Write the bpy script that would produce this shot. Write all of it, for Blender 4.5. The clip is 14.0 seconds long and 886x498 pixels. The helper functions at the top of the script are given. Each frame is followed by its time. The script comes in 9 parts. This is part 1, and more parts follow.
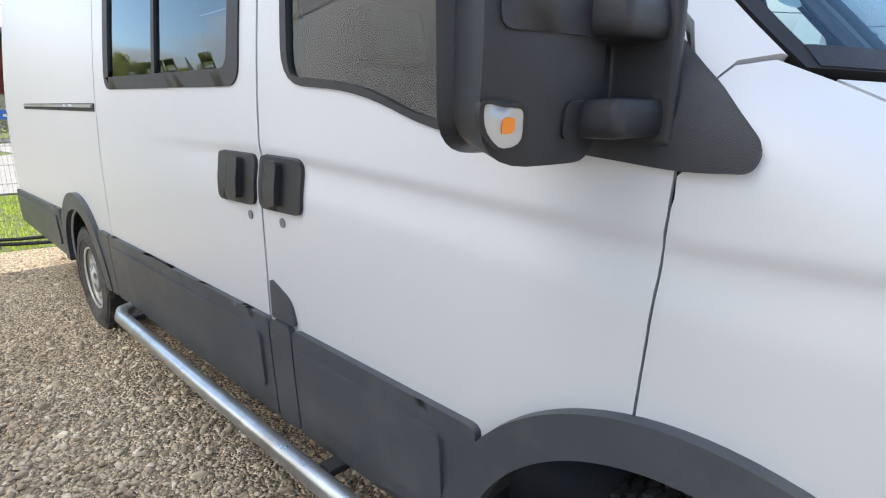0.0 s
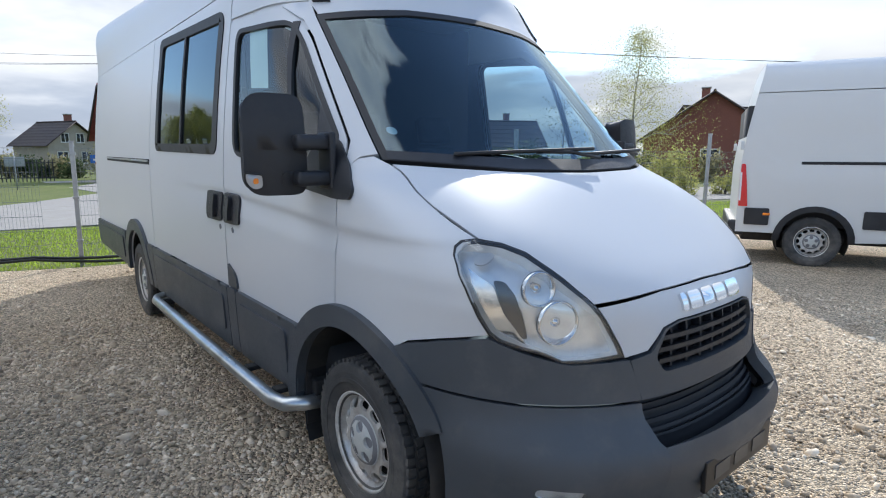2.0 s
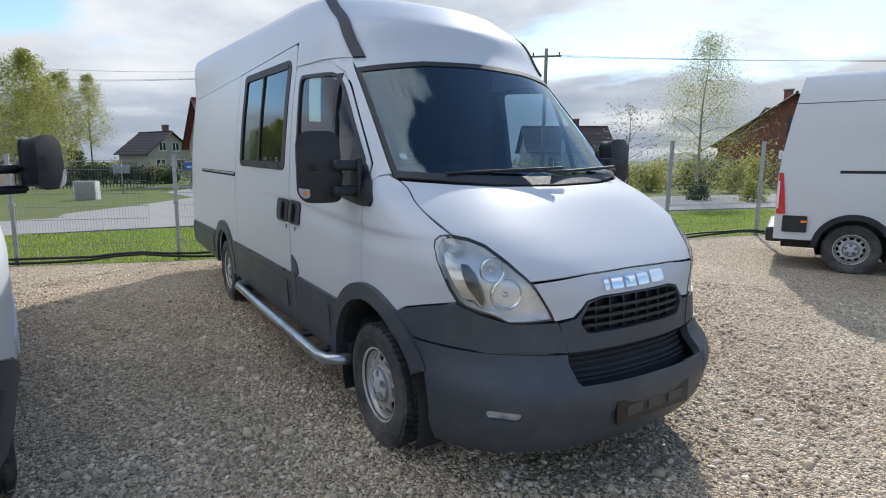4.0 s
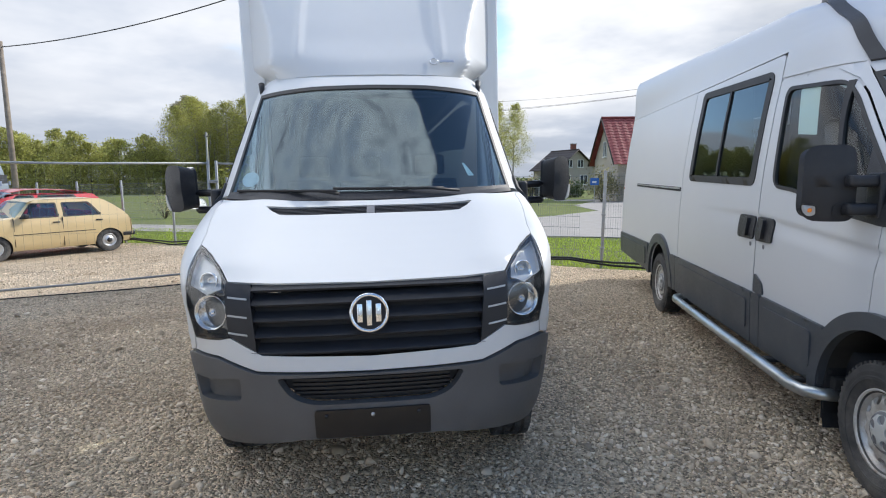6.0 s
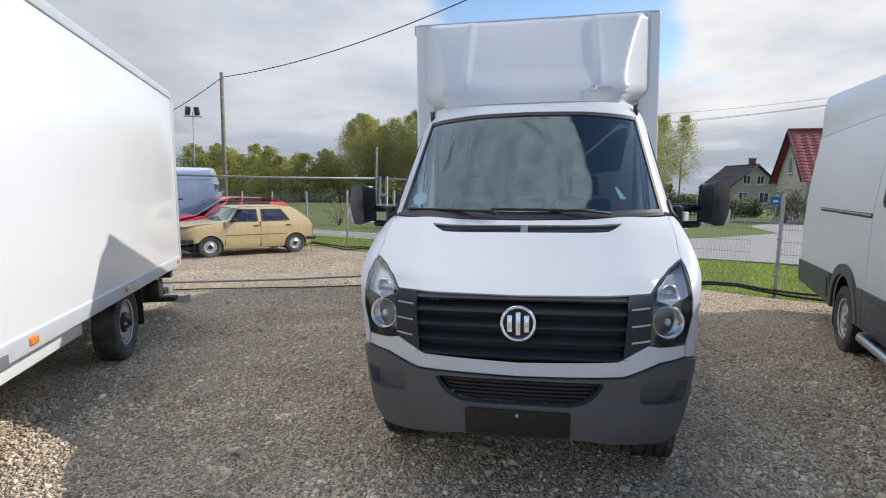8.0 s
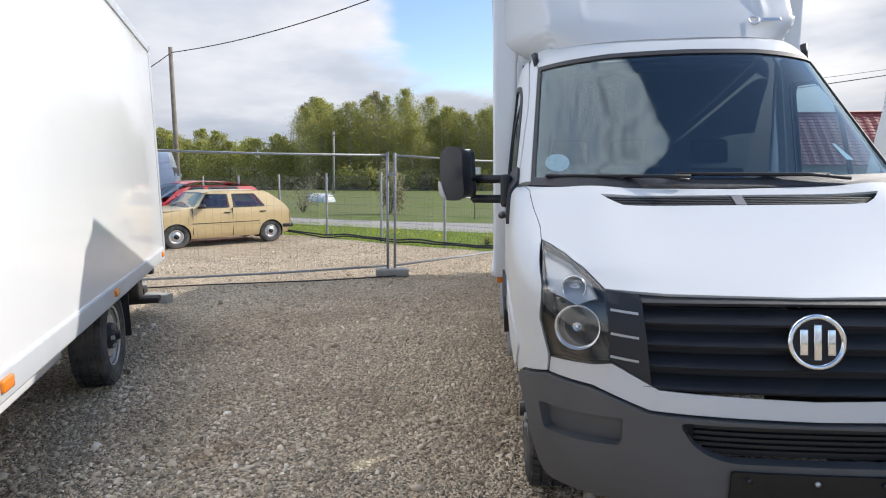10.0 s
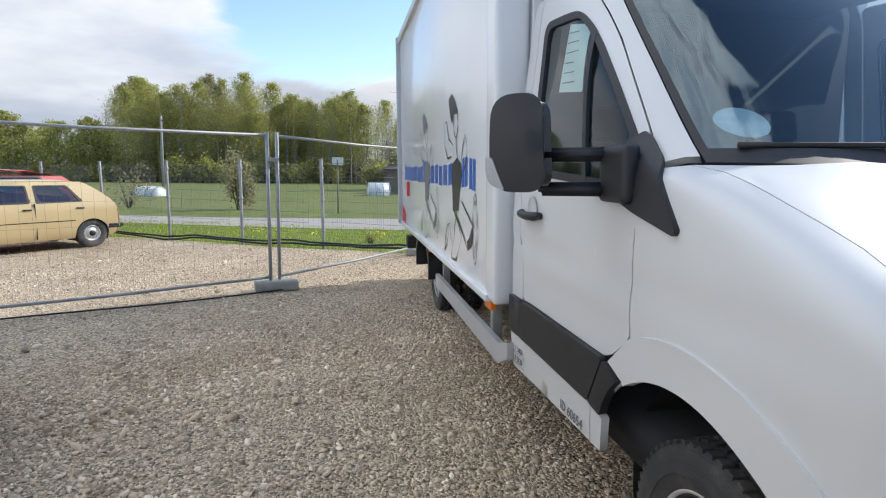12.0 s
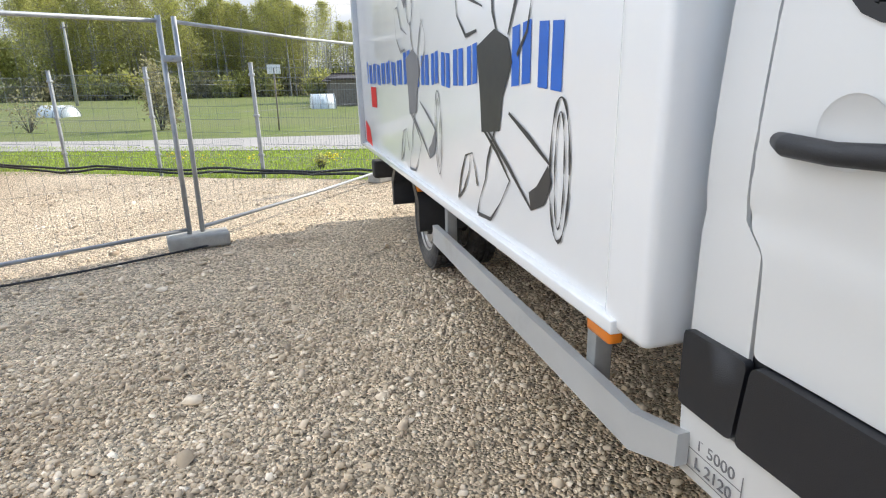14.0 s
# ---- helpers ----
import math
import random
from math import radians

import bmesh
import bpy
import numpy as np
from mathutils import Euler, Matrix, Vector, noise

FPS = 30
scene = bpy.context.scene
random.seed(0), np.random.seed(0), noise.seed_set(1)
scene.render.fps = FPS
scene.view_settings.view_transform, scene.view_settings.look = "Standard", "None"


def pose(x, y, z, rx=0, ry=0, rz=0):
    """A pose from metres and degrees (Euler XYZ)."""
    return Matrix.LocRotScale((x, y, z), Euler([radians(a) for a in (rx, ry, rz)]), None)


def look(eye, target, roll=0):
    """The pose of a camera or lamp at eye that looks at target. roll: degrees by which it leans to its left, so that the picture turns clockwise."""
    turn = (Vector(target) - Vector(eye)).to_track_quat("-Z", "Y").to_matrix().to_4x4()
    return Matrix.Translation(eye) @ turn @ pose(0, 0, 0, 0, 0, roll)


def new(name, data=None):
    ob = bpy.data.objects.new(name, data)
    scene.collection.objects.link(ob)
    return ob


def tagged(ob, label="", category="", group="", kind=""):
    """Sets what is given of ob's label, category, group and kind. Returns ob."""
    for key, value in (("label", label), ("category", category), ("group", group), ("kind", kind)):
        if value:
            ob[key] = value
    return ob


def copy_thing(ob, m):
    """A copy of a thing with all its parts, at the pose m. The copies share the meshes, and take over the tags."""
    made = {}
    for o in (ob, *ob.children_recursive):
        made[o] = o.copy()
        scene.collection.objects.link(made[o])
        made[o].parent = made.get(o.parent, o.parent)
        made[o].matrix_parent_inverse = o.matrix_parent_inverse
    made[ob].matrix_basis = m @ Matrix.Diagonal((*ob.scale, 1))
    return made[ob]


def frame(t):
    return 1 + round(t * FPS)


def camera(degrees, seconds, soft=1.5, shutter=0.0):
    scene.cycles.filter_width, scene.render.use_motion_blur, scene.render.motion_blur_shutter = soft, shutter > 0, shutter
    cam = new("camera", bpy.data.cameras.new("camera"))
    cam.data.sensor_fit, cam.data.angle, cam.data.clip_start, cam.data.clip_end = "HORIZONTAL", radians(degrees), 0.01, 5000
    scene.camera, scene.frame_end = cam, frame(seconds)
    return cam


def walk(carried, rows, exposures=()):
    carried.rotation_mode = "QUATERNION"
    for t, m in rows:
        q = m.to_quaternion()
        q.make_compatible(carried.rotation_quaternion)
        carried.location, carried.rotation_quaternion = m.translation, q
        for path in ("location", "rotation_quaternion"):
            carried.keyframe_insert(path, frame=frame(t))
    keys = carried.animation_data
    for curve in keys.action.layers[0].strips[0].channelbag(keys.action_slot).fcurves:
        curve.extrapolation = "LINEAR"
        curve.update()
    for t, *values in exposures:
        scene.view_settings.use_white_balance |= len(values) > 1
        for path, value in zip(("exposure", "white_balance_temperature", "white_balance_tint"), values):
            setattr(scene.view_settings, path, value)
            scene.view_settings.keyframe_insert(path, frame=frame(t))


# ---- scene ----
cam = camera(77.3, 14.0, 1.1)
METRES, EYE, TILT, LEAN, TURN = 8.621, 1.45, 0.0, 0.0, 0.0
ROWS = [
    (0.0, 0.0, 0.0, 0.0, -0.02, -14.06, 0.07),
    (0.5, 0.0385, -0.0335, 0.0008, 2.49, -12.57, 0.38),
    (1.0, 0.064, -0.0746, 0.0048, 2.48, -11.91, 0.39),
    (1.5, 0.0867, -0.118, 0.0068, 2.98, -10.79, -0.12),
    (2.0, 0.1157, -0.1484, 0.0092, 5.71, -9.61, -0.15),
    (4.5, 0.1726, -0.2422, 0.0181, 19.0, -8.69, 0.13),
    (5.0, 0.165, -0.251, 0.0168, 30.42, -8.96, -0.01),
    (5.5, 0.147, -0.2702, 0.019, 42.08, -8.63, 0.13),
    (6.0, 0.1333, -0.2861, 0.0182, 51.79, -7.38, 0.3),
    (6.5, 0.14, -0.2909, 0.0221, 58.77, -5.99, 0.2),
    (7.0, 0.1571, -0.2904, 0.0277, 62.67, -5.15, -0.38),
    (7.5, 0.1682, -0.29, 0.0279, 65.6, -5.15, -0.99),
    (8.0, 0.1608, -0.3022, 0.0247, 67.68, -6.11, -0.76),
    (8.5, 0.1362, -0.3281, 0.0183, 69.06, -7.06, -0.03),
    (9.0, 0.0917, -0.3444, 0.0117, 70.1, -7.42, 0.4),
    (11.5, -0.1446, -0.3635, 0.0046, 47.25, -7.53, -1.23),
    (12.0, -0.1955, -0.3443, -0.0002, 46.8, -7.92, -0.88),
    (12.5, -0.2378, -0.3301, -0.0022, 45.08, -8.39, -1.14),
    (13.0, -0.2857, -0.308, -0.0018, 44.4, -10.41, -0.09),
    (13.5, -0.3304, -0.2727, -0.0055, 45.05, -13.35, 1.2),
    (14.0, -0.3659, -0.2314, -0.0092, 41.34, -16.93, 0.63),
]
walk(cam, [(t, pose(0, 0, EYE, TILT, LEAN, TURN) @ pose(METRES * x, METRES * y, METRES * z, 90 + pitch, roll, yaw)) for t, x, y, z, yaw, pitch, roll in ROWS],
     [(0.0, 1.42, 6950, 10), (0.7, 1.34, 7000, 10), (1.5, 0.80, 6500, 9), (2.2, 0.54, 6150, 9), (4.5, 0.32, 6300, 9), (5.2, 0.62, 6400, 10), (5.7, 0.66, 6450, 10), (6.2, 0.56, 6450, 10), (7.5, 0.37, 6450, 11), (8.0, 0.33, 6500, 11), (9.0, 0.56, 6650, 11), (11.5, 0.52, 6400, 10), (12.5, 0.74, 6550, 9), (13.0, 0.79, 6600, 9), (13.5, 0.86, 6650, 9), (14.0, 1.15, 6750, 9)])

# ---- light ----
SUN_AZ, SUN_EL = radians(8.9), radians(36.0)      # clockwise from +y, above the horizon
sun_way = Vector((math.sin(SUN_AZ) * math.cos(SUN_EL), math.cos(SUN_AZ) * math.cos(SUN_EL), math.sin(SUN_EL)))
sun_data = bpy.data.lights.new("sun", "SUN")
sun_data.energy, sun_data.angle, sun_data.color = 2.85, radians(0.6), (1.0, 0.95, 0.87)
sun = new("sun", sun_data)
sun.matrix_world = look(sun_way * 60, (0, 0, 0))

world = bpy.data.worlds.new("sky")
scene.world = world
world.use_nodes = True
wt = world.node_tree
wt.nodes.clear()


def wn(kind, **kw):
    n = wt.nodes.new(kind)
    for k, v in kw.items():
        n.inputs[k].default_value = v
    return n


w_out = wt.nodes.new("ShaderNodeOutputWorld")
w_bg = wn("ShaderNodeBackground", Strength=0.15)
w_sky = wt.nodes.new("ShaderNodeTexSky")
w_sky.sky_type, w_sky.sun_disc = "NISHITA", False
w_sky.sun_elevation, w_sky.sun_rotation = SUN_EL, SUN_AZ
w_sky.air_density, w_sky.dust_density, w_sky.ozone_density = 1.0, 0.2, 2.0
# broken cloud: direction flattened towards the horizon, two noises
w_tc = wt.nodes.new("ShaderNodeTexCoord")
w_sep = wt.nodes.new("ShaderNodeSeparateXYZ")
wt.links.new(w_tc.outputs["Generated"], w_sep.inputs[0])
w_zz = wt.nodes.new("ShaderNodeMath")
w_zz.operation = "MAXIMUM"
w_zz.inputs[1].default_value = 0.0
wt.links.new(w_sep.outputs[2], w_zz.inputs[0])
w_za = wt.nodes.new("ShaderNodeMath")
w_za.operation = "ADD"
w_za.inputs[1].default_value = 0.16
wt.links.new(w_zz.outputs[0], w_za.inputs[0])
w_div = []
for k in (0, 1):
    d = wt.nodes.new("ShaderNodeMath")
    d.operation = "DIVIDE"
    wt.links.new(w_sep.outputs[k], d.inputs[0])
    wt.links.new(w_za.outputs[0], d.inputs[1])
    w_div.append(d)
w_comb = wt.nodes.new("ShaderNodeCombineXYZ")
wt.links.new(w_div[0].outputs[0], w_comb.inputs[0])
wt.links.new(w_div[1].outputs[0], w_comb.inputs[1])
w_shift = wt.nodes.new("ShaderNodeVectorMath")
w_shift.operation = "ADD"
w_shift.inputs[1].default_value = (3.1, 1.7, 0.0)
wt.links.new(w_comb.outputs[0], w_shift.inputs[0])
w_n1 = wn("ShaderNodeTexNoise", Scale=0.75, Detail=9.0, Roughness=0.56, Distortion=0.25)
wt.links.new(w_shift.outputs[0], w_n1.inputs["Vector"])
w_cov = wt.nodes.new("ShaderNodeMapRange")
w_cov.interpolation_type = "SMOOTHSTEP"
w_cov.inputs["From Min"].default_value, w_cov.inputs["From Max"].default_value = 0.42, 0.58
# fewer clouds on the side away from the sun
w_thin = wt.nodes.new("ShaderNodeMath")
w_thin.operation = "MULTIPLY_ADD"
w_thin.inputs[1].default_value = 0.055
wt.links.new(w_sep.outputs[1], w_thin.inputs[0])
# and more of them towards -x
w_west = wt.nodes.new("ShaderNodeMath")
w_west.operation = "MULTIPLY_ADD"
w_west.inputs[1].default_value = -0.045
wt.links.new(w_sep.outputs[0], w_west.inputs[0])
wt.links.new(w_n1.outputs[0], w_west.inputs[2])
wt.links.new(w_west.outputs[0], w_thin.inputs[2])
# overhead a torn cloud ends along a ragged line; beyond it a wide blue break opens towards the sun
def w_math(op, a, b):
    n = wt.nodes.new("ShaderNodeMath")
    n.operation = op
    for k, v in enumerate((a, b)):
        if isinstance(v, (int, float)):
            n.inputs[k].default_value = v
        else:
            wt.links.new(v, n.inputs[k])
    return n.outputs[0]


def w_smooth(v, lo, hi, out0, out1):
    m = wt.nodes.new("ShaderNodeMapRange")
    m.interpolation_type = "SMOOTHSTEP"
    for key, val in (("From Min", lo), ("From Max", hi), ("To Min", out0), ("To Max", out1)):
        m.inputs[key].default_value = val
    wt.links.new(v, m.inputs["Value"])
    return m.outputs[0]


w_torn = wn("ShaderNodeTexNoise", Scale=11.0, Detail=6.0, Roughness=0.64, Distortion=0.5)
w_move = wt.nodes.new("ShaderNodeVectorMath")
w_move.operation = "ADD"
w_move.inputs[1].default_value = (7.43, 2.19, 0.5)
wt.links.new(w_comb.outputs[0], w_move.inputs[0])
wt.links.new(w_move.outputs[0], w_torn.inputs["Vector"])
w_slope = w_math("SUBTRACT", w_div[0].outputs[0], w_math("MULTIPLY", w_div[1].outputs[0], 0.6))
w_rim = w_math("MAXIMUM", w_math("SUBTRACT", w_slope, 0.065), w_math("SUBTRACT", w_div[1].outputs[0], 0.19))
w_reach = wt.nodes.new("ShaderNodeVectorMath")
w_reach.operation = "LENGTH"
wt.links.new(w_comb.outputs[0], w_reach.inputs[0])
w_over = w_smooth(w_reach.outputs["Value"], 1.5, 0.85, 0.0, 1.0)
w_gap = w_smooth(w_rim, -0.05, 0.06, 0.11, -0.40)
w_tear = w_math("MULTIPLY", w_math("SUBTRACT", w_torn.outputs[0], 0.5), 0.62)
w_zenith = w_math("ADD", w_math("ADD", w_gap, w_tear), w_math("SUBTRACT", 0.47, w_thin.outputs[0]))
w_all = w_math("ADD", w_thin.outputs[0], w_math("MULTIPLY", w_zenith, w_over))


def w_lobe(yaw, el, lo, hi, out):
    """A soft round of the sky about one direction."""
    n = wt.nodes.new("ShaderNodeVectorMath")
    n.operation = "DOT_PRODUCT"
    n.inputs[1].default_value = (-math.sin(radians(yaw)) * math.cos(radians(el)), math.cos(radians(yaw)) * math.cos(radians(el)), math.sin(radians(el)))
    wt.links.new(w_tc.outputs["Generated"], n.inputs[0])
    return w_smooth(n.outputs["Value"], lo, hi, 0.0, out)


# a blue hole over the wood, white heaps to both sides of it
for lobe in (w_lobe(56, 20, 0.968, 0.994, -0.26), w_lobe(82, 16, 0.955, 0.995, 0.12), w_lobe(33, 11, 0.96, 0.995, 0.09), w_lobe(0, 14, 0.95, 0.99, 0.05)):
    w_all = w_math("ADD", w_all, lobe)
# the bank closes towards the horizon
w_close = wt.nodes.new("ShaderNodeMapRange")
w_close.interpolation_type = "SMOOTHSTEP"
w_close.inputs["From Min"].default_value, w_close.inputs["From Max"].default_value = 0.17, 0.02
w_close.inputs["To Min"].default_value, w_close.inputs["To Max"].default_value = 0.0, 0.30
wt.links.new(w_sep.outputs[2], w_close.inputs["Value"])
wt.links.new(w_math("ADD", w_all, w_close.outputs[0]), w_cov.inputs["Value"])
# thick cloud is greyer underneath; the side towards the sun is brighter
w_n2 = wn("ShaderNodeTexNoise", Scale=0.55, Detail=6.0, Roughness=0.55)
wt.links.new(w_shift.outputs[0], w_n2.inputs["Vector"])
w_thick = wt.nodes.new("ShaderNodeMapRange")
w_thick.interpolation_type = "SMOOTHSTEP"
w_thick.inputs["From Min"].default_value, w_thick.inputs["From Max"].default_value = 0.40, 0.66
wt.links.new(w_math("ADD", w_n2.outputs[0], w_math("MULTIPLY", w_math("MULTIPLY", w_math("SUBTRACT", w_torn.outputs[0], 0.48), 1.3), w_over)), w_thick.inputs["Value"])
w_dot = wt.nodes.new("ShaderNodeVectorMath")
w_dot.operation = "DOT_PRODUCT"
w_dot.inputs[1].default_value = sun_way
wt.links.new(w_tc.outputs["Generated"], w_dot.inputs[0])
w_tow = wt.nodes.new("ShaderNodeMapRange")
w_tow.inputs["From Min"].default_value, w_tow.inputs["From Max"].default_value = -0.4, 1.0
wt.links.new(w_dot.outputs["Value"], w_tow.inputs["Value"])
w_bright = wt.nodes.new("ShaderNodeMix")
w_bright.data_type = "RGBA"
w_bright.inputs[6].default_value, w_bright.inputs[7].default_value = (3.0, 3.15, 3.45, 1), (4.9, 4.85, 4.8, 1)
wt.links.new(w_tow.outputs[0], w_bright.inputs[0])
w_grey = wt.nodes.new("ShaderNodeMix")
w_grey.data_type = "RGBA"
w_grey.inputs[7].default_value = (2.3, 2.55, 3.0, 1)
wt.links.new(w_thick.outputs[0], w_grey.inputs[0])
wt.links.new(w_bright.outputs[2], w_grey.inputs[6])
w_mix = wt.nodes.new("ShaderNodeMix")
w_mix.data_type = "RGBA"
wt.links.new(w_cov.outputs[0], w_mix.inputs[0])
wt.links.new(w_sky.outputs[0], w_mix.inputs[6])
# a slate-blue bank lies low; cloud above the view is brightened to fill the shade
w_low = wt.nodes.new("ShaderNodeMapRange")
w_low.interpolation_type = "SMOOTHSTEP"
w_low.inputs["From Min"].default_value, w_low.inputs["From Max"].default_value = 0.19, 0.05
w_low.inputs["To Min"].default_value, w_low.inputs["To Max"].default_value = 0.0, 0.85
wt.links.new(w_sep.outputs[2], w_low.inputs["Value"])
w_far = wt.nodes.new("ShaderNodeMath")
w_far.operation = "MULTIPLY"
wt.links.new(w_low.outputs[0], w_far.inputs[0])
w_bank = wn("ShaderNodeTexNoise", Scale=0.9, Detail=5.0, Roughness=0.5)
wt.links.new(w_shift.outputs[0], w_bank.inputs["Vector"])
w_bk = wt.nodes.new("ShaderNodeMapRange")
w_bk.interpolation_type = "SMOOTHSTEP"
w_bk.inputs["From Min"].default_value, w_bk.inputs["From Max"].default_value = 0.30, 0.55
wt.links.new(w_bank.outputs[0], w_bk.inputs["Value"])
wt.links.new(w_bk.outputs[0], w_far.inputs[1])
w_slate = wt.nodes.new("ShaderNodeMix")
w_slate.data_type = "RGBA"
w_slate.inputs[7].default_value = (1.75, 2.0, 2.45, 1)
wt.links.new(w_far.outputs[0], w_slate.inputs[0])
wt.links.new(w_grey.outputs[2], w_slate.inputs[6])
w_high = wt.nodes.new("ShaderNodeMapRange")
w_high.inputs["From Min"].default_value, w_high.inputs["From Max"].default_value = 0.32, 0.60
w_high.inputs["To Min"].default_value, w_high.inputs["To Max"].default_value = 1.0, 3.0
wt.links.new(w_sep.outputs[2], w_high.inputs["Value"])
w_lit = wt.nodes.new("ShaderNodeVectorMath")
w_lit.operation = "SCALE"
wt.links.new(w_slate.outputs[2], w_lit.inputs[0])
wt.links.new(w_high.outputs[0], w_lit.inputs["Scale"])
w_heap = w_math("ADD", w_math("ADD", w_lobe(78, 15, 0.95, 0.99, 0.18), w_lobe(36, 12, 0.97, 0.995, 0.15)), w_math("ADD", w_lobe(2, 17, 0.95, 0.99, 0.12), 1.0))
w_white = wt.nodes.new("ShaderNodeVectorMath")
w_white.operation = "SCALE"
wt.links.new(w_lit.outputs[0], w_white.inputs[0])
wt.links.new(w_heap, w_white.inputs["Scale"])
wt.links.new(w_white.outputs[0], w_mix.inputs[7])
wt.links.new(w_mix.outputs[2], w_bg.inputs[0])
wt.links.new(w_bg.outputs[0], w_out.inputs[0])

# ---- materials ----
def material(name, colour, rough=0.5, metal=0.0, coat=0.0, vary=0.12, scale=6.0, bump=0.0, bump_scale=80.0, spec=0.5, dirt=None, dirt_amount=0.0, dirt_scale=2.0, per_object=0.0):
    """A principled material: base colour varied at two scales, optional dirt, and a fine relief."""
    m = bpy.data.materials.new(name)
    m.use_nodes = True
    t = m.node_tree
    b = t.nodes["Principled BSDF"]
    b.inputs["Roughness"].default_value, b.inputs["Metallic"].default_value = rough, metal
    b.inputs["Coat Weight"].default_value, b.inputs["Coat Roughness"].default_value = coat, 0.04
    b.inputs["Specular IOR Level"].default_value = spec
    tc = t.nodes.new("ShaderNodeTexCoord")
    col = None

    def noise_node(s, detail=5.0, rough_=0.6):
        n = t.nodes.new("ShaderNodeTexNoise")
        n.inputs["Scale"].default_value, n.inputs["Detail"].default_value, n.inputs["Roughness"].default_value = s, detail, rough_
        t.links.new(tc.outputs["Object"], n.inputs["Vector"])
        return n

    def mix(fac, a, c, kind="MIX"):
        n = t.nodes.new("ShaderNodeMix")
        n.data_type, n.blend_type = "RGBA", kind
        for sock, v in ((n.inputs[0], fac), (n.inputs[6], a), (n.inputs[7], c)):
            if isinstance(v, (int, float)):
                sock.default_value = v
            elif isinstance(v, tuple):
                sock.default_value = (*v[:3], 1)
            else:
                t.links.new(v, sock)
        return n.outputs[2]

    def span(v, a, c):
        n = t.nodes.new("ShaderNodeMapRange")
        n.inputs["From Min"].default_value, n.inputs["From Max"].default_value = a, c
        t.links.new(v, n.inputs["Value"])
        return n.outputs[0]

    lo = tuple(max(0.0, c * (1 - vary)) for c in colour)
    hi = tuple(min(1.0, c * (1 + vary)) for c in colour)
    col = mix(span(noise_node(scale).outputs[0], 0.3, 0.7), lo, hi)
    if per_object:
        oi = t.nodes.new("ShaderNodeObjectInfo")
        col = mix(1.0, col, mix(oi.outputs["Random"], (1 - per_object,) * 3, (1 + per_object,) * 3), "MULTIPLY")
    if dirt:
        d = span(noise_node(dirt_scale, 8.0, 0.65).outputs[0], 0.62 - dirt_amount * 0.3, 0.80)
        col = mix(d, col, dirt)
    t.links.new(col, b.inputs["Base Color"])
    r = t.nodes.new("ShaderNodeMapRange")
    r.inputs["To Min"].default_value, r.inputs["To Max"].default_value = max(0, rough - (0.02 if coat else 0.07)), min(1, rough + (0.02 if coat else 0.07))
    t.links.new(noise_node(scale * 4).outputs[0], r.inputs["Value"])
    t.links.new(r.outputs[0], b.inputs["Roughness"])
    if bump:
        bn = t.nodes.new("ShaderNodeBump")
        bn.inputs["Strength"].default_value, bn.inputs["Distance"].default_value = bump, 0.01
        t.links.new(noise_node(bump_scale).outputs[0], bn.inputs["Height"])
        t.links.new(bn.outputs[0], b.inputs["Normal"])
    return m


def glass(name, tint, gloss=(1.0, 1.0, 1.0), ior=1.5):
    m = bpy.data.materials.new(name)
    m.use_nodes = True
    t = m.node_tree
    t.nodes.clear()
    o = t.nodes.new("ShaderNodeOutputMaterial")
    tr, gl, fr, pw, mr, mx = (t.nodes.new("ShaderNode" + k) for k in ("BsdfTransparent", "BsdfGlossy", "LayerWeight", "Math", "MapRange", "MixShader"))
    tr.inputs[0].default_value = (*tint, 1)
    gl.inputs["Roughness"].default_value = 0.0
    gl.inputs[0].default_value = (*gloss, 1)
    # gloss grows towards grazing, the same on both faces of the pane
    fr.inputs[0].default_value = 0.5
    pw.operation, pw.inputs[1].default_value = "POWER", 5.0
    mr.inputs["To Min"].default_value = ((ior - 1) / (ior + 1)) ** 2
    t.links.new(fr.outputs["Facing"], pw.inputs[0])
    t.links.new(pw.outputs[0], mr.inputs["Value"])
    t.links.new(mr.outputs[0], mx.inputs[0])
    t.links.new(tr.outputs[0], mx.inputs[1])
    t.links.new(gl.outputs[0], mx.inputs[2])
    t.links.new(mx.outputs[0], o.inputs[0])
    return m


M_WHITE = material("white_paint", (0.58, 0.59, 0.605), 0.42, coat=0.12, vary=0.01, scale=1.5)
M_WHITE_B = material("white_paint_warm", (0.65, 0.655, 0.65), 0.42, coat=0.12, vary=0.008, scale=1.5)
M_BOX = material("white_panel", (0.80, 0.81, 0.82), 0.25, coat=0.4, vary=0.02, scale=0.8, dirt=(0.76, 0.77, 0.775), dirt_amount=0.1, dirt_scale=0.7)
M_FAIR = material("white_gelcoat", (0.63, 0.64, 0.645), 0.45, coat=0.25, vary=0.03, scale=1.2)
M_TRIM = material("grey_box_trim", (0.52, 0.54, 0.56), 0.42, vary=0.06, scale=4)
M_PLAST = material("black_plastic", (0.017, 0.018, 0.022), 0.46, vary=0.2, scale=3, bump=0.25, bump_scale=420, dirt=(0.036, 0.036, 0.039), dirt_amount=0.35, dirt_scale=2.5)
M_BUMPER = material("dark_grey_plastic", (0.055, 0.063, 0.074), 0.44, vary=0.16, scale=2, bump=0.2, bump_scale=420, dirt=(0.115, 0.115, 0.115), dirt_amount=0.4, dirt_scale=3.0)
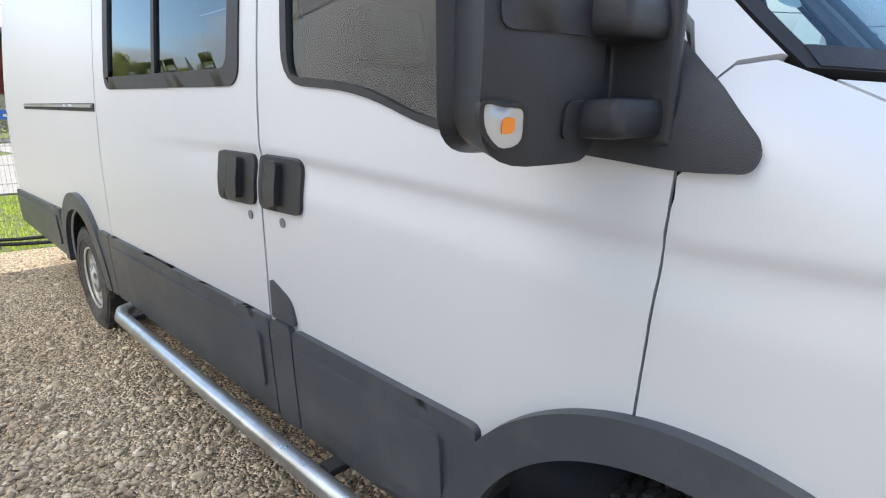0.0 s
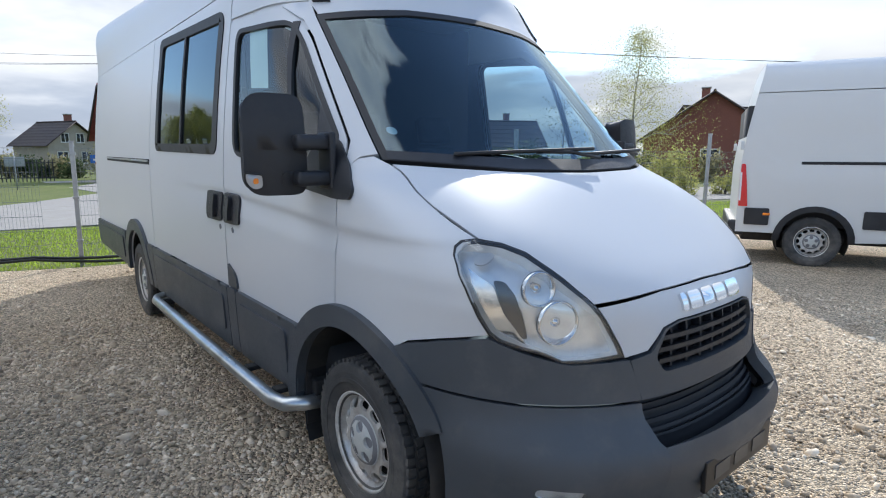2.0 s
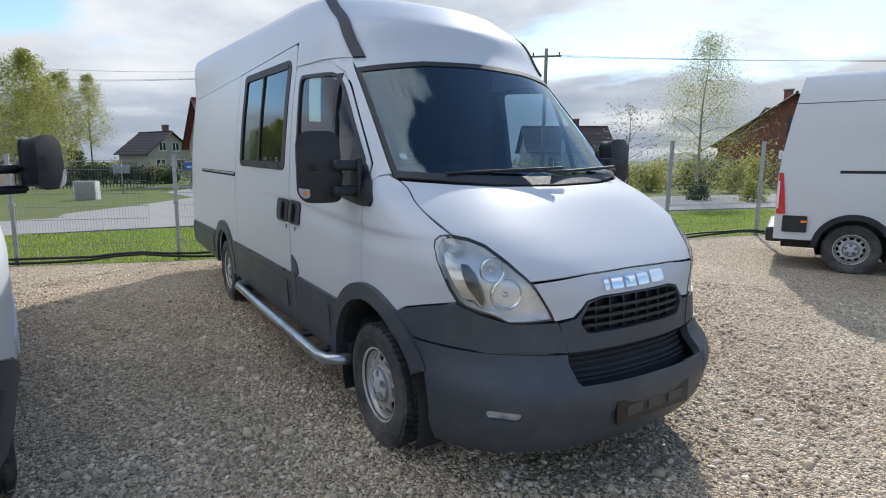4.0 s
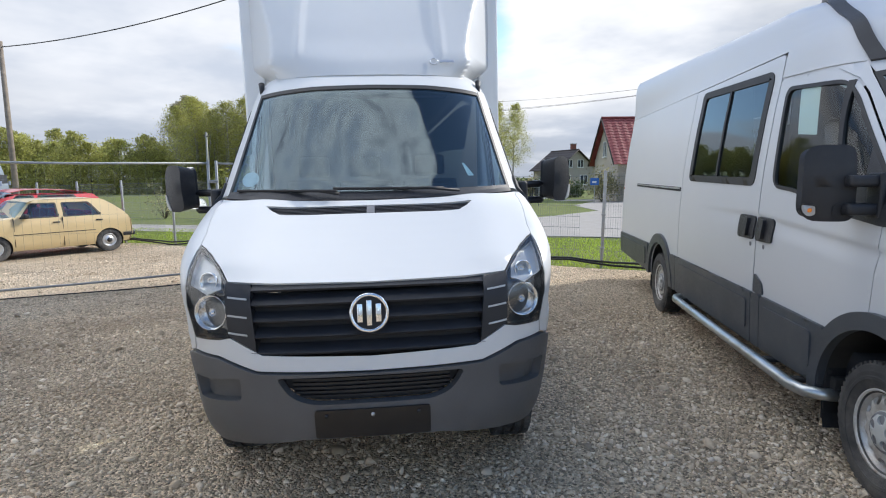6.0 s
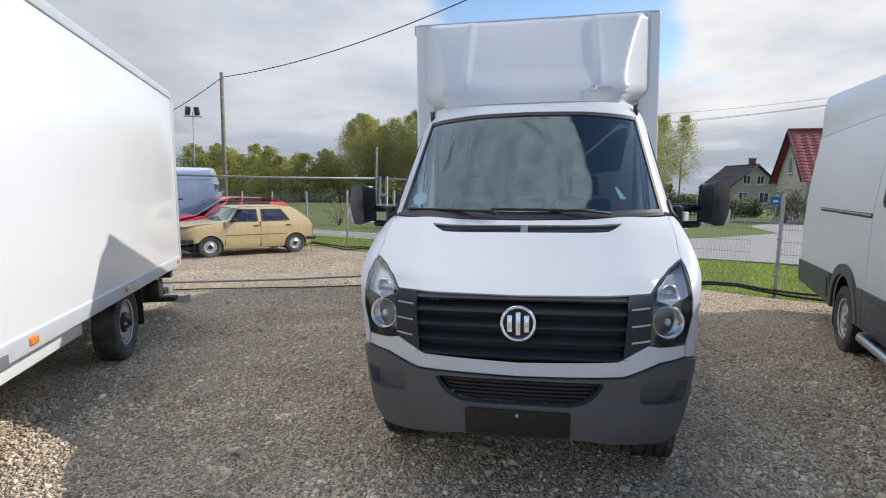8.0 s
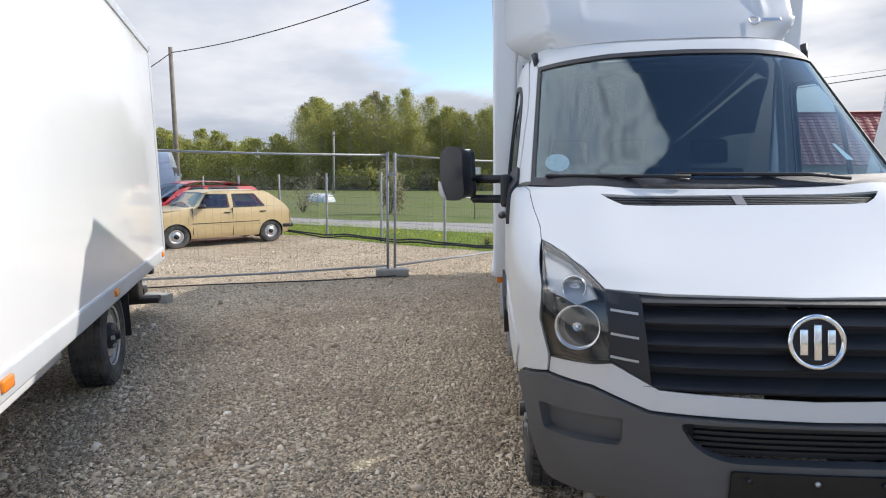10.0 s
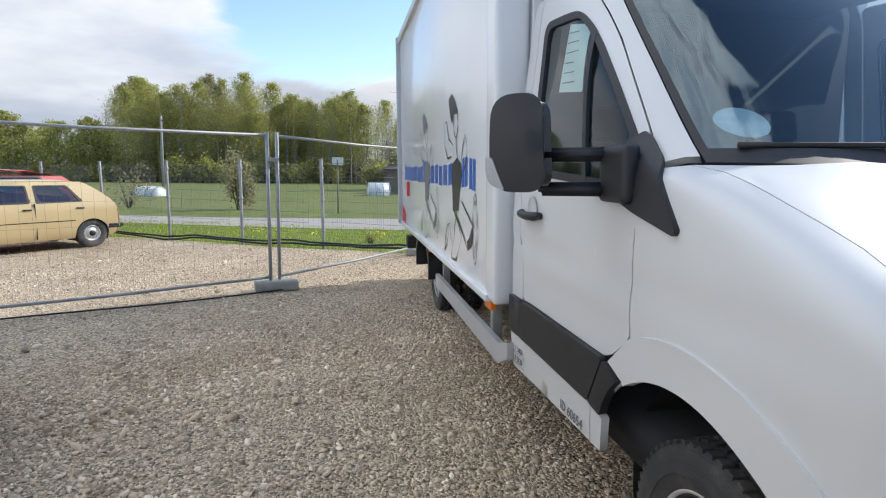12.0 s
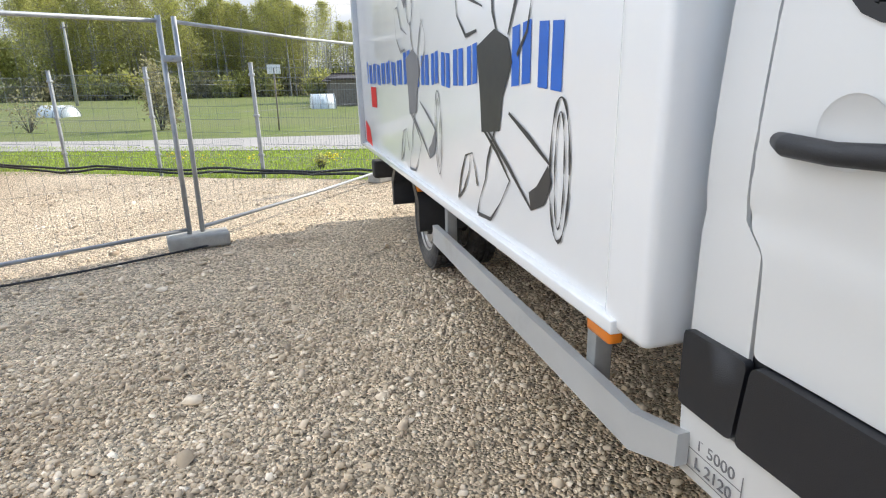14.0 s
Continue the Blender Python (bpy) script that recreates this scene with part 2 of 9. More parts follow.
M_BUMPER_B = material("faded_grey_plastic", (0.098, 0.100, 0.104), 0.5, vary=0.16, scale=2, bump=0.2, bump_scale=420, dirt=(0.10, 0.10, 0.105), dirt_amount=0.3, dirt_scale=3.0)
M_RUBBER = material("seal_rubber", (0.016, 0.016, 0.018), 0.55, vary=0.2)
M_TYRE = material("tyre_rubber", (0.048, 0.048, 0.049), 0.78, vary=0.25, scale=9, bump=0.4, bump_scale=160, dirt=(0.17, 0.155, 0.135), dirt_amount=0.6, dirt_scale=5)
M_STEEL = material("wheel_silver", (0.62, 0.62, 0.60), 0.42, metal=0.35, vary=0.1, scale=8, dirt=(0.20, 0.135, 0.085), dirt_amount=0.7, dirt_scale=7)
M_HUB = material("hub_cover_grey", (0.48, 0.49, 0.47), 0.5, vary=0.1, scale=9)
M_CHROME = material("chrome", (0.82, 0.83, 0.85), 0.10, metal=1.0, vary=0.02)
M_ALU = material("aluminium", (0.62, 0.63, 0.65), 0.34, metal=0.8, vary=0.08, scale=5, dirt=(0.35, 0.33, 0.30), dirt_amount=0.25)
M_RAIL = material("grey_painted_rail", (0.50, 0.51, 0.51), 0.45, metal=0.15, vary=0.06, scale=4, dirt=(0.33, 0.31, 0.28), dirt_amount=0.3)
M_TUBE = material("brushed_step_tube", (0.52, 0.55, 0.56), 0.30, metal=0.85, vary=0.15, scale=6, dirt=(0.30, 0.27, 0.22), dirt_amount=0.4, dirt_scale=5)
M_WIRE = material("dull_fence_wire", (0.20, 0.22, 0.22), 0.6, metal=0.3, vary=0.1)
M_GALV = material("galvanised_steel", (0.36, 0.375, 0.385), 0.6, metal=0.45, vary=0.14, scale=12)
# dark trim; also the shade behind grilles and in gaps, given as colour
M_DARK = material("dark_trim_and_shade", (0.018, 0.019, 0.022), 0.75, vary=0.2)
M_UNDER = material("underbody", (0.02, 0.02, 0.02), 0.85, vary=0.3, dirt=(0.07, 0.06, 0.05), dirt_amount=0.5)
M_SEAT = material("seat_fabric", (0.03, 0.032, 0.038), 0.9, vary=0.2, scale=14)
M_DASH = material("dashboard_grey", (0.022, 0.026, 0.034), 0.65, vary=0.15)
M_INNER = material("cab_lining", (0.07, 0.075, 0.085), 0.8, vary=0.1)
M_GLASS = glass("tinted_glass", (0.50, 0.63, 0.70), (0.72, 0.90, 1.0), 1.85)
M_GLASS_S = glass("side_glass", (0.70, 0.80, 0.80), (1.0, 1.0, 1.0), 1.6)
M_GLASS_D = glass("dark_glass", (0.34, 0.42, 0.46), (0.85, 0.95, 1.0), 2.2)
M_LENS = glass("lamp_lens", (0.93, 0.94, 0.94), (1.0, 1.0, 1.0), 1.75)
M_REFL = material("lamp_reflector", (0.78, 0.79, 0.80), 0.18, metal=0.9, vary=0.05)
M_LAMP = material("lamp_body_grey", (0.86, 0.87, 0.87), 0.24, metal=0.45, vary=0.08, scale=22, bump=0.35, bump_scale=26)
M_LAMPDARK = material("lamp_body_dark", (0.05, 0.052, 0.055), 0.35, vary=0.1)
M_LAMPGREY = material("lamp_body_smoke", (0.44, 0.45, 0.46), 0.3, metal=0.3, vary=0.1)
M_ORANGE = material("orange_lens", (0.85, 0.24, 0.02), 0.25, coat=0.4, vary=0.06)
M_RED = material("red_lens", (0.62, 0.02, 0.025), 0.22, coat=0.5, vary=0.06)
M_BLUE = material("blue_film", (0.02, 0.13, 0.55), 0.35, vary=0.08)
M_REDFILM = material("red_film", (0.58, 0.012, 0.02), 0.5, vary=0.06, spec=0.2)
M_INK = material("black_film", (0.035, 0.036, 0.04), 0.4, vary=0.1)
M_PAPER = material("paper_sheet", (0.72, 0.78, 0.74), 0.7, vary=0.03)
M_STICK = material("paper_sticker", (0.62, 0.70, 0.68), 0.6, vary=0.1, scale=40)
M_PLATE = material("plate_black", (0.012, 0.012, 0.013), 0.4, vary=0.1)
M_GREYINK = material("grey_print", (0.18, 0.18, 0.19), 0.6, vary=0.05)
M_GOLF = material("cream_car_paint", (0.60, 0.46, 0.245), 0.33, coat=0.4, vary=0.05, scale=1.5)
M_REDCAR = material("red_car_paint", (0.55, 0.015, 0.025), 0.28, coat=0.6, vary=0.05)
M_SILVER = material("pale_blue_van_paint", (0.44, 0.52, 0.63), 0.32, metal=0.2, coat=0.5, vary=0.04)
M_PINK = material("red_cloth", (0.55, 0.05, 0.08), 0.9, vary=0.1)
M_WOODPOLE = material("weathered_pole_wood", (0.24, 0.20, 0.16), 0.85, vary=0.25, scale=5, bump=0.4, bump_scale=30)
M_CONC = material("concrete", (0.36, 0.35, 0.32), 0.85, vary=0.15, scale=8, bump=0.5, bump_scale=90)
M_HOSE = material("black_hose", (0.012, 0.013, 0.013), 0.5, vary=0.2)
M_CABLE = material("black_cable", (0.02, 0.02, 0.022), 0.6, vary=0.1)

# ---- tools for building ----
from mathutils import geometry


def part(name, bm, mat, parent=None, label="", smooth=True, kind=""):
    """Links a bmesh as one mesh object under a thing or a part."""
    me = bpy.data.meshes.new(name)
    bm.normal_update()
    bm.to_mesh(me)
    bm.free()
    for p in me.polygons:
        p.use_smooth = smooth
    me.materials.append(mat)
    ob = new(name, me)
    ob.parent = parent
    return tagged(ob, label, kind=kind)


def thing(name, m, label, category, group="", kind=""):
    ob = new(name)
    ob.empty_display_size = 0.2
    ob.matrix_world = m
    return tagged(ob, label, category, group, kind)


def box(bm, x0, x1, y0, y1, z0, z1, bev=0.0, m=None, seg=2):
    r = bmesh.ops.create_cube(bm, size=1.0)["verts"]
    mm = Matrix.Translation(((x0 + x1) / 2, (y0 + y1) / 2, (z0 + z1) / 2)) @ Matrix.Diagonal((abs(x1 - x0), abs(y1 - y0), abs(z1 - z0), 1))
    bmesh.ops.transform(bm, matrix=(m @ mm) if m else mm, verts=r)
    if bev > 0:
        es = list({e for v in r for e in v.link_edges})
        bmesh.ops.bevel(bm, geom=es, offset=bev, segments=seg, profile=0.7, affect="EDGES", clamp_overlap=True)
    return bm


def boxed(x0, x1, y0, y1, z0, z1, bev=0.0, m=None, seg=2):
    return box(bmesh.new(), x0, x1, y0, y1, z0, z1, bev, m, seg)


def tube(points, radius, seg=12, bm=None, caps=True, taper=None):
    """A round bar along a line of points."""
    bm = bm or bmesh.new()
    pts = [Vector(p) for p in points]
    rings = []
    up = Vector((0.123, 0.27, 0.95)).normalized()
    for i, p in enumerate(pts):
        d = (pts[min(i + 1, len(pts) - 1)] - pts[max(i - 1, 0)]).normalized()
        a = d.cross(up)
        a = a.normalized() if a.length > 1e-4 else Vector((1, 0, 0))
        b = d.cross(a)
        r = radius if taper is None else radius * taper[i]
        rings.append([bm.verts.new(p + r * (math.cos(2 * math.pi * k / seg) * a + math.sin(2 * math.pi * k / seg) * b)) for k in range(seg)])
    for r0, r1 in zip(rings, rings[1:]):
        for k in range(seg):
            bm.faces.new((r0[k], r0[(k + 1) % seg], r1[(k + 1) % seg], r1[k]))
    if caps:
        bm.faces.new(rings[0][::-1])
        bm.faces.new(rings[-1])
    return bm


def lathe(profile, seg=40, bm=None, axis="y", m=None):
    """Turns a profile of (radius, along) round the axis."""
    bm = bm or bmesh.new()
    rings = []
    for r, a in profile:
        ring = []
        for k in range(seg):
            t = 2 * math.pi * k / seg
            v = Vector((r * math.cos(t), a, r * math.sin(t))) if axis == "y" else Vector((r * math.cos(t), r * math.sin(t), a))
            ring.append(bm.verts.new(m @ v if m else v))
        rings.append(ring)
    for r0, r1 in zip(rings, rings[1:]):
        for k in range(seg):
            bm.faces.new((r0[k], r1[k], r1[(k + 1) % seg], r0[(k + 1) % seg]))
    return bm


def rounded(pts, r, n=5):
    """Rounds the corners of a closed outline; r may be one radius or one for each corner."""
    out = []
    k = len(pts)
    for i in range(k):
        p0, p, p1 = (Vector(pts[(i + j) % k]) for j in (-1, 0, 1))
        rr = r[i] if isinstance(r, (list, tuple)) else r
        a, b = p0 - p, p1 - p
        rr = min(rr, a.length * 0.48, b.length * 0.48)
        if rr < 1e-4:
            out.append(tuple(p))
            continue
        q0, q1 = p + a.normalized() * rr, p + b.normalized() * rr
        for j in range(n + 1):
            s = j / n
            out.append(tuple((1 - s) ** 2 * q0 + 2 * s * (1 - s) * p + s * s * q1))
    return out


def inside(p, poly):
    x, y = p
    c = False
    j = len(poly) - 1
    for i in range(len(poly)):
        xi, yi = poly[i]
        xj, yj = poly[j]
        if (yi > y) != (yj > y) and x < (xj - xi) * (y - yi) / (yj - yi) + xi:
            c = not c
        j = i
    return c


def dense(poly, h, closed=True):
    out = []
    n = len(poly)
    for i in range(n if closed else n - 1):
        a, b = Vector(poly[i]), Vector(poly[(i + 1) % n])
        k = max(1, int(math.ceil((b - a).length / h)))
        out += [tuple(a + (b - a) * (j / k)) for j in range(k)]
    if not closed:
        out.append(tuple(poly[-1]))
    return out


def skin(outline, fn, h=0.08, holes=(), depth=0.012, lift=0.0, bm=None, hv=None, flip=False):
    """A sheet that covers an outline in two coordinates, bent by fn(u, v) into space, with turned-in edges of that depth.
    lift: how far it stands proud of fn. flip: fn's outside is the other way."""
    bm = bm or bmesh.new()
    hv = hv or h
    loops = [dense(outline, h)] + [dense(q, h) for q in holes]
    co, ed = [], []
    for lp in loops:
        b = len(co)
        co += [Vector(p) for p in lp]
        ed += [(b + i, b + (i + 1) % len(lp)) for i in range(len(lp))]
    us, vs = [p[0] for p in loops[0]], [p[1] for p in loops[0]]
    u0, u1, v0, v1 = min(us), max(us), min(vs), max(vs)
    edge_pts = np.array([tuple(c) for c in co])
    nu, nv = max(1, int((u1 - u0) / h)), max(1, int((v1 - v0) / hv))
    for i in range(1, nu):
        for j in range(1, nv):
            p = (u0 + (u1 - u0) * (i + 0.13 * (j % 2)) / nu, v0 + (v1 - v0) * j / nv)
            if inside(p, loops[0]) and not any(inside(p, q) for q in loops[1:]):
                if np.min(np.hypot(edge_pts[:, 0] - p[0], edge_pts[:, 1] - p[1])) > 0.45 * min(h, hv):
                    co.append(Vector(p))
    vv, _, ff, *_ = geometry.delaunay_2d_cdt(co, ed, [], 0, 1e-6)
    sg = -1.0 if flip else 1.0
    e = 1e-3

    def at(u, v):
        p = Vector(fn(u, v))
        nrm = (Vector(fn(u + e, v)) - Vector(fn(u - e, v))).cross(Vector(fn(u, v + e)) - Vector(fn(u, v - e)))
        nrm = nrm.normalized() if nrm.length > 1e-12 else Vector((0, 0, 1))
        return p, nrm * sg

    made = {}

    def vert(i):
        if i not in made:
            p, nrm = at(*vv[i])
            made[i] = (bm.verts.new(p + nrm * lift), p + nrm * (lift - depth))
        return made[i][0]

    count = {}
    for f in ff:
        c = sum((vv[i] for i in f), Vector((0, 0))) / len(f)
        if inside(c, loops[0]) and not any(inside(c, q) for q in loops[1:]):
            idx = list(f) if not flip else list(f)[::-1]
            bm.faces.new([vert(i) for i in idx])
            for a, b in zip(idx, idx[1:] + idx[:1]):
                count[(a, b)] = count.get((a, b), 0) + 1
    if depth:
        top, low = {}, {}
        for (a, b) in [k for k in count if (k[1], k[0]) not in count]:
            for i in (a, b):
                if i not in low:
                    top[i], low[i] = bm.verts.new(made[i][0].co), bm.verts.new(made[i][1])
            bm.faces.new((top[b], top[a], low[a], low[b]))
    return bm


def lerp_table(rows):
    """A smooth curve through (x, value) rows: a monotone cubic."""
    xs, ys = [r[0] for r in rows], [r[1] for r in rows]
    n = len(xs)
    d = [(ys[i + 1] - ys[i]) / (xs[i + 1] - xs[i]) for i in range(n - 1)]
    m = [d[0]] + [0.0 if d[i - 1] * d[i] <= 0 else 2 * d[i - 1] * d[i] / (d[i - 1] + d[i]) for i in range(1, n - 1)] + [d[-1]]

    def f(x):
        if x <= xs[0]:
            return ys[0]
        if x >= xs[-1]:
            return ys[-1]
        i = max(k for k in range(n - 1) if xs[k] <= x)
        h = xs[i + 1] - xs[i]
        t = (x - xs[i]) / h
        return (1 + 2 * t) * (1 - t) ** 2 * ys[i] + t * (1 - t) ** 2 * h * m[i] + t * t * (3 - 2 * t) * ys[i + 1] + t * t * (t - 1) * h * m[i + 1]
    return f


class Wrap:
    """The outside of a vehicle as plan outlines stacked in z: straight sides up to xc(z), then a superellipse round the nose to F(z).
    Its coordinate u is x - xc on the side that lies at -y, 0 to 2 round the nose, and 2 + (xc - x) on the other side."""

    def __init__(self, F, XC, N, W):
        self.F, self.XC, self.N, self.W = F, XC, N, W

    def __call__(self, u, z):
        xc = self.XC(z)
        if u <= 0:
            return Vector((xc + u, -self.W(xc + u, z), z))
        if u >= 2:
            return Vector((xc - (u - 2), self.W(xc - (u - 2), z), z))
        t = u * math.pi / 2
        c, s, n = math.cos(t), math.sin(t), self.N(z)
        return Vector((xc + (self.F(z) - xc) * max(s, 0.0) ** (2 / n), -self.W(xc, z) * math.copysign(abs(c) ** (2 / n), c), z))

    def side(self, x, z):
        """u of the point with that x on the side at -y (or on the corner)."""
        xc = self.XC(z)
        if x <= xc:
            return (x - xc, z)
        s = min(1.0, (x - xc) / (self.F(z) - xc))
        return (math.asin(s ** (self.N(z) / 2)) * 2 / math.pi, z)

    def front(self, y, z):
        c = max(-1.0, min(1.0, -y / self.W(self.XC(z), z)))
        return (math.acos(math.copysign(abs(c) ** (self.N(z) / 2), c)) * 2 / math.pi, z)

    def at(self, k, a, z):
        if k == "f":
            return self.front(a, z)
        u = self.side(a, z)[0]
        return (u, z) if k == "s" else (2 - u, z)

    def outline(self, pts, h=0.05, r=0.0):
        """Points ('s', x, z) on the side at -y, ('l', x, z) on the other, ('f', y, z) on the nose, or plain (u, z), joined into an outline in (u, z)."""
        out = []
        n = len(pts)
        for i in range(n):
            a, b = pts[i], pts[(i + 1) % n]
            if a[0] == b[0] and a[0] in ("s", "f", "l"):
                k = max(1, int(math.hypot(b[1] - a[1], b[2] - a[2]) / h))
                for j in range(k):
                    q = [a[m] + (b[m] - a[m]) * j / k for m in (1, 2)]
                    out.append(self.at(a[0], *q))
            else:
                out.append(self.at(*a) if a[0] in ("s", "f", "l") else tuple(a))
        return out


def mirrored(outline):
    """The same outline on the other half of a Wrap."""
    return [(2 - u, z) for u, z in outline][::-1]


def s_round(pts, r, n=5):
    return [("s", *p) for p in rounded(pts, r, n)]


def f_round(pts, r, n=5):
    return [("f", *p) for p in rounded(pts, r, n)]


def arc(cx, cz, r, a0, a1, n=14):
    return [(cx + r * math.cos(radians(a0 + (a1 - a0) * i / n)), cz + r * math.sin(radians(a0 + (a1 - a0) * i / n))) for i in range(n + 1)]


def grown(poly, d):
    """An outline pushed outwards by d."""
    area = sum(a[0] * b[1] - b[0] * a[1] for a, b in zip(poly, poly[1:] + poly[:1]))
    sg = 1 if area > 0 else -1
    out = []
    n = len(poly)
    for i in range(n):
        a, p, b = (Vector(poly[(i + j) % n]) for j in (-1, 0, 1))
        e0, e1 = (p - a), (b - p)
        if e0.length < 1e-7 or e1.length < 1e-7:
            continue
        e0.normalize(), e1.normalize()
        n0, n1 = Vector((e0.y, -e0.x)) * sg, Vector((e1.y, -e1.x)) * sg
        m = n0 + n1
        if m.length < 0.2:
            m = n0
        m = m.normalized() / max(0.5, m.normalized().dot(n0))
        out.append(tuple(p + m * d))
    return out


def bars(names, parent, fn, items, mat, lift=0.003):
    """Flat printed marks: each an outline on the surface fn."""
    for o in items:
        part(names, skin(o, fn, 0.06, depth=0.0, lift=lift), mat, parent, smooth=False)


def lettering(name, text, size, mat, m, parent, extrude=0.001):
    cu = bpy.data.curves.new(name, "FONT")
    cu.body, cu.size, cu.extrude, cu.align_x = text, size, extrude, "CENTER"
    tmp = bpy.data.objects.new("tmp", cu)
    scene.collection.objects.link(tmp)
    dg = bpy.context.evaluated_depsgraph_get()
    me = bpy.data.meshes.new_from_object(tmp.evaluated_get(dg))
    bpy.data.objects.remove(tmp)
    me.materials.clear()
    me.materials.append(mat)
    ob = new(name, me)
    ob.parent = parent
    ob.matrix_basis = m
    return ob

# ---- wheels, mirrors and other vehicle parts ----
def wheel(parent, x, y, z, r, width, style, outward, rim=M_STEEL):
    """A road wheel: tyre with tread blocks, pierced steel disc and hub. outward: -1 or 1, the side on which the disc shows."""
    w = new("wheel")
    w.parent = parent
    w.matrix_basis = pose(x, y, z) @ (pose(0, 0, 0, 0, 0, 180) if outward < 0 else Matrix())
    h = width / 2
    rr = r * 0.60
    bm = bmesh.new()
    prof = [(rr - 0.015, -h * 0.7), (rr + 0.01, -h * 0.86), (rr + 0.05, -h * 0.97), (r * 0.86, -h), (r * 0.955, -h * 0.93), (r * 0.985, -h * 0.80), (r * 0.985, -h * 0.55),
            (r * 0.97, -h * 0.52), (r * 0.97, -h * 0.44), (r * 0.985, -h * 0.41), (r * 0.99, -h * 0.1), (r * 0.972, -h * 0.07), (r * 0.972, h * 0.07), (r * 0.99, h * 0.1),
            (r * 0.985, h * 0.41), (r * 0.97, h * 0.44), (r * 0.97, h * 0.52), (r * 0.985, h * 0.55), (r * 0.985, h * 0.80), (r * 0.955, h * 0.93), (r * 0.86, h), (r * 0.80, h * 0.995),
            (r * 0.79, h * 1.012), (r * 0.745, h * 1.0), (rr + 0.05, h * 0.97), (rr + 0.012, h * 0.86), (rr - 0.015, h * 0.7)]
    lathe(prof, 56, bm)
    part("tyre", bm, M_TYRE, w, smooth=False)
    bm = bmesh.new()
    # tread blocks
    nb = 54
    for k in range(nb):
        a = 2 * math.pi * k / nb
        for y0, y1, ph, skew in ((-0.86, -0.56, 0.0, 9), (-0.40, -0.10, 0.4, -7), (0.10, 0.40, 0.0, 7), (0.56, 0.86, 0.5, -9)):
            t = a + ph * 2 * math.pi / nb
            m = Matrix.Rotation(-t, 4, "Y") @ Matrix.Translation((r * 0.99, (y0 + y1) / 2 * h, 0)) @ Matrix.Rotation(radians(skew), 4, "X")
            box(bm, -0.006, 0.008, -(y1 - y0) / 2 * h, (y1 - y0) / 2 * h, -0.0135, 0.0135, 0, m)
    part("tread", bm, M_TYRE, w, smooth=False, kind="stuff")
    yo = h * 0.70
    if style == "small":
        lathe([(rr, yo - 0.10), (rr, yo), (rr - 0.02, yo + 0.01), (rr - 0.03, yo - 0.015), (rr * 0.6, yo - 0.005), (rr * 0.5, yo + 0.01), (0.001, yo + 0.012)], 28, bm := bmesh.new())
        part("rim", bm, rim, w)
        lathe([(rr * 0.36, yo), (rr * 0.34, yo + 0.02), (0.001, yo + 0.028)], 20, bm := bmesh.new())
        part("hub_cap", bm, M_PLAST, w)
        return w
    # rim barrel with a turned lip
    lathe([(rr - 0.006, -h * 0.68), (rr - 0.03, -h * 0.5), (rr - 0.035, yo - 0.03), (rr - 0.012, yo - 0.012), (rr - 0.004, yo + 0.012), (rr + 0.006, yo + 0.016), (rr + 0.008, yo + 0.004)], 48, bm := bmesh.new())
    part("rim", bm, rim, w)
    # pierced disc
    nh, rh, hole = (12, rr * 0.765, 0.026) if style == "van" else (16, rr * 0.80, 0.023)
    circ = [(rr * 0.97 * math.cos(a), rr * 0.97 * math.sin(a)) for a in np.linspace(0, 2 * math.pi, 56, endpoint=False)]
    holes = [[(rh * math.cos(t) + hole * (1.25 * math.cos(a) * -math.sin(t) + 0.95 * math.sin(a) * math.cos(t)), rh * math.sin(t) + hole * (1.25 * math.cos(a) * math.cos(t) + 0.95 * math.sin(a) * math.sin(t))) for a in np.linspace(0, 2 * math.pi, 10, endpoint=False)]
             for t in np.linspace(0, 2 * math.pi, nh, endpoint=False)]
    dish = lerp_table([(0.0, 0.0), (rr * 0.35, 0.0), (rr * 0.55, 0.012), (rr * 0.70, 0.016), (rr * 0.86, -0.002), (rr, -0.04)])
    part("disc", skin(circ, lambda u, v: Vector((u, yo - 0.02 + dish(math.hypot(u, v)), v)), 0.03, holes, depth=0.012, flip=True), rim, w)
    lathe([(rr * 0.9, yo - 0.09), (0.001, yo - 0.09)], 24, bm := bmesh.new())
    part("brake_drum", bm, M_UNDER, w)
    if style == "van":
        # plain grey hub cover with five dimples
        circ = [(rr * 0.52 * math.cos(a), rr * 0.52 * math.sin(a)) for a in np.linspace(0, 2 * math.pi, 40, endpoint=False)]
        holes = [[(rr * 0.31 * math.cos(t) + rr * 0.12 * math.cos(a), rr * 0.31 * math.sin(t) + rr * 0.12 * math.sin(a)) for a in np.linspace(0, 2 * math.pi, 12, endpoint=False)] for t in np.linspace(0.3, 2 * math.pi + 0.3, 5, endpoint=False)]
        part("hub_cover", skin(circ, lambda u, v: Vector((u, yo + 0.022 - 0.03 * (math.hypot(u, v) / (rr * 0.52)) ** 4, v)), 0.03, holes, depth=0.014, flip=True), M_HUB, w, "matt grey plastic hub cover")
        # darker grey back: the dimples' depth shading put into its colour
        lathe([(rr * 0.5, yo - 0.004), (rr * 0.46, yo + 0.008), (0.001, yo + 0.008)], 30, bm := bmesh.new())
        part("hub_back", bm, M_GREYINK, w)
    else:
        lathe([(rr * 0.46, yo - 0.02), (rr * 0.44, yo + 0.012), (rr * 0.30, yo + 0.03), (rr * 0.16, yo + 0.032), (rr * 0.15, yo + 0.06), (0.001, yo + 0.062)], 36, bm := bmesh.new())
        part("hub", bm, M_PLAST, w)
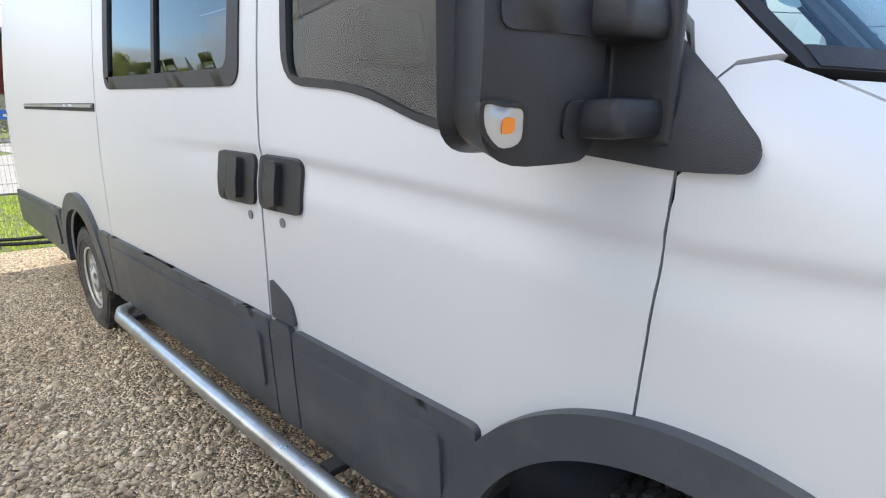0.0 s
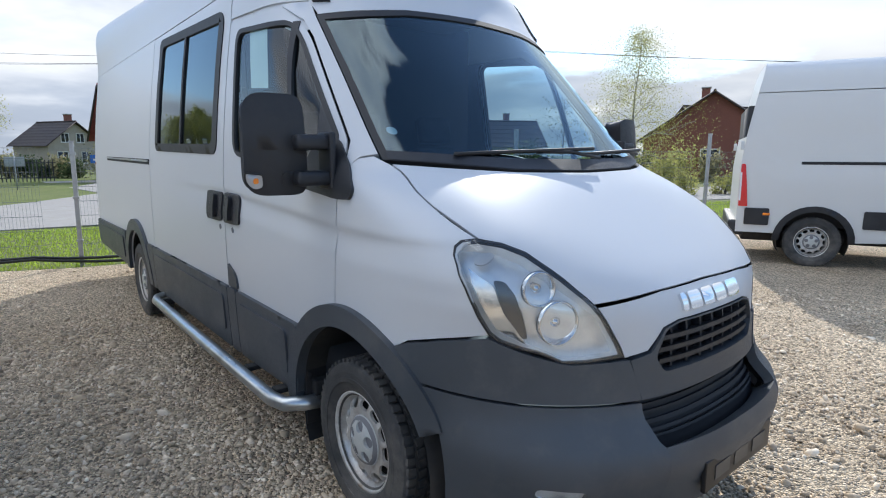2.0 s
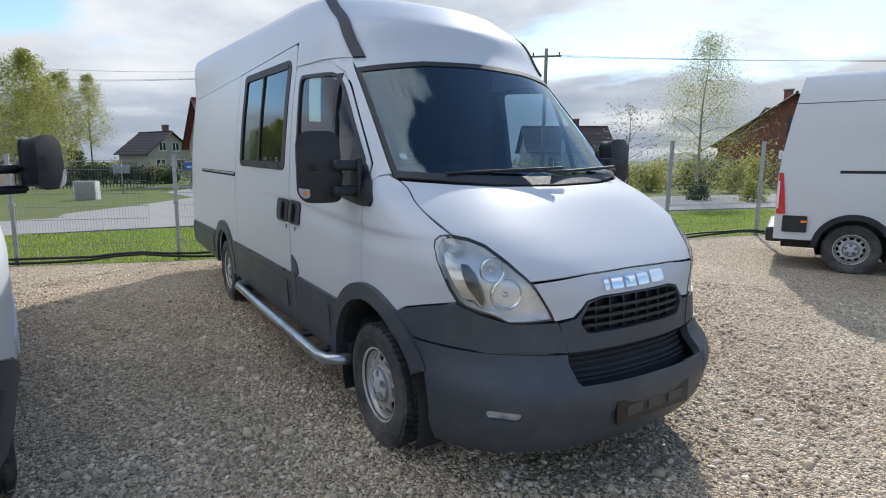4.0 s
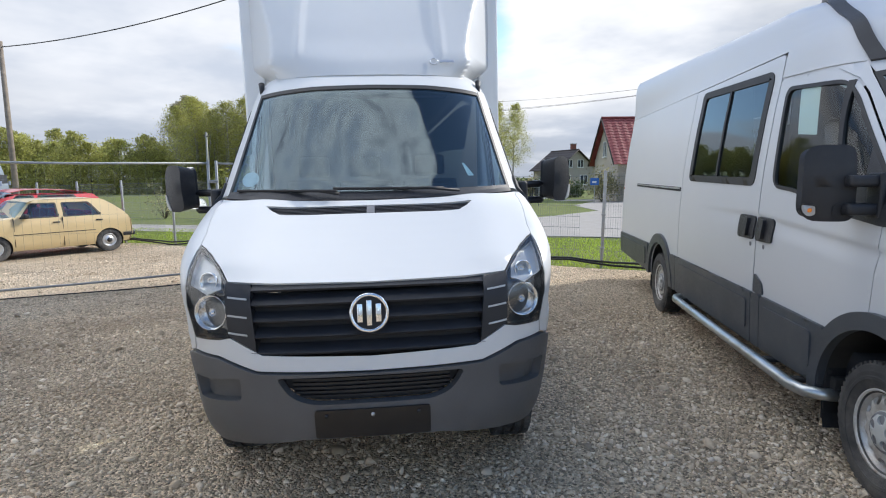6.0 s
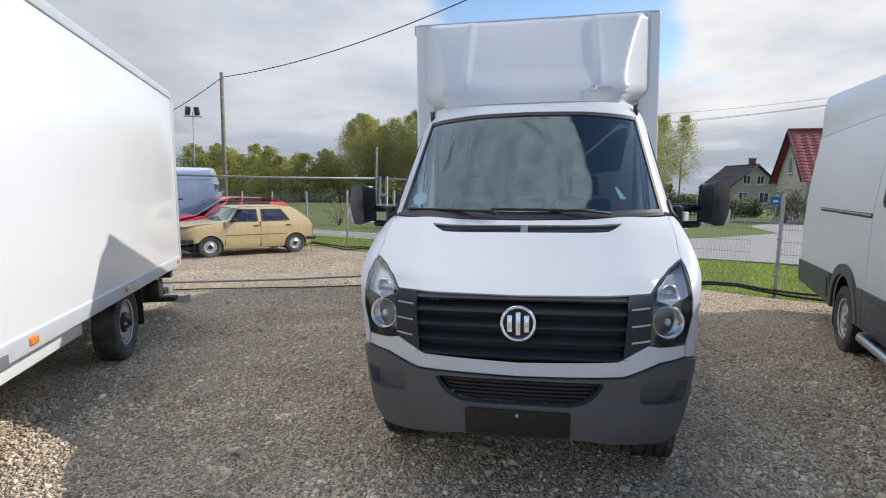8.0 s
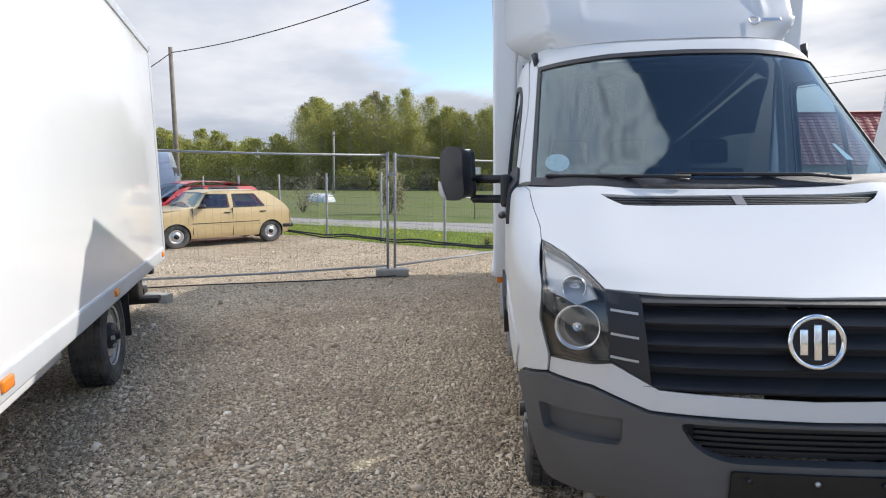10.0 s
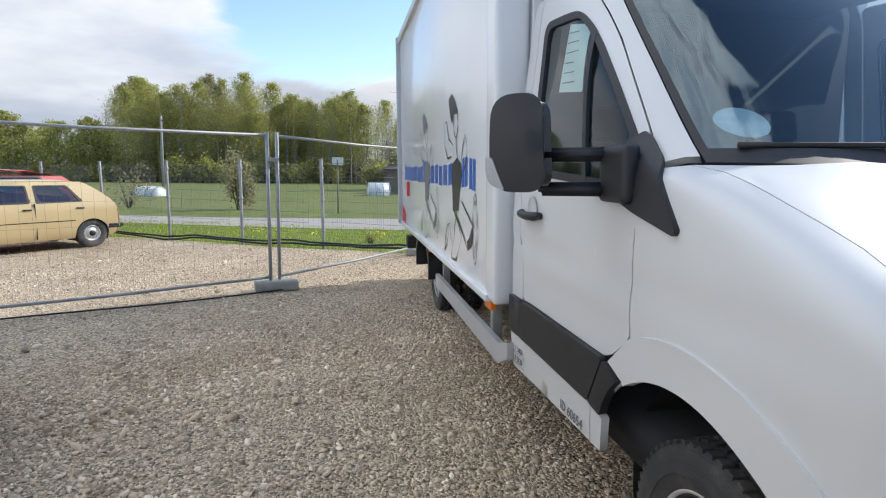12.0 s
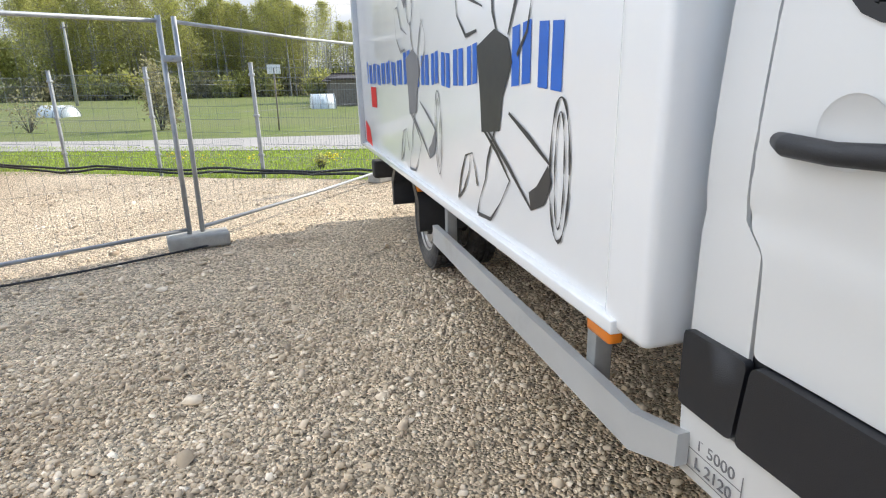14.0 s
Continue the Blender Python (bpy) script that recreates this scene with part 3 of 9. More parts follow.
        for k in range(6):
            t = 2 * math.pi * k / 6
            lathe([(0.016, 0.0), (0.016, 0.022), (0.001, 0.026)], 6, bm := bmesh.new(), m=Matrix.Translation((rr * 0.36 * math.cos(t), yo + 0.018, rr * 0.36 * math.sin(t))))
            part("wheel_nut", bm, M_STEEL, w, smooth=False)
    return w


def arch_well(parent, x, z, r, y_in, y_out, a0=-25):
    """The dark inside of a wheel arch."""
    bm = bmesh.new()
    for y0, y1 in ((y_in, y_out),):
        pts = arc(x, z, r, a0, 205, 22)
        a = [bm.verts.new((p[0], y0, p[1])) for p in pts]
        b = [bm.verts.new((p[0], y1, p[1])) for p in pts]
        for i in range(len(pts) - 1):
            bm.faces.new((a[i], a[i + 1], b[i + 1], b[i]))
        bm.faces.new(a)
    return part("wheel_well", bm, M_UNDER, parent)


def door_mirror(parent, m, sy, h=0.42, arm="double", signal=M_ORANGE, y0=0.06, y1=0.325, front=-0.02, turn=8):
    """A tall black two-arm mirror. m: its foot on the door; sy: -1 for the side at -y."""
    mir = new("door_mirror")
    mir.parent = parent
    mir.matrix_basis = m
    # shell: rounded block, domed to the front
    out = rounded([(y0, -h * 0.5), (y1, -h * 0.5), (y1, h * 0.5), (y0 + 0.015, h * 0.5)], [0.06, 0.08, 0.08, 0.06], 6)
    ym = (y0 + y1) / 2
    ca, sa = math.cos(radians(turn)), math.sin(radians(turn))

    def swung(px, du, v):
        return Vector((front + px * ca - du * sa, sy * (ym + du * ca + px * sa), v))

    def f(u, v):
        return swung(0.085 - 1.6 * (u - ym) ** 2 - 0.55 * v * v, u - ym, v)
    part("shell", skin(out, f, 0.05, depth=0.15, flip=sy < 0), M_PLAST, mir)
    inner = grown(out, -0.012)
    g = lambda u, v: swung(-0.055, u - ym, v)
    part("mirror_glass", skin(inner, g, 0.08, depth=0.0, flip=sy > 0), M_CHROME, mir, "mirror glass", smooth=False)
    zs = (0.012, -0.128) if arm == "double" else (-0.034, -0.146)
    for zz in zs:
        if arm == "double":
            part("arm", boxed(-0.02, 0.125, min(0, sy * 0.15), max(0, sy * 0.15), zz - 0.029, zz + 0.029, 0.020), M_PLAST, mir)
            part("arm_band", skin(rounded([(y0 - 0.005, zz - 0.029), ((y1 - 0.02) if zz > 0 else (y0 + 0.45 * (y1 - y0)), zz - 0.03), ((y1 - 0.02) if zz > 0 else (y0 + 0.45 * (y1 - y0)), zz + 0.026), (y0 - 0.005, zz + 0.029)], 0.02, 3), f, 0.05, lift=0.0035, depth=0.03, flip=sy < 0), M_PLAST, mir)
        else:
            bm = bmesh.new()
            bmesh.ops.create_cube(bm, size=1.0, matrix=pose(-0.012, sy * 0.115, zz, 0, 0, sy * 30) @ Matrix.Diagonal((0.062, 0.25, 0.046, 1)))
            bmesh.ops.bevel(bm, geom=bm.edges[:], offset=0.013, segments=3, affect="EDGES")
            part("arm", bm, M_PLAST, mir)
    # foot
    bm = bmesh.new()
    if arm == "double":
        box(bm, 0.03, 0.14, min(0, sy * 0.024), max(0, sy * 0.024), -0.172, 0.052, 0.010)
    else:
        box(bm, 0.02, 0.19, min(0, sy * 0.058), max(0, sy * 0.058), -0.186, -0.008, 0.028, seg=3)
    part("bracket", bm, M_PLAST, mir)
    # repeater lamp set into the lower outer corner
    lo = -h * 0.5
    if arm == "double":
        lampo = rounded([(y1 - 0.066, lo + 0.032), (y1 - 0.032, lo + 0.022), (y1 - 0.004, lo + 0.052), (y1 - 0.002, lo + 0.088), (y1 - 0.062, lo + 0.08)], [0.015, 0.02, 0.02, 0.01, 0.01], 3)
    else:
        lampo = rounded([(y1 - 0.055, lo + 0.004), (y1 - 0.004, lo + 0.022), (y1 + 0.014, lo + 0.050), (y1 + 0.014, lo + 0.112), (y1 - 0.012, lo + 0.108), (y1 - 0.030, lo + 0.062)], [0.01, 0.02, 0.015, 0.006, 0.01, 0.02], 3)
    lens = part("repeater_lamp", skin(lampo, f, 0.03, lift=0.004, depth=0.03, flip=sy < 0), M_LAMPGREY, mir, "clear repeater lamp")
    if signal is M_ORANGE:
        part("lamp_rim", skin(grown(lampo, 0.004), f, 0.03, [grown(lampo, -0.002)], lift=0.006, depth=0.02, flip=sy < 0), M_RUBBER, lens)
        part("bulb", skin(rounded([(y1 - 0.048, lo + 0.048), (y1 - 0.030, lo + 0.046), (y1 - 0.030, lo + 0.068), (y1 - 0.048, lo + 0.068)], 0.006, 2), f, 0.03, lift=0.007, depth=0.003, flip=sy < 0), M_ORANGE, lens, "orange bulb")
    return mir


def wiper(parent, a, b, c):
    w = new("wiper")
    w.parent = parent
    part("wiper_arm", tube([a, (Vector(a) + Vector(b)) / 2 + Vector((0.012, 0, 0.012)), b], 0.009, 6), M_PLAST, w)
    part("blade", tube([Vector(b) + (Vector(c) - Vector(b)) * s + Vector((0.008, 0, 0.004)) for s in (-0.75, -0.3, 0.1, 0.6, 1.0)], 0.009, 6), M_RUBBER, w)
    return w


def seat(parent, x, y, z):
    s = new("seat")
    s.parent = parent
    part("cushion", boxed(x - 0.25, x + 0.25, y - 0.24, y + 0.24, z, z + 0.16, 0.06), M_SEAT, s)
    part("backrest", boxed(-0.07, 0.07, -0.23, 0.23, 0, 0.62, 0.06, pose(x - 0.24, y, z + 0.12, 0, -12, 0)), M_SEAT, s)
    part("headrest", boxed(-0.05, 0.05, -0.13, 0.13, 0, 0.18, 0.04, pose(x - 0.38, y, z + 0.76, 0, -12, 0)), M_SEAT, s)
    return s


def steering_wheel(parent, x, y, z):
    w = new("steering_wheel")
    w.parent = parent
    w.matrix_basis = pose(x, y, z, 0, -48, 0)
    pts = [(0.20 * math.cos(a), 0.20 * math.sin(a), 0) for a in np.linspace(0, 2 * math.pi, 28)]
    part("ring", tube(pts, 0.015, 8, caps=False), M_PLAST, w)
    bm = boxed(-0.07, 0.07, -0.18, 0.18, -0.02, 0.01, 0.01)
    box(bm, -0.18, 0.0, -0.025, 0.025, -0.02, 0.01, 0.008)
    part("spokes", bm, M_PLAST, w)
    return w

# ---- the crew van ----
A_HEAD, A_AT = -45.0, (1.164, 1.464)
van = thing("crew_van", pose(*A_AT, 0, 0, 0, A_HEAD), "white high-roof crew van with dark grey plastic cladding, parked on gravel", "van")


def bell(v, c, w):
    return math.exp(-((v - c) / w) ** 2)


def step(v, a, b):
    t = max(0.0, min(1.0, (v - a) / (b - a)))
    return t * t * (3 - 2 * t)


A_F = lerp_table([(0.20, 0.80), (0.28, 0.94), (0.40, 1.0), (0.54, 1.01), (0.60, 0.99), (0.66, 0.955), (0.75, 0.938), (0.90, 0.93), (1.02, 0.905), (1.08, 0.86), (1.2, 0.70), (1.3, 0.555), (1.4, 0.41), (1.48, 0.285), (1.85, -0.085), (2.20, -0.43),
                  (2.32, -0.53), (2.5, -0.648), (2.66, -0.765), (2.76, -0.87), (2.83, -1.01), (2.87, -1.20), (2.90, -1.55)])
A_XC = lerp_table([(0.2, 0.05), (1.0, 0.0), (1.3, -0.10), (1.5, -0.35), (2.2, -1.0), (2.5, -1.3), (2.90, -1.95)])
A_N = lerp_table([(0.2, 2.6), (0.5, 2.5), (0.9, 2.35), (1.06, 2.7), (1.24, 3.5), (1.38, 2.9), (1.5, 2.25), (2.2, 2.25), (2.5, 2.5), (2.90, 2.6)])
A_WZ = lerp_table([(0.2, 0.93), (0.4, 0.985), (0.8, 1.0), (1.1, 1.0), (1.5, 0.985), (2.0, 0.935), (2.3, 0.892), (2.40, 0.880), (2.55, 0.845), (2.72, 0.815), (2.81, 0.79), (2.865, 0.75), (2.90, 0.66)])


def A_W(x, z):
    w = A_WZ(z)
    w += 0.045 * step(x, -2.2, -5.5) * step(z, 2.40, 2.75)                                    # the roof edge is squarer at the rear
    c = 1.235 - 0.06 * max(x, -1.5)                                               # swage along the doors and wing, sharp at its top
    w -= 0.010 * step(x, -3.0, -1.4) * step(x, 0.38, 0.08) * step(z, c + 0.014, c - 0.018) * step(z, c - 0.13, c - 0.025)
    return w


A = Wrap(A_F, A_XC, A_N, A_W)
A_REAR, A_RW, A_FW = -6.30, -4.04, -0.065


def a_panel(name, pts, mat=M_WHITE, holes=(), label="", both=False, h=0.09, parent=None, **kw):
    o = A.outline(pts)
    part(name, skin(o, A, h, [A.outline(q) for q in holes], **kw), mat, parent or van, label)
    if both:
        part(name, skin(mirrored(o), A, h, [mirrored(A.outline(q)) for q in holes], **kw), mat, parent or van, label)


rear_arch = arc(A_RW, 0.36, 0.45, 0, 180, 16)
A_SLIDE = rounded([(-3.14, 1.562), (-1.625, 1.535), (-1.615, 2.35), (-3.12, 2.405)], 0.08)
A_DOORW = rounded([(-1.325, 1.53), (-0.95, 1.50), (-0.66, 1.40), (-0.25, 1.40), (-0.226, 1.60), (-0.379, 1.768), (-0.635, 2.055), (-0.74, 2.145), (-1.37, 2.20)], [0.10, 0.2, 0.2, 0.03, 0.03, 0.1, 0.1, 0.07, 0.08])
A_WS = [("f", *p) for p in [(-0.848, 1.518), (-0.4, 1.478), (0, 1.47), (0.4, 1.478), (0.848, 1.518), (0.788, 2.165), (0.4, 2.213), (0, 2.225), (-0.4, 2.213), (-0.788, 2.165)]]

# body sides, doors, wings
a_panel("rear_side", [("s", A_REAR, 0.42), ("s", A_RW - 0.45, 0.42)] + [("s", *p) for p in rear_arch[::-1]] + [("s", -3.36, 0.42), ("s", -3.36, 2.455), ("s", A_REAR, 2.455)], both=True, h=0.10)
a_panel("sliding_door", s_round([(-3.35, 0.44), (-1.50, 0.44), (-1.50, 2.45), (-3.35, 2.45)], [0.02, 0.02, 0.06, 0.02]), holes=[[("s", *p) for p in A_SLIDE]], h=0.04, hv=0.016)
o = A.outline(s_round([(-3.35, 0.44), (-1.50, 0.44), (-1.50, 2.45), (-3.35, 2.45)], 0.02))
part("side_panel", skin(mirrored(o), A, 0.1, [mirrored(A.outline([("s", *p) for p in A_SLIDE]))]), M_WHITE, van)
door_pts = rounded([(-1.488, 0.44), (-0.607, 0.44), (-0.55, 0.60), (-0.42, 0.765), (-0.25, 0.862), (-0.176, 0.885), (-0.146, 1.34), (-0.14, 1.45), (-0.178, 1.580), (-0.392, 1.823), (-0.600, 2.056), (-0.70, 2.145), (-0.875, 2.234), (-1.488, 2.272)], [0.01, 0.05, 0.08, 0.08, 0.05, 0.02, 0.03, 0.04, 0.04, 0.1, 0.1, 0.1, 0.08, 0.04])
a_panel("front_door", [("s", *p) for p in door_pts], holes=[[("s", *p) for p in A_DOORW]], both=True, h=0.035, hv=0.014)
wing = [("s", -0.170, 0.888), ("s", -0.05, 0.895), ("s", 0.12, 0.862), ("s", 0.225, 0.845), ("s", 0.30, 0.888), ("s", 0.42, 0.918), ("s", 0.578, 0.953), ("s", 0.531, 1.093), ("s", 0.468, 1.211), ("s", 0.473, 1.240), ("s", 0.489, 1.256), ("s", 0.30, 1.351), ("s", 0.12, 1.442), ("s", 0.016, 1.492), ("s", -0.055, 1.524), ("s", -0.10, 1.516), ("s", -0.133, 1.46), ("s", -0.140, 1.35)]
a_panel("front_wing", wing, both=True, h=0.032, hv=0.012)
pillar = [("s", -0.133, 1.468), ("s", -0.10, 1.524), ("s", -0.052, 1.534), ("f", -0.858, 1.53), ("f", -0.797, 2.17), ("f", -0.785, 2.245), ("s", -0.869, 2.243), ("s", -0.694, 2.152), ("s", -0.594, 2.062), ("s", -0.386, 1.829), ("s", -0.172, 1.587)]
a_panel("door_jamb", [("s", -1.52, 2.22), ("s", -0.97, 2.205), ("s", -0.84, 2.15), ("s", -0.68, 2.08), ("s", -0.64, 2.11), ("s", -0.80, 2.26), ("s", -1.0, 2.31), ("s", -1.52, 2.33)], both=True, h=0.06, lift=-0.012, depth=0.0)
a_panel("windscreen_pillar", pillar, both=True, h=0.06, depth=0.03)
# the roof climbs a little towards the rear
def A_roof(u, z):
    p = A(u, z)
    return p + Vector((0, 0, -0.052 * (p.x + 3.1) * step(z, 2.45, 2.80)))


# roof: one pressing over both sides and the brow
z0 = 2.46
top = [A.side(A_REAR, z0), A.side(-1.49, z0), A.side(-1.49, 2.284), A.side(-0.90, 2.256), A.front(-0.79, 2.25), A.front(-0.785, 2.175), A.front(-0.4, 2.223), (1.0, 2.235)]
half = dense(top, 0.06, closed=False)
whole = half + [(2 - u, z) for u, z in half[::-1]] + [(2 - A.side(A_REAR, z)[0], z) for z in np.linspace(2.50, 2.90, 9)] + [(2 - u, 2.90) for u in np.linspace(A.side(A_REAR, 2.90)[0], 1.0, 30)][1:-1][::1] + [(u, 2.90) for u in np.linspace(1.0, A.side(A_REAR, 2.90)[0], 30)] + [A.side(A_REAR, z) for z in np.linspace(2.85, 2.50, 8)]
part("roof_shell", skin(whole, A_roof, 0.12, depth=0.01, hv=0.05), M_WHITE, van)
ring = [A_roof(u, 2.90) for u in np.linspace(A.side(A_REAR, 2.90)[0], 2 - A.side(A_REAR, 2.90)[0], 60)]
bm = bmesh.new()
bm.faces.new([bm.verts.new(p) for p in ring])
part("roof_skin", bm, M_WHITE, van)
# tail
bm = bmesh.new()
tail = [A_roof(A.side(A_REAR, z)[0], z) for z in np.linspace(0.42, 2.90, 24)]
bm.faces.new([bm.verts.new(p + Vector((0.002, 0, 0))) for p in tail] + [bm.verts.new((p.x + 0.002, -p.y, p.z)) for p in tail[::-1]])
part("tail_panel", bm, M_WHITE, van)
for sy in (-1, 1):
    part("rear_lamp", boxed(A_REAR - 0.03, A_REAR + 0.05, min(sy * 0.90, sy * 0.99), max(sy * 0.90, sy * 0.99), 0.95, 1.45, 0.02), M_RED, van)
part("rear_bumper", boxed(A_REAR - 0.12, A_REAR + 0.02, -0.97, 0.97, 0.40, 0.62, 0.04), M_BUMPER, van)
# bonnet and nose
# upper edge of the headlamps, which the bonnet follows
HL_TOP = [("f", -0.588, 1.050), ("f", -0.630, 1.106), ("f", -0.650, 1.137), ("f", -0.671, 1.165), ("f", -0.692, 1.190), ("s", 0.606, 1.212), ("s", 0.548, 1.240), ("s", 0.492, 1.254), ("s", 0.464, 1.249)]
bon_edge = [A.side(0.493, 1.2575)] + [(u, z + 0.005) for u, z in (A.at(*q) for q in HL_TOP[6:0:-1])] + [A.front(-0.588, 1.058)]
bon = [("s", 0.02, 1.494), ("s", 0.122, 1.444), ("s", 0.302, 1.353), *bon_edge, ("f", -0.3, 1.075), ("f", 0, 1.08), ("f", 0.3, 1.075), *[(2 - u, z) for u, z in bon_edge[::-1]], ("l", 0.302, 1.353), ("l", 0.122, 1.444), ("l", 0.02, 1.494), ("f", 0.4, 1.462), ("f", 0, 1.455), ("f", -0.4, 1.462)]
a_panel("bonnet", bon, h=0.07, hv=0.035)
nose = [("f", -0.578, 1.046), ("f", -0.527, 0.955), ("f", -0.488, 0.872), ("f", -0.40, 0.885), ("f", -0.33, 0.955), ("f", -0.25, 0.972), ("f", 0.25, 0.972), ("f", 0.33, 0.955), ("f", 0.40, 0.885), ("f", 0.488, 0.872), ("f", 0.527, 0.955), ("f", 0.578, 1.046), ("f", 0.3, 1.068), ("f", 0, 1.073), ("f", -0.3, 1.068)]
a_panel("nose_panel", nose, h=0.05)
# chrome badge: plain bars, no letters
for k, (y0, y1) in enumerate(((-0.225, -0.195), (-0.18, -0.105), (-0.09, -0.015), (0.0, 0.08), (0.10, 0.20))):
    a_panel("badge", f_round([(y0, 0.995), (y1, 0.995), (y1, 1.05), (y0, 1.05)], 0.008, 2), M_CHROME, h=0.03, lift=0.010, depth=0.012, label="chrome bar of the nose badge")
# grille with slats
gr = [(-0.33, 0.80), (0.33, 0.80), (0.37, 0.86), (0.32, 0.945), (0.25, 0.962), (-0.25, 0.962), (-0.32, 0.945), (-0.37, 0.86)]
sur = [("f", -0.47, 0.86), ("f", -0.43, 0.72), ("f", 0.43, 0.72), ("f", 0.47, 0.86), ("f", 0.39, 0.875), ("f", 0.325, 0.95), ("f", 0.25, 0.967), ("f", -0.25, 0.967), ("f", -0.325, 0.95), ("f", -0.39, 0.875)]
a_panel("grille_surround", sur, M_BUMPER, holes=[[("f", *p) for p in rounded(gr, 0.02, 3)]], h=0.04, depth=0.05, lift=0.006)
# near-black sheet in place of the shaded depth behind the slats
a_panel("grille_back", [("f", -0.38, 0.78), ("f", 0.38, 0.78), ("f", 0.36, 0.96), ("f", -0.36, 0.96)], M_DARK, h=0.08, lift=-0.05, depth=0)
for z in (0.835, 0.875, 0.915):
    a_panel("grille_slat", [("f", -0.35, z - 0.008), ("f", 0.35, z - 0.008), ("f", 0.34, z + 0.008), ("f", -0.34, z + 0.008)], M_PLAST, h=0.05, lift=-0.005, depth=0.03)
for y in np.linspace(-0.27, 0.27, 7):
    a_panel("grille_rib", [("f", y - 0.005, 0.805), ("f", y + 0.005, 0.805), ("f", y + 0.005, 0.955), ("f", y - 0.005, 0.955)], M_PLAST, h=0.05, lift=-0.018, depth=0.03)
# headlamps: bowl, two reflectors, indicator, clear lens
HL = [("s", 0.456, 1.232), ("s", 0.463, 1.205), ("s", 0.498, 1.145), ("s", 0.536, 1.070), ("s", 0.583, 0.956), ("s", 0.610, 0.932), ("s", 0.662, 0.912), ("f", -0.74, 0.902), ("f", -0.705, 0.885), ("f", -0.678, 0.868), ("f", -0.608, 0.868), ("f", -0.498, 0.878), ("f", -0.537, 0.957), *HL_TOP]
for flipit in (False, True):
    o = A.outline(HL)
    o = mirrored(o) if flipit else o
    sy = 1 if flipit else -1
    lamp = new("headlamp")
    lamp.parent = van
    tagged(lamp, "clear headlamp with two round reflectors")
    inn = grown(o, -0.001)
    part("bowl", skin(inn, A, 0.05, lift=-0.065, depth=-0.06, flip=False), M_LAMP, lamp)
    part("lens", skin(o, A, 0.05, lift=0.004, depth=0.01), M_LENS, lamp, "clear lens")
    for (y, z, r) in ((-0.712, 1.098, 0.055), (-0.670, 0.988, 0.070)):
        u = A.front(y, z)
        u = (2 - u[0], z) if flipit else u
        p = A(*u)
        m = Matrix.Translation(p + Vector((-0.062, -sy * 0.015, 0))) @ Matrix.Rotation(radians(90), 4, "Y") @ Matrix.Rotation(radians(-sy * 18), 4, "X")
        lathe([(0.02, -0.05), (r * 0.6, -0.04), (r * 0.9, -0.01), (r, 0.02), (r + 0.004, 0.021), (r + 0.006, 0.0)], 28, bm := bmesh.new(), "z", m)
        part("reflector", bm, M_REFL, lamp, "round mirrored reflector")
        lathe([(0.016, -0.05), (0.016, 0.0), (0.001, 0.006)], 14, bm := bmesh.new(), "z", m)
        part("bulb", bm, M_CHROME, lamp)
    part("gasket", skin(grown(o, 0.0035), A, 0.05, [grown(o, -0.0025)], lift=0.002, depth=0.02), M_RUBBER, lamp, "black rubber gasket")
    ind = A.outline([("s", 0.510, 1.175), ("s", 0.560, 1.06), ("s", 0.600, 0.965), ("s", 0.672, 0.920), ("s", 0.625, 1.02), ("s", 0.590, 1.120)])
    part("indicator", skin(mirrored(ind) if flipit else ind, A, 0.05, lift=-0.022, depth=0.04), M_REFL, lamp, "bright indicator chamber")
    div = A.outline(s_round([(0.585, 1.142), (0.600, 1.105), (0.622, 1.02), (0.632, 0.95), (0.676, 0.932), (0.668, 1.03), (0.648, 1.09), (0.615, 1.138)], 0.012, 3))
    part("divider", skin(mirrored(div) if flipit else div, A, 0.05, lift=-0.028, depth=0.03), M_LAMPDARK, lamp, "dark divider beside the indicator")
    # added grey disc in place of the darkish shade at the lamp's top
    eye = [A.side(0.535 + 0.020 * math.cos(a), 1.205 + 0.020 * math.sin(a)) for a in np.linspace(0, 2 * math.pi, 14, endpoint=False)]
    part("side_bulb", skin(mirrored(eye) if flipit else eye, A, 0.03, lift=-0.018, depth=0.01), M_LAMPGREY, lamp)
# bumper: two corner pieces and a centre
FOG = f_round([(-0.795, 0.438), (-0.685, 0.430), (-0.68, 0.480), (-0.80, 0.486)], 0.018, 4)
upper = [("s", 0.36, 0.752), ("s", 0.50, 0.745), ("f", -0.80, 0.735), ("f", -0.435, 0.722), ("f", -0.45, 0.79), ("f", -0.478, 0.864), ("f", -0.66, 0.862), ("f", -0.70, 0.872), ("s", 0.66, 0.902), ("s", 0.578, 0.944), ("s", 0.42, 0.909), ("s", 0.30, 0.879), ("s", 0.24, 0.855), ("s", 0.32, 0.79)]
a_panel("bumper_upper", upper, M_BUMPER, both=True, h=0.05, lift=0.010, depth=0.03)
lower = [("s", 0.465, 0.42), ("s", 0.45, 0.25), ("f", -0.72, 0.24), ("f", -0.4325, 0.262), ("f", -0.4325, 0.585), ("f", -0.445, 0.60), ("f", -0.44, 0.713), ("f", -0.80, 0.726), ("s", 0.50, 0.736), ("s", 0.37, 0.743), ("s", 0.43, 0.62)]
flat = A
swell = lambda u, z: flat(u, z) + Vector((0.042, 0, 0)) * (step(z, 0.69, 0.56) - 0.55 * step(z, 0.52, 0.40)) * (1 if 0 < u < 2 else 0) * min(1.0, 3 * min(max(u, 0), max(2 - u, 0)))
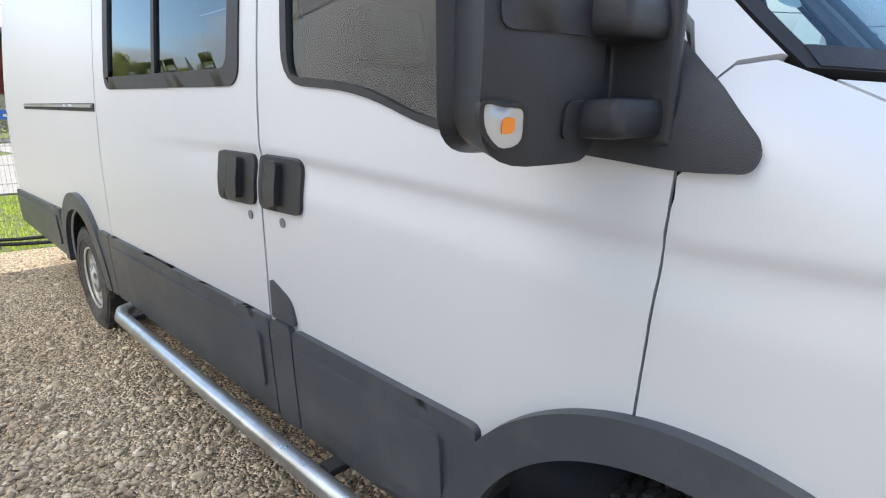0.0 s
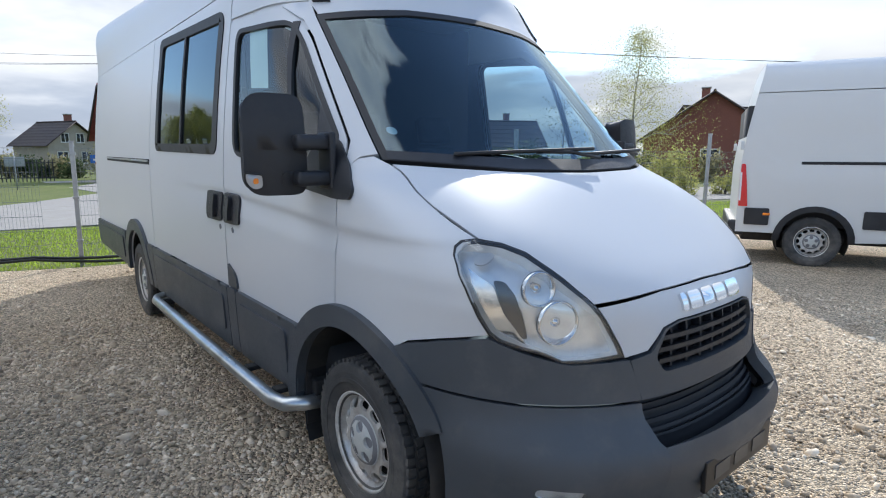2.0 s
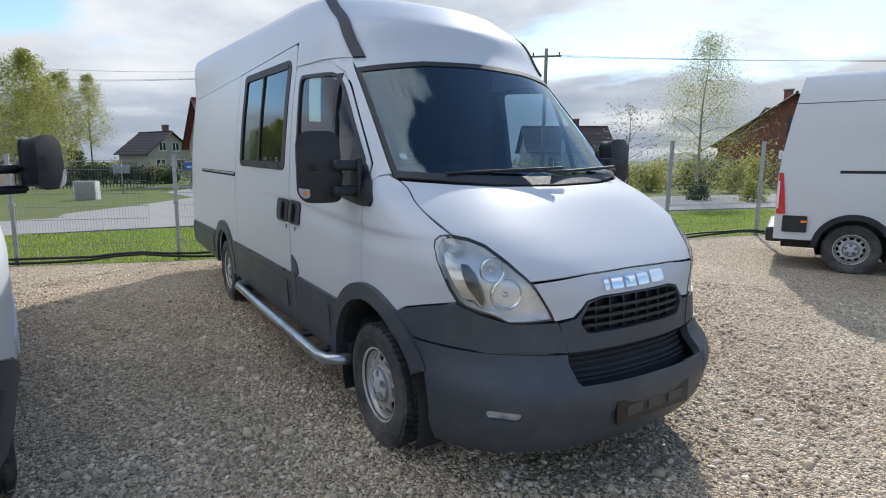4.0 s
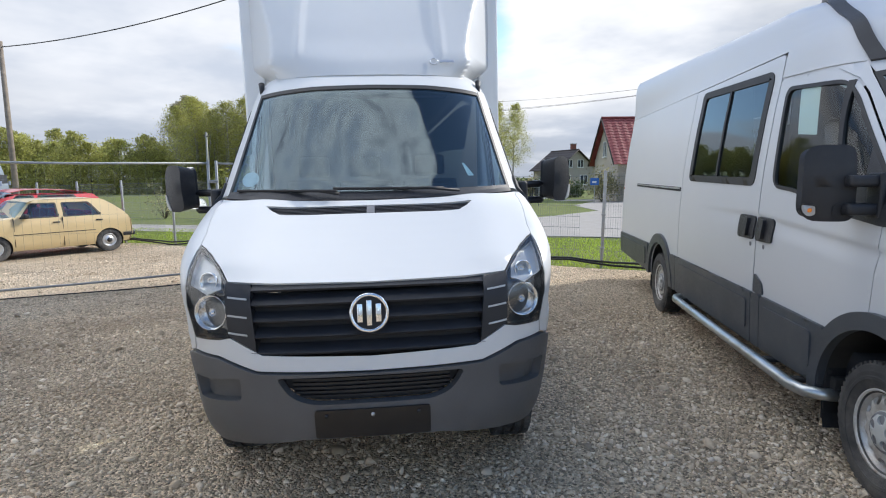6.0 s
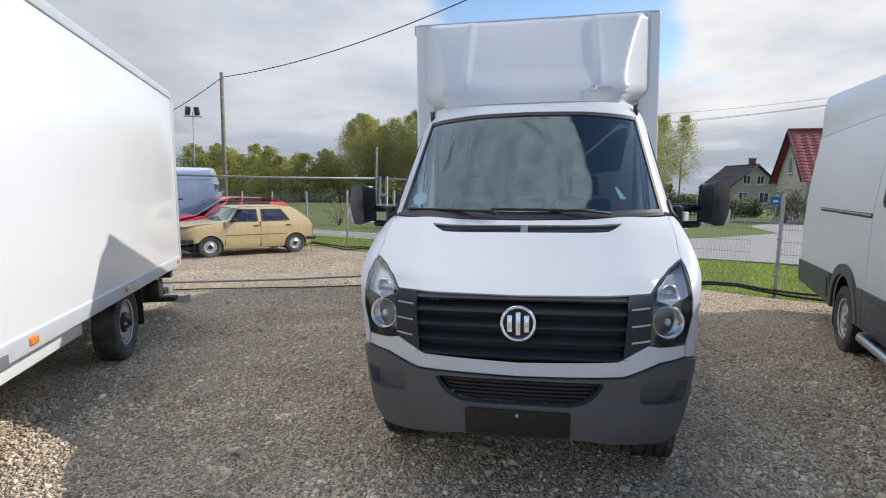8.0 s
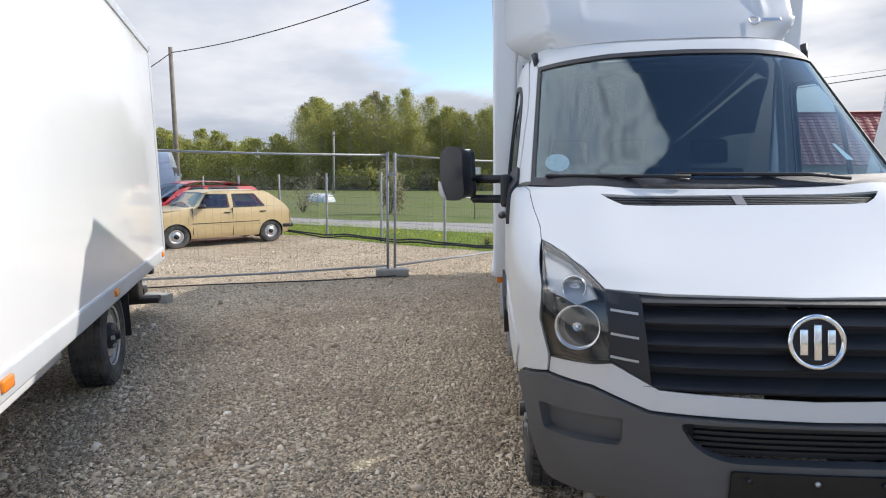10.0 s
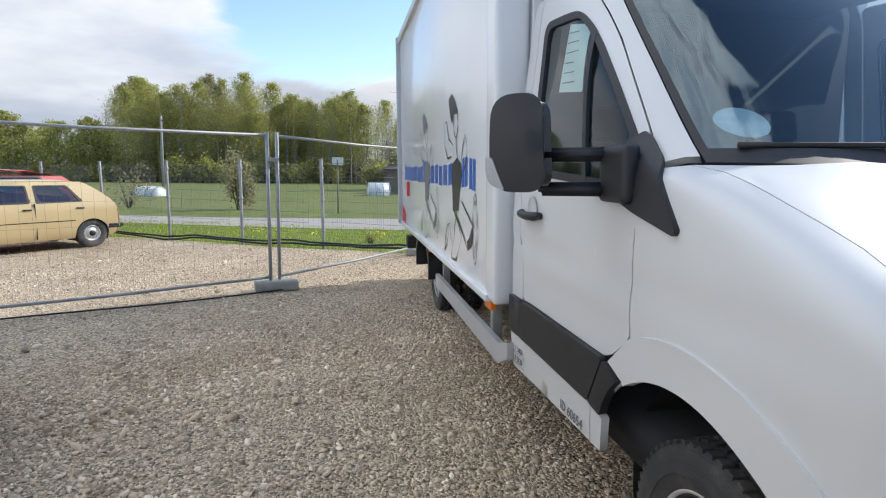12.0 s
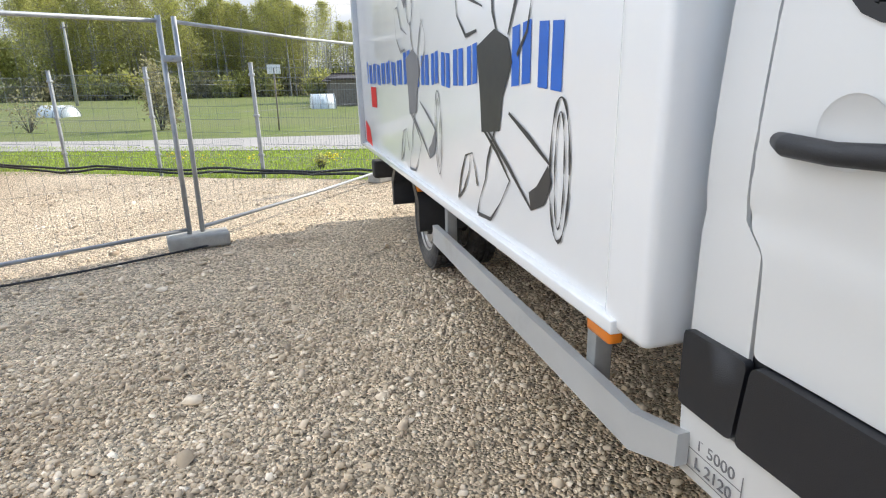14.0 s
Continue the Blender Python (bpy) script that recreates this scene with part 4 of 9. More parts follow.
for flipit in (False, True):
    o = A.outline(lower)
    q = A.outline(FOG)
    part("bumper_corner", skin(mirrored(o) if flipit else o, swell, 0.05, [mirrored(q) if flipit else q], lift=0.014, depth=0.04), M_BUMPER, van, "dark grey plastic bumper corner")
    fo = mirrored(q) if flipit else q
    fog = part("fog_lamp", skin(fo, swell, 0.04, lift=-0.006, depth=-0.004), M_LAMP, van, "small clear fog lamp")
    part("lens", skin(fo, swell, 0.04, lift=0.006, depth=0.01), M_LENS, fog)
part("bumper_centre", skin(A.outline([("f", -0.432, 0.262), ("f", 0.432, 0.262), ("f", 0.432, 0.585), ("f", -0.432, 0.585)]), swell, 0.05, lift=0.014, depth=0.09), M_BUMPER, van)
# the intake's inner shade is a near-black sheet
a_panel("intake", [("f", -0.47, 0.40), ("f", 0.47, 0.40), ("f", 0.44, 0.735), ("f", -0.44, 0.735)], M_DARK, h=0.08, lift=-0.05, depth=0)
for z in (0.60, 0.622, 0.644, 0.666, 0.688):
    a_panel("intake_slat", [("f", -0.43, z - 0.005), ("f", 0.43, z - 0.005), ("f", 0.43, z + 0.005), ("f", -0.43, z + 0.005)], M_DARK, h=0.08, lift=-0.035, depth=0.02)
plate = part("number_plate", boxed(1.035, 1.052, -0.265, 0.265, 0.385, 0.500, 0.004), M_PLATE, van, "black plate holder with grey bars")
for k in range(3):
    part("plate_bar", boxed(1.0525, 1.055, -0.20 + 0.15 * k, -0.09 + 0.15 * k, 0.415, 0.468), M_LAMPDARK, plate, smooth=False)

# cladding along the sides
def strip(pts, r=0.03, both=True, **kw):
    a_panel("cladding", s_round(pts, r, 3), M_BUMPER, both=both, h=0.05, hv=0.03, lift=0.022, depth=0.03, **kw)


strip([(-3.56, 0.38), (-3.365, 0.38), (-3.365, 0.755), (-3.58, 0.755)])
strip([(-3.355, 0.38), (-1.475, 0.38), (-1.475, 0.758), (-3.355, 0.755)])
strip([(-1.465, 0.38), (-1.33, 0.38), (-1.33, 0.762), (-1.465, 0.762)])
strip([(-1.32, 0.38), (-0.55, 0.40), (-0.52, 0.753), (-1.32, 0.76)])
strip([(A_REAR + 0.01, 0.44), (-4.61, 0.40), (-4.57, 0.76), (A_REAR + 0.01, 0.74)])
for x0, x1 in ((-3.30, -1.53), (-1.27, -0.63), (A_REAR + 0.06, -4.66)):
    a_panel("cladding_ridge", s_round([(x0, 0.475), (x1, 0.475), (x1, 0.70), (x0, 0.70)], 0.04, 5), M_BUMPER, both=True, h=0.05, hv=0.03, lift=0.033, depth=0.014)
a_panel("cladding", s_round([(-1.46, 0.767), (-1.31, 0.767), (-1.335, 0.85), (-1.46, 0.90)], [0.01, 0.02, 0.08, 0.01], 4), M_BUMPER, both=True, h=0.08, lift=0.012)
for xc, zc, r0, r1, a0, a1 in ((A_RW, 0.37, 0.45, 0.56, 2, 178), (A_FW, 0.345, 0.50, 0.592, 26, 178)):
    o = arc(xc, zc, r1, a0, a1, 44) + arc(xc, zc, r0, a1, a0, 44)
    a_panel("arch_trim", [("s", *p) for p in o], M_BUMPER, both=True, h=0.04, lift=0.030, depth=0.05)
for sy in (-1, 1):
    for xw in (A_RW, A_FW):
        arch_well(van, xw, 0.37, 0.47 if xw == A_RW else 0.50, sy * 0.55, sy * 0.975)
        wheel(van, xw, sy * (0.89 if xw == A_RW else 0.865), 0.343, 0.347, 0.225, "van", sy)
        part("mud_flap", boxed(xw - 0.50, xw - 0.48, min(sy * 0.72, sy * 0.97), max(sy * 0.72, sy * 0.97), 0.20, 0.52, 0.005), M_RUBBER, van)
part("underbody", boxed(A_REAR + 0.05, 0.75, -0.72, 0.72, 0.30, 0.46, 0.03), M_UNDER, van)
part("sill", boxed(-3.4, -0.5, -0.94, 0.94, 0.38, 0.46, 0.01), M_UNDER, van)
# step tubes with brackets
for sy in (-1, 1):
    st = new("side_step")
    st.parent = van
    y = sy * 1.09
    pts = [(-3.18, sy * 0.90, 0.36), (-3.16, sy * 0.99, 0.36), (-3.12, sy * 1.06, 0.36), (-3.03, y, 0.36), (-2.0, y, 0.355), (-0.68, y, 0.355), (-0.58, sy * 1.065, 0.355), (-0.53, sy * 0.99, 0.355), (-0.51, sy * 0.90, 0.355)]
    part("tube", tube(pts, 0.036, 16), M_TUBE, st, "scuffed bare metal tube")
    for xb in (-2.95, -1.10, -0.72):
        part("bracket", boxed(xb - 0.03, xb + 0.03, min(sy * 0.80, sy * 1.06), max(sy * 0.80, sy * 1.06), 0.36, 0.385, 0.004), M_UNDER, st)
# windows with rubber seals
def pane(pts, kindname, both, seal=0.028, mat=M_GLASS, lift=0.0):
    o = A.outline([("s", *p) for p in pts])
    for oo in ([o, mirrored(o)] if both else [o]):
        w = part(kindname, skin(oo, A, 0.12, lift=lift - 0.006, depth=0.0), mat, van)
        part("seal", skin(grown(oo, 0.006), A, 0.08, [grown(oo, -seal)], lift=lift + 0.006, depth=0.02), M_RUBBER, w)


pane(A_SLIDE, "sliding_window", True, 0.055, M_GLASS_D)
pane(A_DOORW, "door_window", True, 0.02, M_GLASS_S)
for sy in (-1, 1):
    for x, name, w, za, zb, lean in ((-2.41, "window_divider", 0.018, 1.58, 2.35, 0.0), (-0.49, "quarterlight_bar", 0.018, 1.43, 2.14, -0.225)):
        o = A.outline([("s", x - w, za), ("s", x + w, za), ("s", x + lean + w, zb), ("s", x + lean - w, zb)])
        part(name, skin(o if sy < 0 else mirrored(o), A, 0.1, lift=0.006, depth=0.015), M_RUBBER, van)
o = A.outline(A_WS)
ws = part("windscreen", skin(o, A, 0.07, lift=-0.004, depth=0.0), M_GLASS, van, "tinted windscreen")
part("seal", skin(grown(o, 0.008), A, 0.06, [grown(o, -0.022)], lift=0.002, depth=0.02), M_RUBBER, ws)
# scuttle under the screen
a_panel("scuttle", [("f", -0.84, 1.512), ("f", -0.4, 1.472), ("f", 0, 1.463), ("f", 0.4, 1.472), ("f", 0.84, 1.512), ("f", 0.83, 1.545), ("f", 0.4, 1.515), ("f", 0, 1.51), ("f", -0.4, 1.515), ("f", -0.83, 1.545)], M_PLAST, h=0.06, lift=0.004)
wiper(van, A(*A.front(0.12, 1.50)) + Vector((0.03, 0, 0.02)), A(*A.front(-0.22, 1.545)) + Vector((0.012, 0, 0.0)), A(*A.front(-0.62, 1.53)) + Vector((0.01, 0, 0)))
wiper(van, A(*A.front(0.74, 1.52)) + Vector((0.03, 0, 0.02)), A(*A.front(0.40, 1.545)) + Vector((0.012, 0, 0.0)), A(*A.front(0.05, 1.53)) + Vector((0.01, 0, 0)))
part("screen_sticker", skin([A.front(-0.772 + 0.017 * math.cos(a), 1.632 + 0.016 * math.sin(a)) for a in np.linspace(0, 2 * math.pi, 18, endpoint=False)], A, 0.05, lift=-0.008, depth=0), M_STICK, ws)
o = A.outline(s_round([(-1.125, 1.872), (-0.893, 1.852), (-0.965, 2.16), (-1.205, 2.18)], 0.01))
part("price_sheet", skin(o, A, 0.1, lift=-0.010, depth=0), M_PAPER, van, "pale printed sheet behind the door glass")
# handles on black plates with the recess shade laid on flat, locks, rail
for x0, x1, s in ((-1.80, -1.522, 1), (-1.49, -1.235, -1)):
    a_panel("door_handle", s_round([(x0, 1.14), (x1, 1.142), (x1, 1.312), (x0, 1.315)], 0.035, 4), M_PLAST, both=True, h=0.05, lift=0.012, depth=0.02)
    xm = (x0 + x1) / 2 + 0.02 * s
    a_panel("handle_bar", s_round([(xm - 0.035, 1.16), (xm + 0.035, 1.16), (xm + 0.035, 1.297), (xm - 0.035, 1.297)], 0.015, 3), M_PLAST, both=True, h=0.05, lift=0.035, depth=0.028)
    a_panel("handle_recess", s_round([(xm - 0.09, 1.165), (xm - 0.04, 1.165), (xm - 0.04, 1.292), (xm - 0.09, 1.292)], 0.01, 2), M_DARK, both=True, h=0.05, lift=0.0125, depth=0.0)
for x in (-1.575, -1.362):
    a_panel("lock", [("s", x + 0.015 * math.cos(a), 1.105 + 0.016 * math.sin(a)) for a in np.linspace(0, 2 * math.pi, 12, endpoint=False)], M_GREYINK, both=True, h=0.05, lift=0.004, depth=0.006)
a_panel("slide_rail", s_round([(-5.40, 1.465), (-3.38, 1.445), (-3.38, 1.49), (-5.40, 1.505)], 0.008, 2), M_DARK, h=0.1, lift=0.004)
a_panel("rail_cover", s_round([(-5.35, 1.484), (-3.41, 1.466), (-3.41, 1.484), (-5.35, 1.498)], 0.004, 2), M_ALU, h=0.1, lift=0.012)
# roof strips beside the brow
band_u = lerp_table([(2.24, 0.395), (2.40, 0.37), (2.55, 0.355), (2.75, 0.36), (2.88, 0.37)])
band_z = np.linspace(2.24, 2.88, 24)
band = [(band_u(z) - 0.042, z) for z in band_z] + [(band_u(z) + 0.042, z) for z in band_z[::-1]]
for o in (band, mirrored(band)):
    part("roof_strip", skin(o, A_roof, 0.05, lift=0.016, depth=0.025, hv=0.03), M_PLAST, van, "black roof strip")
# mirrors and their black corner plates
tri = [(-0.40, 1.385), (-0.125, 1.357), (-0.034, 1.360), (-0.024, 1.395), (-0.136, 1.507), (-0.205, 1.583), (-0.240, 1.597), (-0.34, 1.56), (-0.42, 1.46)]
a_panel("mirror_plate", s_round(tri, [0.02, 0.06, 0.02, 0.02, 0.06, 0.02, 0.02, 0.04, 0.04], 4), M_PLAST, both=True, h=0.07, lift=0.016, depth=0.02)
a_panel("window_corner", s_round([(-0.385, 1.765), (-0.345, 1.62), (-0.34, 1.43), (-0.25, 1.43), (-0.245, 1.60)], [0.01, 0.03, 0.01, 0.01, 0.02], 3), M_PLAST, both=True, h=0.06, lift=0.003, depth=0.01)
for sy in (-1, 1):
    door_mirror(van, pose(-0.29, sy * 0.985, 1.566), sy, 0.385, y0=0.07, y1=0.315)
# liner, floor, dash, seats
hl = [A.outline([("s", *p) for p in A_SLIDE]), A.outline([("s", *p) for p in A_DOORW])]
lin = [A.side(A_REAR + 0.02, z) for z in np.linspace(2.30, 0.5, 8)] + [A.side(-4.62, 0.5)] + [A.side(*p) for p in arc(A_RW, 0.36, 0.46, 180, 0, 14)] + [A.side(-3.0, 0.5), A.side(-0.5, 0.5)] + [A.side(*p) for p in arc(A_FW, 0.36, 0.505, 170, 20, 12)]
# near-black trim; its colour also gives the panel gaps their shade
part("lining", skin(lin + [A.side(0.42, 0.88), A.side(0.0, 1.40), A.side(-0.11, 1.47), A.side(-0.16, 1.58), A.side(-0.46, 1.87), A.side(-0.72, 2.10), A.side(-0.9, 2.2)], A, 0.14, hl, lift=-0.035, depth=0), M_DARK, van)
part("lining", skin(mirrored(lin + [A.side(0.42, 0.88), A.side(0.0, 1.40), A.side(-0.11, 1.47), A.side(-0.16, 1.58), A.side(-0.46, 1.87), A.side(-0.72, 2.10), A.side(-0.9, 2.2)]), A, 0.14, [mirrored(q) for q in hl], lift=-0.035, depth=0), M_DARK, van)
part("dashboard", boxed(-0.45, 0.10, -0.80, 0.80, 1.05, 1.44, 0.08), M_DASH, van)
part("cab_floor", boxed(A_REAR + 0.05, 0.15, -0.86, 0.86, 0.46, 0.62), M_DARK, van)
part("bulkhead", boxed(-1.46, -1.42, -0.84, 0.84, 0.6, 2.44), M_DARK, van)
part("headlining", boxed(-1.42, -1.10, -0.60, 0.60, 2.38, 2.42), M_DARK, van)
steering_wheel(van, -0.42, 0.42, 1.36)
for y in (-0.55, -0.15, 0.45):
    seat(van, -0.95, y, 0.85)

# ---- box trucks ----
B_F = lerp_table([(0.22, 0.76), (0.30, 0.90), (0.42, 0.985), (0.55, 1.0), (0.74, 1.0), (0.82, 0.985), (1.0, 0.95), (1.10, 0.90), (1.15, 0.82), (1.22, 0.69), (1.32, 0.50), (1.42, 0.32), (1.48, 0.22), (1.85, -0.16), (2.23, -0.54), (2.33, -0.66), (2.40, -0.85), (2.44, -1.1)])
B_XC = lerp_table([(0.2, 0.0), (0.8, 0.05), (1.2, -0.05), (1.5, -0.40), (2.2, -1.15), (2.44, -1.38)])
B_N = lerp_table([(0.2, 2.8), (0.6, 3.0), (0.87, 3.6), (1.05, 4.4), (1.28, 8.0), (1.36, 7.0), (1.44, 5.0), (1.5, 2.9), (2.2, 2.7), (2.44, 2.6)])
B_WZ = lerp_table([(0.2, 0.90), (0.35, 0.955), (0.7, 0.985), (1.2, 0.985), (1.5, 0.968), (2.0, 0.915), (2.23, 0.885), (2.33, 0.83), (2.40, 0.74), (2.44, 0.62)])


def B_W(x, z):
    return B_WZ(z) - 0.010 * bell(z, 1.10 - 0.02 * x, 0.018) * step(x, -0.35, -0.8) - 0.006 * bell(z, 1.12 - 0.10 * x, 0.04) * step(x, -0.5, 0.0) - 0.010 * step(z, 1.02, 0.98) * step(x, -1.3, -1.0) * 0.5


B = Wrap(B_F, B_XC, B_N, B_W)
B_BACK = -1.37


def cab(root, low=lambda x, y: 0.0, guard=M_PLAST):
    """A van cab: doors, wings, bonnet, grille, lamps, bumper, screen and mirrors."""
    def bp(name, pts, mat=M_WHITE_B, holes=(), label="", both=False, h=0.08, parent=None, **kw):
        o = B.outline(pts)
        ob = part(name, skin(o, B, h, [B.outline(q) for q in holes], **kw), mat, parent or root, label)
        if both:
            part(name, skin(mirrored(o), B, h, [mirrored(B.outline(q)) for q in holes], **kw), mat, parent or root, label)
        return ob

    DW = rounded([(-1.13, 1.46), (-0.46, 1.42), (-0.25, 1.40), (-0.238, 1.56), (-0.425, 1.75), (-0.62, 1.94), (-0.73, 2.035), (-0.83, 2.10), (-1.165, 2.13)], [0.09, 0.1, 0.03, 0.03, 0.1, 0.1, 0.08, 0.05, 0.07])
    WS = [("f", *p) for p in [(-0.865, 1.50), (-0.45, 1.485), (0, 1.48), (0.45, 1.485), (0.865, 1.50), (0.785, 2.195), (0.4, 2.225), (0, 2.232), (-0.4, 2.225), (-0.785, 2.195)]]
    door = rounded([(-1.195, 0.847), (-0.335, 0.847), (-0.28, 0.873), (-0.182, 0.95), (-0.172, 1.34), (-0.178, 1.48), (-0.205, 1.575), (-0.535, 1.93), (-0.66, 2.05), (-0.83, 2.20), (-0.95, 2.28), (-1.255, 2.30), (-1.255, 1.115), (-1.203, 1.06)], [0.02, 0.03, 0.04, 0.03, 0.04, 0.04, 0.04, 0.1, 0.1, 0.08, 0.08, 0.05, 0.03, 0.03])
    bp("door", [("s", *p) for p in door], holes=[[("s", *p) for p in DW]], both=True, h=0.035)
    bp("rear_pillar", [("s", B_BACK, 0.66), ("s", -1.201, 0.66), ("s", -1.209, 1.057), ("s", -1.261, 1.112), ("s", -1.261, 2.32), ("s", -0.87, 2.305), ("f", -0.80, 2.24), ("f", -0.795, 2.33), ("s", B_BACK, 2.38)], both=True, h=0.07)
    # the line where bonnet and wing meet, shared by both
    seam = [B.front(-0.858, 1.278)] + [B.side(x, z) for x, z in ((0.46, 1.322), (0.374, 1.362), (0.28, 1.402), (0.180, 1.440), (0.08, 1.468), (-0.028, 1.487))]
    bp("wing", [("s", -0.167, 1.35), ("s", -0.175, 0.955), ("s", -0.262, 0.880), ("s", -0.310, 0.84)] + [("s", *p) for p in arc(0.10, 0.36, 0.535, 143, 42, 18)] + [("s", 0.53, 0.72), ("s", 0.60, 0.755), ("f", -0.85, 0.80), ("f", -0.848, 0.868), ("f", -0.880, 1.0), ("f", -0.874, 1.15), *[(u - 0.006, z - 0.001) for u, z in seam], ("s", -0.171, 1.474)], both=True, h=0.04)
    # inner panels coloured near-black, so the door seams read as shaded
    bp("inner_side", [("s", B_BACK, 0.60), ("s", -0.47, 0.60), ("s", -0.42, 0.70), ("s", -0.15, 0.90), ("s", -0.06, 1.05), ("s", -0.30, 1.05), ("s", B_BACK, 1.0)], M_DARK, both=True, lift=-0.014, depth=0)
    bp("door_gap", [("s", -0.23, 1.0), ("s", -0.12, 1.0), ("s", -0.12, 1.46), ("s", -0.23, 1.46)], M_DARK, both=True, lift=-0.016, depth=0)
    # flared white lip round the arch
    o = arc(0.10, 0.36, 0.655, 114, 46, 24) + arc(0.10, 0.36, 0.525, 43, 124, 30) + [(-0.200, 0.806), (-0.296, 0.840), (-0.250, 0.884)]
    bp("arch_lip", [("s", *p) for p in o], both=True, h=0.04, lift=0.009, depth=0.04)
    bp("sill", [("s", B_BACK, 0.452), ("s", -0.445, 0.486), ("s", -0.424, 0.647), ("s", B_BACK, 0.645)], both=True, lift=0.006, depth=0.03)
    bp("sill_end", [("s", -0.438, 0.486), ("s", -0.36, 0.489), ("s", -0.335, 0.62), ("s", -0.418, 0.645)], both=True, lift=0.006, depth=0.03)
    bp("protection_strip", s_round([(-1.192, 0.652), (-0.424, 0.652), (-0.325, 0.835), (-0.337, 0.845), (-1.176, 0.842)], [0.02, 0.01, 0.006, 0.005, 0.02], 4), guard, both=True, h=0.04, lift=0.022, depth=0.025)
    bp("protection_strip", s_round([(B_BACK, 0.65), (-1.206, 0.65), (-1.190, 0.84), (B_BACK, 0.838)], 0.015, 2), guard, both=True, lift=0.018, depth=0.022)
    bp("protection_strip", s_round([(-0.414, 0.652), (-0.326, 0.640), (-0.296, 0.705), (-0.262, 0.757), (-0.214, 0.802), (-0.315, 0.838)], [0.006, 0.006, 0.05, 0.05, 0.006, 0.006], 4), guard, both=True, h=0.03, lift=0.022, depth=0.03)
    bp("windscreen_pillar", [("s", -0.168, 1.478), ("f", -0.895, 1.51), ("f", -0.872, 1.51), ("f", -0.792, 2.20), ("f", -0.795, 2.28), ("s", -0.946, 2.284), ("s", -0.827, 2.203), ("s", -0.657, 2.053), ("s", -0.532, 1.933), ("s", -0.202, 1.579)], both=True, h=0.06, depth=0.03)
    half = [B.side(B_BACK, 2.385), B.front(-0.79, 2.335), B.front(-0.785, 2.205), B.front(-0.4, 2.235), (1.0, 2.242)]
    half = dense(half, 0.06, closed=False)
    u0 = B.side(B_BACK, 2.44)[0]
    whole = half + [(2 - u, z) for u, z in half[::-1]] + [(2 - u, 2.44) for u in np.linspace(u0, 1.0, 18)] + [(u, 2.44) for u in np.linspace(1.0, u0, 18)][1:]
    part("roof", skin(whole, B, 0.09, depth=0.01, hv=0.04), M_WHITE_B, root)
    bm = bmesh.new()
    bm.faces.new([bm.verts.new(B(u, 2.44)) for u in np.linspace(u0, 2 - u0, 40)])
    part("roof_skin", bm, M_WHITE_B, root)
    part("cab_back", boxed(B_BACK - 0.02, B_BACK + 0.01, -0.90, 0.90, 0.45, 2.36, 0.01), M_WHITE_B, root)
    # bonnet with its air slots
    VENT = [("f", *p) for p in [(-0.580, 1.443), (-0.495, 1.402), (0.495, 1.402), (0.580, 1.443)]]
    bon = seam[::-1] + [("f", -0.825, 1.266), ("f", -0.775, 1.236), ("f", -0.715, 1.19), ("f", -0.675, 1.152), ("f", -0.655, 1.133), ("f", -0.45, 1.122), ("f", 0, 1.115), ("f", 0.45, 1.122), ("f", 0.655, 1.133), ("f", 0.675, 1.152), ("f", 0.715, 1.19), ("f", 0.775, 1.236), ("f", 0.825, 1.266)] + [(2 - u, z) for u, z in seam] + [("f", 0.45, 1.475), ("f", 0, 1.468), ("f", -0.45, 1.475)]
    dent = B(*B.front(0.27, 1.15))
    base = B
    o = B.outline(bon)
    part("bonnet", skin(o, lambda u, z: base(u, z) - Vector((0.016, 0, 0.010)) * math.exp(-((base(u, z) - dent).length / 0.03) ** 2) + Vector((0.010, 0, 0.012)) * bell(abs(base(u, z).y), 0.60, 0.12) * step(z, 1.13, 1.2), 0.045, [B.outline(VENT)], depth=0.012, hv=0.02), M_WHITE_B, root, "white bonnet with a small dent")
    grid = part("air_slots", skin(grown(B.outline(VENT), -0.002), B, 0.06, lift=-0.014, depth=0.0, hv=0.02), M_DARK, root)
    for k in range(5):
        z = 1.408 + 0.0068 * k
        y = 0.50 + 0.06 * (k / 4)
        part("slat", skin(B.outline([("f", -y, z), ("f", y, z), ("f", y, z + 0.0028), ("f", -y, z + 0.0028)]), B, 0.06, lift=-0.002, depth=0.008), M_PLAST, grid)
    part("slot_bridge", skin(B.outline([("f", -0.022, 1.404), ("f", 0.022, 1.404), ("f", 0.022, 1.441), ("f", -0.022, 1.441)]), B, 0.05, lift=0.001, depth=0.01), M_GREYINK, root)
    # grille: frame, louvres, round badge
    GR = [("f", -0.655, 1.13), ("f", -0.44, 1.115), ("f", 0, 1.108), ("f", 0.44, 1.115), ("f", 0.655, 1.13), ("f", 0.655, 0.90), ("f", 0.49, 0.815), ("f", 0, 0.80), ("f", -0.49, 0.815), ("f", -0.655, 0.90)]
    # a black sheet gives the shade behind the louvres
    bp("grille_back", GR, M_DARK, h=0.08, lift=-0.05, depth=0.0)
    bp("grille_side", [("f", -0.655, 1.128), ("f", -0.655, 0.90), ("f", -0.515, 0.822), ("f", -0.545, 1.118)], M_PLAST, both=True, h=0.06, lift=0.002, depth=0.05)
    # ribs coloured pale, carrying the reflection on the side trim
    for z in (0.905, 0.985, 1.065):
        bp("grille_rib", [("f", -0.645, z), ("f", -0.555, z - 0.01), ("f", -0.555, z - 0.002), ("f", -0.645, z + 0.008)], M_RAIL, both=True, h=0.05, lift=0.005, depth=0.01)
